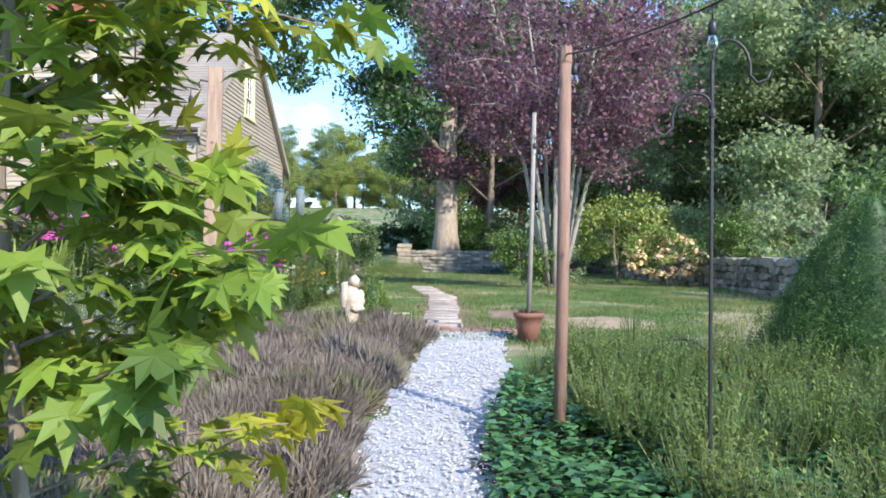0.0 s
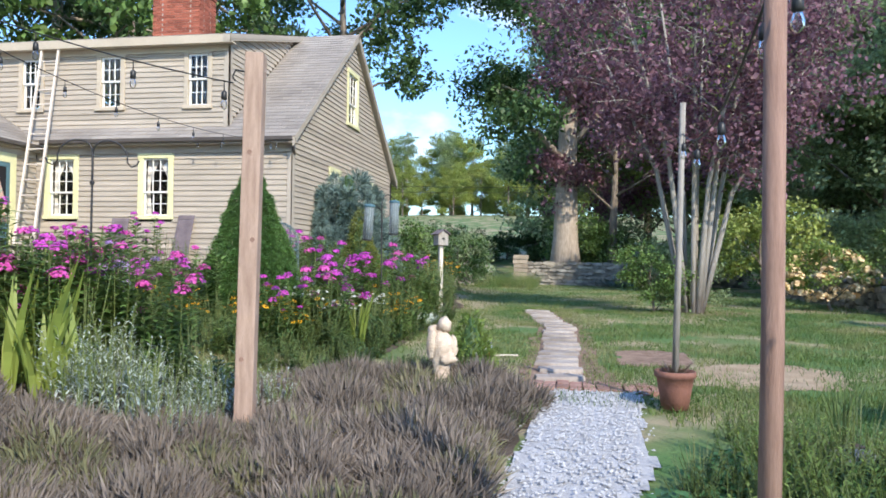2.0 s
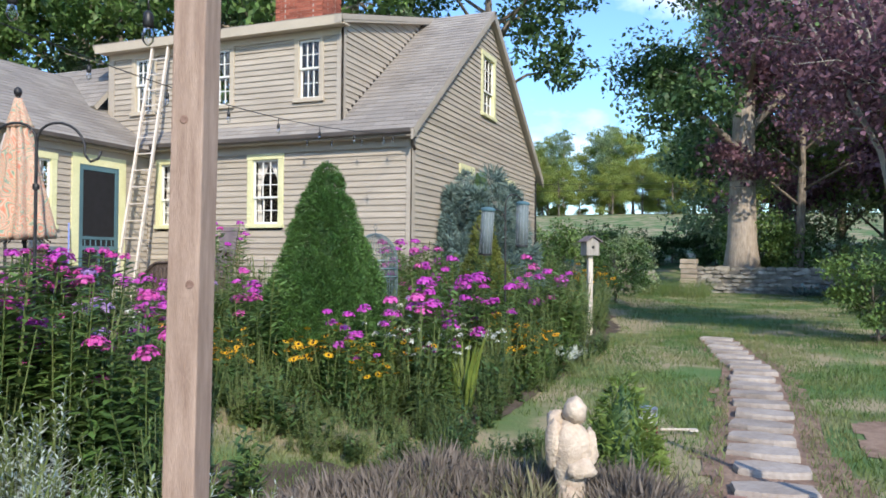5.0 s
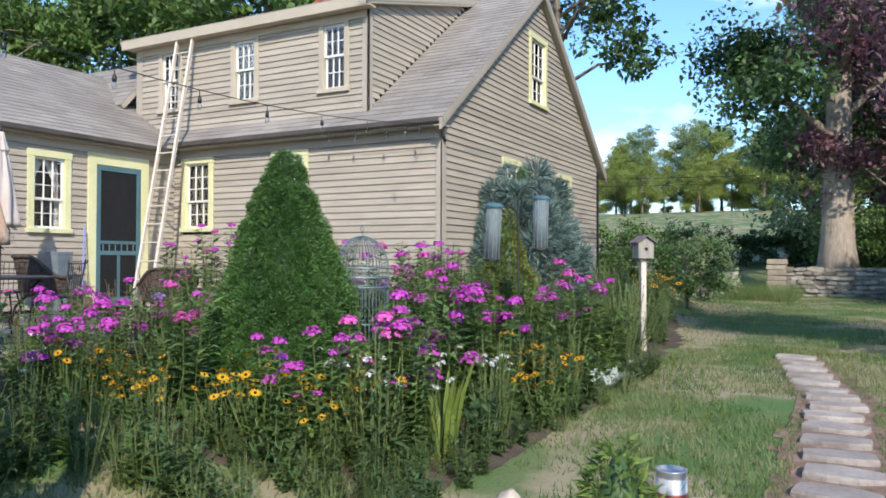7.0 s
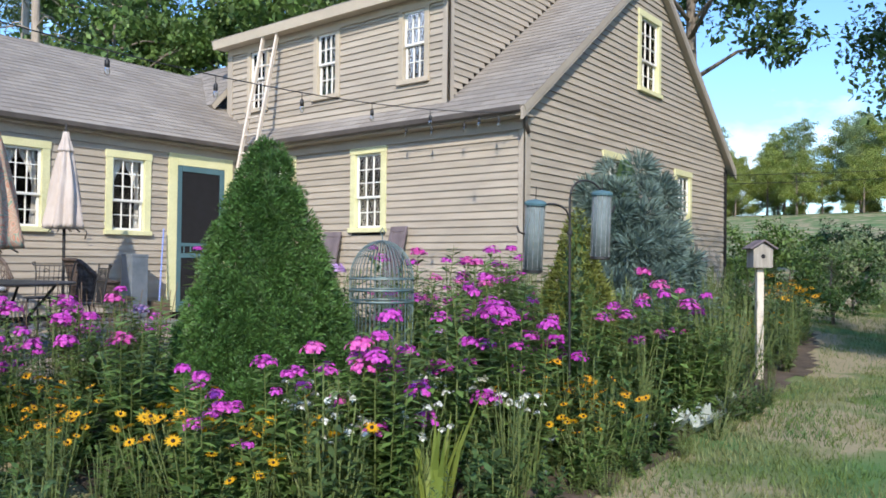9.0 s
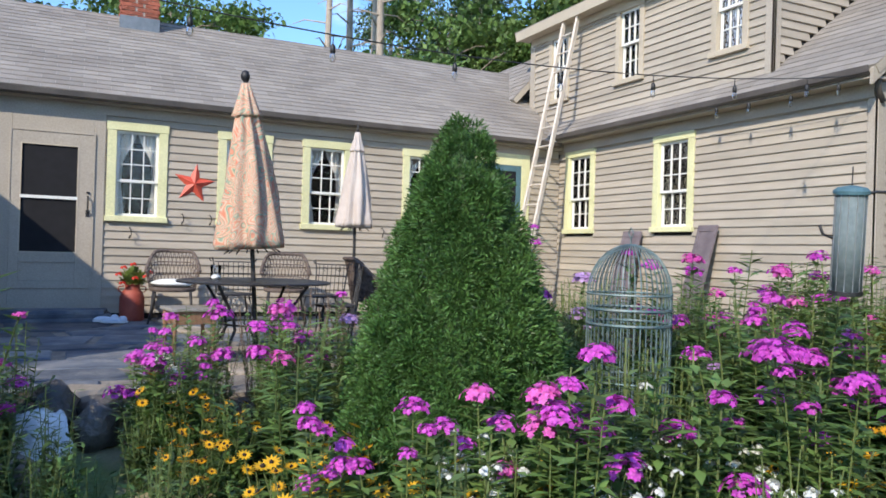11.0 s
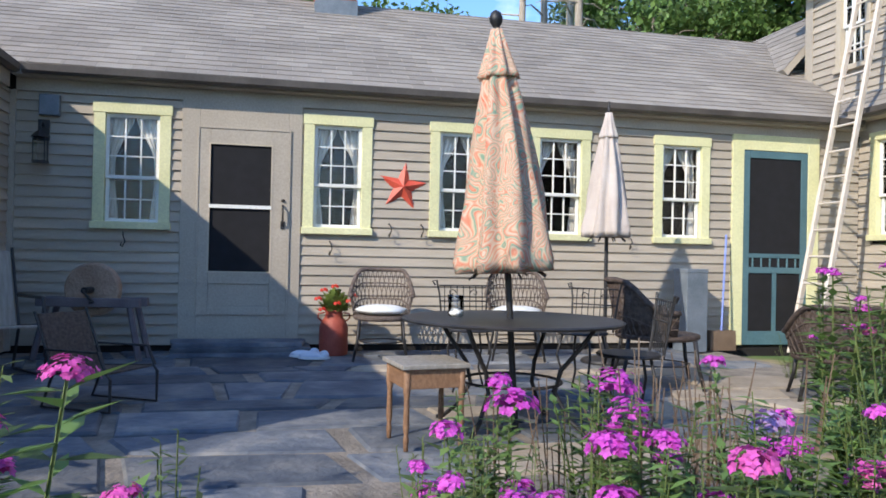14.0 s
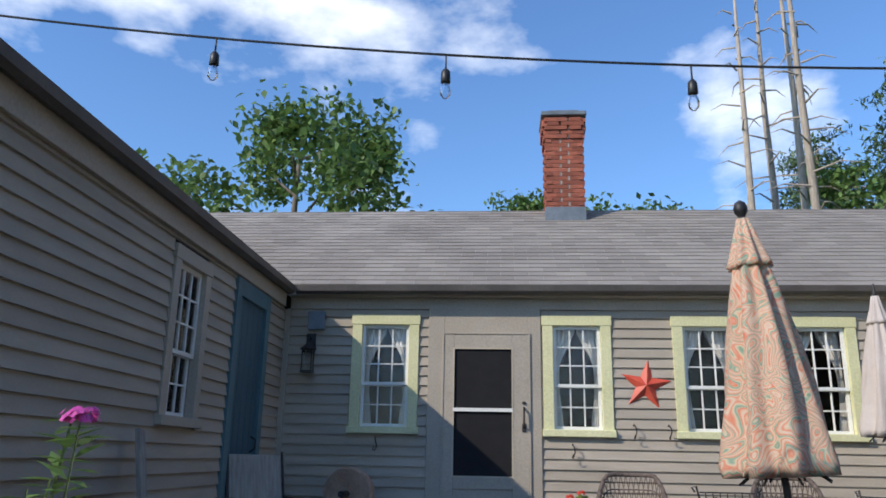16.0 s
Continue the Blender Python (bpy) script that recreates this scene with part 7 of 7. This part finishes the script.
part("leaves", me, None, maple)

# ---- patio furniture ----
FLOOR = 0.995
table = thing("patio_table", "round black metal patio table under the umbrella", "table", pose(-6.95, 9.05, FLOOR))
part("tabletop", Shape().lathe([(0.58, 0.615), (0.63, 0.618), (0.635, 0.63), (0.62, 0.637), (0.1, 0.634), (0.03, 0.634)], 48), IRON, table, smooth=False)
for k in range(4):
    a = math.pi / 4 + k * math.pi / 2
    pts = [(r * math.cos(a), r * math.sin(a), z) for r, z in ((0.50, 0.61), (0.42, 0.5), (0.30, 0.36), (0.27, 0.24), (0.36, 0.1), (0.46, 0.02), (0.50, 0.012))]
    part("leg", Shape().tube(pts, 0.013, 7), IRON, table, smooth=True)
part("ring", Shape().tube([(0.285 * math.cos(t), 0.285 * math.sin(t), 0.28) for t in np.linspace(0, 2 * math.pi, 33)], 0.009, 6, False), IRON, table)


def parasol(label, x, y, foot, low, top, r, mat, ball, ruffle, lean=0.0):
    """A closed umbrella: pole, folded canopy with pleats, vent cap and finial."""
    ob = thing("patio_umbrella", label, "umbrella", pose(x, y, foot, lean, 0, 0))
    part("pole", Shape().tube([(0, 0, 0), (0, 0, top - foot - 0.04)], 0.019, 10), IRON, ob)
    h0, h1 = low - foot, top - foot - 0.06
    span = h1 - h0
    pleat = lambda a, i: 1 + 0.17 * math.cos(8 * a + 0.9 * math.sin(i * 0.8)) + 0.09 * math.sin(3 * a + i * 0.5) + 0.05 * math.cos(13 * a + i)
    prof = [(r * 0.80, h0 + 0.05), (r * 1.0, h0 + 0.02), (r * 1.02, h0 + 0.08), (r * 0.93, h0 + 0.16 * span), (r * 0.80, h0 + 0.34 * span), (r * 0.65, h0 + 0.52 * span), (r * 0.48, h0 + 0.70 * span), (r * 0.34, h0 + 0.82 * span), (r * 0.22, h0 + 0.93 * span), (0.028, h0 + span)]
    part("canopy", Shape().lathe(prof, 64, (0, 0, 0), pleat), mat, ob, smooth=True)
    part("vent_cap", Shape().lathe([(r * 0.47, h0 + 0.80 * span), (r * 0.43, h0 + 0.82 * span), (r * 0.25, h0 + 0.92 * span), (0.03, h0 + 1.0 * span)], 48, (0, 0, 0), lambda a, i: 1 + ruffle * math.cos(8 * a)), mat, ob, smooth=True)
    part("finial", Shape().lathe([(0.012, h1), (0.02, h1 + 0.015), (ball, h1 + 0.04), (ball * 1.08, h1 + 0.065), (ball * 0.8, h1 + 0.095), (0.008, h1 + 0.11)], 16), IRON, ob, "dark ball finial", smooth=True)
    for k in range(8):
        a = k * math.pi / 4
        part("rib_tip", Shape().tube([(r * 0.7 * math.cos(a), r * 0.7 * math.sin(a), h0 + 0.03), (r * 0.95 * math.cos(a), r * 0.95 * math.sin(a), h0 - 0.015)], 0.006, 5), IRON, ob)
    return ob


parasol("closed umbrella with coral and green swirled print", -6.95, 9.08, FLOOR, 1.88, 3.345, 0.245, PRINT, 0.036, 0.14, 4.0)
parasol("closed plain pale canvas umbrella by the wall", -9.5, 10.8, FLOOR, 2.17, 3.44, 0.20, LINEN, 0.012, 0.1)
solid("umbrella_base", Shape().lathe([(0.22, 0), (0.23, 0.02), (0.2, 0.05), (0.05, 0.07), (0.03, 0.2)], 24), IRON, "round black iron umbrella base", "umbrella base", pose(-9.5, 10.8, FLOOR), smooth=True)
jar = thing("glass_jar", "clear glass jar with white napkin on the table", "jar", pose(-7.1, 8.75, FLOOR + 0.637))
part("glass", Shape().lathe([(0.04, 0), (0.045, 0.01), (0.042, 0.07), (0.05, 0.12), (0.047, 0.12), (0.038, 0.07), (0.03, 0.015)], 18), BULB, jar, smooth=True)
part("napkin", Shape().blob((0.02, 0, 0.02), (0.05, 0.035, 0.025), 2, 6, 10, 0.5), CUSHION, jar, smooth=True)

st = thing("side_table", "small brown wooden side table with turned legs", "table", pose(-6.72, 8.5, FLOOR, 0, 0, 8) @ Matrix.Diagonal((0.8, 0.8, 1.0, 1)))
part("tabletop", Shape().box(-0.23, 0.23, -0.23, 0.23, 0.41, 0.435), GREYWOOD, st, "weathered grey-brown top", bevel=0.006)
part("apron", Shape().box(-0.20, 0.20, -0.20, -0.18, 0.31, 0.41).box(-0.20, 0.20, 0.18, 0.20, 0.31, 0.41).box(-0.20, -0.18, -0.18, 0.18, 0.31, 0.41).box(0.18, 0.20, -0.18, 0.18, 0.31, 0.41), OAK, st, bevel=0.003)
for sx in (-1, 1):
    for sy in (-1, 1):
        part("leg", Shape().lathe([(0.015, 0), (0.018, 0.06), (0.014, 0.08), (0.021, 0.12), (0.017, 0.26), (0.024, 0.30), (0.024, 0.41)], 10, (sx * 0.185, sy * 0.185, 0)), OAK, st, smooth=True)


def wicker_chair(label, m, cushion=True, mat=WICKER):
    """A barrel-backed wicker armchair on bowed legs; it faces local +x."""
    ob = thing("wicker_chair", label, "chair", m, "wicker chairs")
    part("seat", Shape().lathe([(0.25, 0.37), (0.265, 0.385), (0.265, 0.41), (0.24, 0.42)], 24), mat, ob, smooth=True)
    back = Shape()
    rail, foot = [], []
    for t in np.linspace(-1, 1, 25):
        a = math.pi + t * 1.9
        hgt = 0.84 - 0.24 * smooth_step(0.35, 0.85, abs(t))
        rail.append((0.29 * math.cos(a) - 0.03 * (1 - abs(t)), 0.30 * math.sin(a), hgt))
        foot.append((0.26 * math.cos(a), 0.26 * math.sin(a), 0.40))
    part("back_rail", Shape().tube(rail, 0.021, 8), mat, ob, smooth=True)
    for i in range(24):
        for sgn in (2, -2):
            j = i + sgn
            if 0 <= j < 25:
                back.tube([foot[i], Vector(foot[i]).lerp(Vector(rail[j]), 0.5) * 1.0, rail[j]], 0.006, 4, False)
    for lev in (0.35, 0.7):
        back.tube([Vector(f).lerp(Vector(r), lev) for f, r in zip(foot, rail)], 0.007, 4, False)
    part("woven_back", back, mat, ob)["kind"] = "stuff"
    if not cushion:
        s = Shape().add([*foot, *[Vector(r) * 0.985 for r in rail]], [(i, i + 1, 26 + i, 25 + i) for i in range(24)])
        shell_ob = part("woven_shell", s, mat, ob, "tightly woven brown wicker", smooth=True)
        shell_ob.modifiers.new("weave", "SOLIDIFY").thickness = 0.012
    for sx, sy in ((1, 1), (1, -1), (-1, 1), (-1, -1)):
        part("leg", Shape().tube([(0.2 * sx, 0.2 * sy, 0.38), (0.215 * sx, 0.215 * sy, 0.2), (0.25 * sx, 0.25 * sy, 0.0)], [0.015, 0.013, 0.012], 7), IRON, ob, smooth=True)
    part("stretcher", Shape().tube([(0.2 * math.cos(t), 0.2 * math.sin(t), 0.17) for t in np.linspace(0, 2 * math.pi, 25)], 0.007, 5, False), IRON, ob)
    if cushion:
        c = solid("seat_cushion", Shape().blob((0, 0, 0), (0.24, 0.24, 0.05), 4, 10, 20, 0.12), CUSHION, "white seat cushion with soft edges", "cushion", m @ pose(0.01, 0, 0.465), smooth=True)
        c["group"] = "seat cushions"
    return ob


wicker_chair("dark woven wicker armchair with round back by the wall", pose(-9.95, 8.72, FLOOR, 0, 0, -8))
wicker_chair("dark woven wicker armchair with round back behind the table", pose(-9.9, 10.05, FLOOR, 0, 0, -12))
wicker_chair("large dark brown wicker chair beside the umbrellas", pose(-8.35, 10.72, FLOOR, 0, 0, 70) @ Matrix.Diagonal((1.25, 1.2, 0.98, 1)), False, DARKWICKER)
wicker_chair("large dark brown wicker chair near the screen door", pose(-7.6, 11.75, 0.96, 0, 0, 150) @ Matrix.Diagonal((1.15, 1.15, 0.85, 1)), False, DARKWICKER)


def iron_chair(label, m):
    ob = thing("iron_chair", label, "chair", m, "iron chairs")
    part("seat", Shape().lathe([(0.18, 0.43), (0.19, 0.44), (0.18, 0.45)], 20), IRON, ob)
    for k in range(4):
        a = math.pi / 4 + k * math.pi / 2
        part("leg", Shape().tube([(0.15 * math.cos(a), 0.15 * math.sin(a), 0.43), (0.19 * math.cos(a), 0.19 * math.sin(a), 0.28), (0.15 * math.cos(a), 0.15 * math.sin(a), 0.14), (0.22 * math.cos(a), 0.22 * math.sin(a), 0.0)], 0.009, 6), IRON, ob, smooth=True)
    part("backrest", Shape().tube([(-0.16, -0.17, 0.44), (-0.2, -0.19, 0.7), (-0.21, -0.21, 0.80), (-0.22, -0.24, 0.79), (-0.21, -0.22, 0.76)], 0.008, 6).tube([(-0.16, 0.17, 0.44), (-0.2, 0.19, 0.7), (-0.21, 0.21, 0.80), (-0.22, 0.24, 0.79), (-0.21, 0.22, 0.76)], 0.008, 6).tube([(-0.2, -0.19, 0.76), (-0.2, 0.19, 0.76)], 0.006, 5).tube([(-0.19, -0.19, 0.64), (-0.19, 0.19, 0.64)], 0.006, 5), IRON, ob)
    for k in range(7):
        y = -0.15 + 0.05 * k
        part("back_bar", Shape().tube([(-0.17, y, 0.46), (-0.2, y, 0.76)], 0.004, 5), IRON, ob)
    for sgn in (-1, 1):
        part("scroll", Shape().tube([(-0.2, sgn * (0.09 - 0.035 * (1 - u / 12) * math.cos(u * 0.6)), 0.70 + 0.035 * (1 - u / 12) * math.sin(u * 0.6)) for u in range(12)], 0.004, 5), IRON, ob)
    return ob


iron_chair("black wrought iron chair with scrolled back at the table", pose(-8.3, 9.15, FLOOR, 0, 0, 0))
iron_chair("black wrought iron chair with scrolled back at the table", pose(-8.05, 9.95, FLOOR, 0, 0, -50))
iron_chair("black wrought iron chair pulled up to the table", pose(-6.9, 9.75, 0.985, 0, 0, -105))

milk = thing("milk_can", "old rust-red metal milk can used as planter", "milk can", pose(-10.28, 8.3, FLOOR))
part("body", Shape().lathe([(0.135, 0), (0.14, 0.01), (0.14, 0.27), (0.115, 0.34), (0.085, 0.37), (0.083, 0.42), (0.10, 0.44), (0.09, 0.44), (0.075, 0.41)], 26), RUSTRED, milk, smooth=True)
for sgn in (-1, 1):
    part("handle", Shape().tube([(0, sgn * 0.12, 0.33), (0, sgn * 0.155, 0.36), (0, sgn * 0.15, 0.40), (0, sgn * 0.09, 0.41)], 0.008, 6), RUSTRED, milk, smooth=True)
p = Plant(111)
n = 330
d = rand_dirs(p.g, n)
d[:, 2] = np.abs(d[:, 2])
p.leaves(d * (0.12, 0.14, 0.20) * p.g.uniform(0.5, 1.0, (n, 1)), d + (0, 0, 0.4), np.tile((0, 0, 1.0), (n, 1)) + d, p.g.uniform(0.04, 0.075, n), 0.055)
ger = thing("geranium", "bushy geranium with red flower balls in the milk can", "flower", pose(-10.28, 8.3, FLOOR + 0.42))
part("foliage", array_mesh("foliage", np.concatenate(p.leaf), 4, LEAF_SPIKE), None, ger)
red = head_mesh(PETAL_R, 15, 0.035, 20, 0.018)
for x, y, z in ((0.08, -0.16, 0.12), (0.12, -0.12, 0.02), (0.05, 0.0, 0.24), (0.1, 0.14, 0.1), (0.05, 0.18, 0.15), (0.14, 0.02, 0.08), (-0.02, -0.1, 0.2)):
    part("flower_head", red, None, ger, at=pose(x, y, z))
for k, (x, y, rz) in enumerate(((-10.12, 8.02, 8), (-9.96, 8.1, -6))):
    sh = thing("shoe", "pale blue and white canvas slip-on shoe", "shoe", pose(x, y, FLOOR + 0.002, 0, 0, rz), "pair of shoes")
    part("sole", Shape().lathe([(1, 0), (1.03, 0.012), (1, 0.022)], 20), SOLE, sh, at=Matrix.Diagonal((0.05, 0.145, 1, 1)))
    part("upper", Shape().blob((0, -0.03, 0.03), (0.046, 0.108, 0.036), k, 8, 14, 0.12).blob((0, 0.09, 0.035), (0.042, 0.05, 0.046), k + 4, 7, 12, 0.12), SHOE, sh, smooth=True)

# five-pointed barn star
pts = []
for k in range(10):
    a, r = math.pi / 2 + k * math.pi / 5, 0.265 if k % 2 == 0 else 0.105
    pts.append((0.0, r * math.cos(a), r * math.sin(a)))
solid("barn_star", Shape().add([(0.06, 0, 0), *pts], [(0, k + 1, (k + 1) % 10 + 1) for k in range(10)] + [tuple(range(10, 0, -1))]), REDPAINT, "red metal five-pointed barn star on the wall", "wall star", pose(-10.675, 9.02, 2.70, -7, 0, 0))
for k, (y, z) in enumerate(((8.88, 2.22), (9.22, 2.22), (8.27, 2.02), (6.28, 2.06), (11.6, 2.15))):
    solid("wall_hook", Shape().tube([(0, 0, 0.08), (0.04, 0, 0.09), (0.08, 0.01, 0.06), (0.07, 0.02, 0.02), (0.03, 0.02, 0.0), (0.05, 0.0, -0.05), (0.09, -0.01, -0.04), (0.10, 0, -0.01)], 0.006, 6), IRON, "black iron scroll hook on the clapboards", "hook", pose(-10.675, y, z), smooth=True, group="wall hooks")
lan = thing("wall_lantern", "black metal wall lantern in the shaded corner", "lantern", pose(-10.675, 5.55, 2.72))
part("bracket", Shape().box(0, 0.02, -0.05, 0.05, 0.28, 0.48).tube([(0.02, 0, 0.42), (0.08, 0, 0.45), (0.11, 0, 0.40), (0.11, 0, 0.36)], 0.008, 6), IRON, lan)
part("cage", Shape().box(0.055, 0.062, -0.055, -0.045, 0.08, 0.3).box(0.055, 0.062, 0.045, 0.055, 0.08, 0.3).box(0.158, 0.165, -0.055, -0.045, 0.08, 0.3).box(0.158, 0.165, 0.045, 0.055, 0.08, 0.3).box(0.05, 0.17, -0.06, 0.06, 0.06, 0.08), IRON, lan)
part("cap", Shape().lathe([(0.09, 0.30), (0.08, 0.315), (0.03, 0.36), (0.01, 0.38)], 4, (0.11, 0, 0)), IRON, lan)
part("glass", Shape().box(0.062, 0.158, -0.045, 0.045, 0.08, 0.3), BULB, lan, "clear lantern glass")
meter = solid("meter_box", Shape().box(0, 0.06, -0.09, 0.09, 0, 0.2), BLUEGREY, "small dark grey box on the shaded wall", "meter box", pose(-10.68, 5.6, 3.24), bevel=0.008)

# grindstone on its frame
gs = thing("grindstone", "old round grindstone on a dark wooden frame", "grindstone", pose(-10.12, 6.14, FLOOR, 0, 0, -10))
part("wheel", Shape().lathe([(0.03, -0.05), (0.225, -0.05), (0.24, -0.04), (0.243, 0.0), (0.24, 0.04), (0.225, 0.05), (0.03, 0.05)], 40), SANDSTONE, gs, "tan sandstone wheel", smooth=False, at=pose(0, 0, 0.62, 0, 90, 0))
part("axle", Shape().tube([(-0.22, 0, 0.62), (0.2, 0, 0.62)], 0.03, 10), IRON, gs)
for sx in (-0.1, 0.1):
    part("beam", Shape().box(sx - 0.03, sx + 0.03, -0.45, 0.45, 0.47, 0.55), PURPLEGREY, gs, bevel=0.006)
    for sy in (-1, 1):
        part("leg", Shape().tube([(sx, sy * 0.36, 0.48), (sx * 1.3, sy * 0.46, 0.0)], 0.028, 6), PURPLEGREY, gs)
part("crank", Shape().tube([(0.2, 0, 0.62), (0.24, 0, 0.62), (0.24, 0.1, 0.52), (0.32, 0.1, 0.52)], 0.01, 6), IRON, gs)


def sling_chair(label, m, cloth=GREYWOOD):
    ob = thing("sling_chair", label, "chair", m, "sling chairs")
    part("backrest", Shape().box(-0.02, 0.0, -0.23, 0.23, 0.0, 0.62), cloth, ob, "stretched sling fabric", bevel=0.006, at=pose(-0.2, 0, 0.36, 0, -16, 0))
    part("seat", Shape().box(-0.24, 0.24, -0.23, 0.23, 0.0, 0.02), cloth, ob, "stretched sling fabric", bevel=0.006, at=pose(0.03, 0, 0.36, 0, -5, 0))
    for sy in (-1, 1):
        part("frame_side", Shape().tube([(-0.38, sy * 0.25, 0.98), (-0.2, sy * 0.25, 0.36), (0.26, sy * 0.25, 0.40), (0.30, sy * 0.25, 0.34), (0.30, sy * 0.25, 0.012), (-0.30, sy * 0.25, 0.012), (-0.2, sy * 0.25, 0.36)], 0.012, 7), IRON, ob)
        part("armrest", Shape().tube([(-0.27, sy * 0.26, 0.6), (0.2, sy * 0.26, 0.6), (0.27, sy * 0.26, 0.4)], 0.014, 7), IRON, ob)
    return ob


sling_chair("taupe sling patio chair beside the blue door", pose(-9.15, 5.66, FLOOR, 0, 0, 38))
sling_chair("low dark sling chair on the shaded patio", pose(-7.95, 6.66, FLOOR, 0, 0, 60) @ Matrix.Diagonal((0.85, 0.85, 0.6, 1)), DARKWICKER)
wb = thing("wheelbarrow", "dark metal wheelbarrow with grey wooden handles", "wheelbarrow", pose(-6.75, 5.85, FLOOR, 0, 0, 12))
part("tray", Shape().add([(-0.35, -0.2, 0.28), (0.3, -0.2, 0.28), (0.3, 0.2, 0.28), (-0.35, 0.2, 0.28), (-0.5, -0.32, 0.56), (0.48, -0.32, 0.52), (0.48, 0.32, 0.52), (-0.5, 0.32, 0.56), (-0.47, -0.3, 0.56), (0.45, -0.3, 0.52), (0.45, 0.3, 0.52), (-0.47, 0.3, 0.56), (-0.33, -0.18, 0.3), (0.28, -0.18, 0.3), (0.28, 0.18, 0.3), (-0.33, 0.18, 0.3)],
                         [(3, 2, 1, 0), (0, 1, 5, 4), (1, 2, 6, 5), (2, 3, 7, 6), (3, 0, 4, 7), (4, 5, 9, 8), (5, 6, 10, 9), (6, 7, 11, 10), (7, 4, 8, 11), (8, 9, 13, 12), (9, 10, 14, 13), (10, 11, 15, 14), (11, 8, 12, 15), (12, 13, 14, 15)]), BLACKPLASTIC, wb, "dark metal tray")
for sy in (-1, 1):
    part("handle", Shape().tube([(-0.62, sy * 0.1, 0.2), (0.3, sy * 0.24, 0.30), (0.85, sy * 0.28, 0.52)], 0.018, 7), GREYWOOD, wb, "grey wooden handle")
    part("leg", Shape().tube([(0.3, sy * 0.23, 0.3), (0.38, sy * 0.24, 0.012), (0.18, sy * 0.22, 0.28)], 0.012, 6), IRON, wb)
wheel = part("wheel", Shape().tube([(0.17 * math.cos(t), 0, 0.17 * math.sin(t)) for t in np.linspace(0, 2 * math.pi, 25)], 0.032, 8, False), BLACKPLASTIC, wb, "black rubber tyre", at=pose(-0.62, 0, 0.2))
part("rim", Shape().lathe([(0.13, -0.015), (0.13, 0.015)], 18), TIN, wheel, at=pose(0, 0, 0, 90, 0, 0))
solid("leaning_board", Shape().box(-0.045, 0.045, -0.015, 0.015, 0, 1.15), GREYWOOD, "grey weathered board leaning on the wall", "board", pose(-7.2, 5.62, FLOOR, 14, -12, 0), bevel=0.004)

solid("tall_bin", Shape().box(-0.13, 0.13, -0.13, 0.13, 0, 0.9).box(-0.135, 0.135, -0.135, 0.135, 0.86, 0.905), BLUEGREY, "tall narrow blue-grey box by the wall", "bin", pose(-10.35, 12.2, FLOOR, 0, 0, 4), bevel=0.008)
br = thing("broom", "blue-handled broom leaning beside the screen door", "broom", pose(-10.4, 12.62, FLOOR, 0, 0, 0))
part("handle", Shape().tube([(0, 0, 0.2), (-0.18, 0.16, 1.3)], 0.012, 7), material("blue_broom_paint", (0.16, 0.22, 0.55), (0.22, 0.3, 0.62), 6, 0.5), br, "blue painted handle")
part("bristles", Shape().prism([(-0.06, -0.16, 0), (0.04, -0.16, 0), (0.04, 0.16, 0), (-0.06, 0.16, 0)], (0.0, 0, 0.22)), DRYSTEM, br)
for x, rz, h in ((-8.72, 5, 1.36), (-7.42, -6, 1.42)):
    sp = thing("shutter", "mauve-grey wooden shutter leaning under the window", "shutter", pose(x, 14.2, 0.97, -15, 0, rz), "leaning shutters")
    part("stile", Shape().box(-0.17, -0.12, -0.016, 0.016, 0, h), PURPLEGREY, sp, bevel=0.003)
    part("stile", Shape().box(0.12, 0.17, -0.016, 0.016, 0, h), PURPLEGREY, sp, bevel=0.003)
    for z0, z1 in ((0, 0.1), (h * 0.55, h * 0.55 + 0.08), (h - 0.08, h)):
        part("rail", Shape().box(-0.12, 0.12, -0.015, 0.015, z0, z1), PURPLEGREY, sp)
    for z0, z1 in ((0.1, h * 0.55), (h * 0.55 + 0.08, h - 0.08)):
        part("panel", Shape().box(-0.12, 0.12, -0.006, 0.006, z0, z1), PURPLEGREY, sp)

ladder = thing("ladder", "long pale wooden extension ladder leaning on the dormer", "ladder")
lo, hi = Vector((-10.0, 13.35, 0.98)), Vector((-10.36, 14.55, 5.62))
side = Vector((0.2, 0, 0))
for sgn in (-1, 1):
    a, b = lo + side * sgn, hi + side * sgn * 0.92
    d = (b - a).normalized()
    m = Matrix.Translation(a) @ d.to_track_quat("Z", "Y").to_matrix().to_4x4()
    part("rail", Shape().box(-0.018, 0.018, -0.035, 0.035, 0, (b - a).length), LADDERWOOD, ladder, bevel=0.004, at=m)
for k in range(15):
    c = lo.lerp(hi, (k + 0.6) / 15.4)
    part("rung", Shape().tube([c - side, c + side], 0.014, 8), LADDERWOOD, ladder)
for k, z in enumerate((3.45, 3.62)):
    solid("overhead_cable", Shape().tube([(-5.2 + 18 * t, 21.6 + 22 * t, z + 3.2 * t - 1.6 * t * (1 - t)) for t in np.linspace(0, 1, 20)], 0.008, 4), BLACKPLASTIC, "thin dark overhead cable from the house corner", "cable", group="overhead cables")
solid("downspout", Shape().tube([(-5.22, 14.5, 3.74), (-5.28, 14.6, 3.6), (-5.27, 14.66, 3.5)], 0.03, 8), GUTTER, "short dark gutter outlet at the house corner", "downspout", smooth=True)
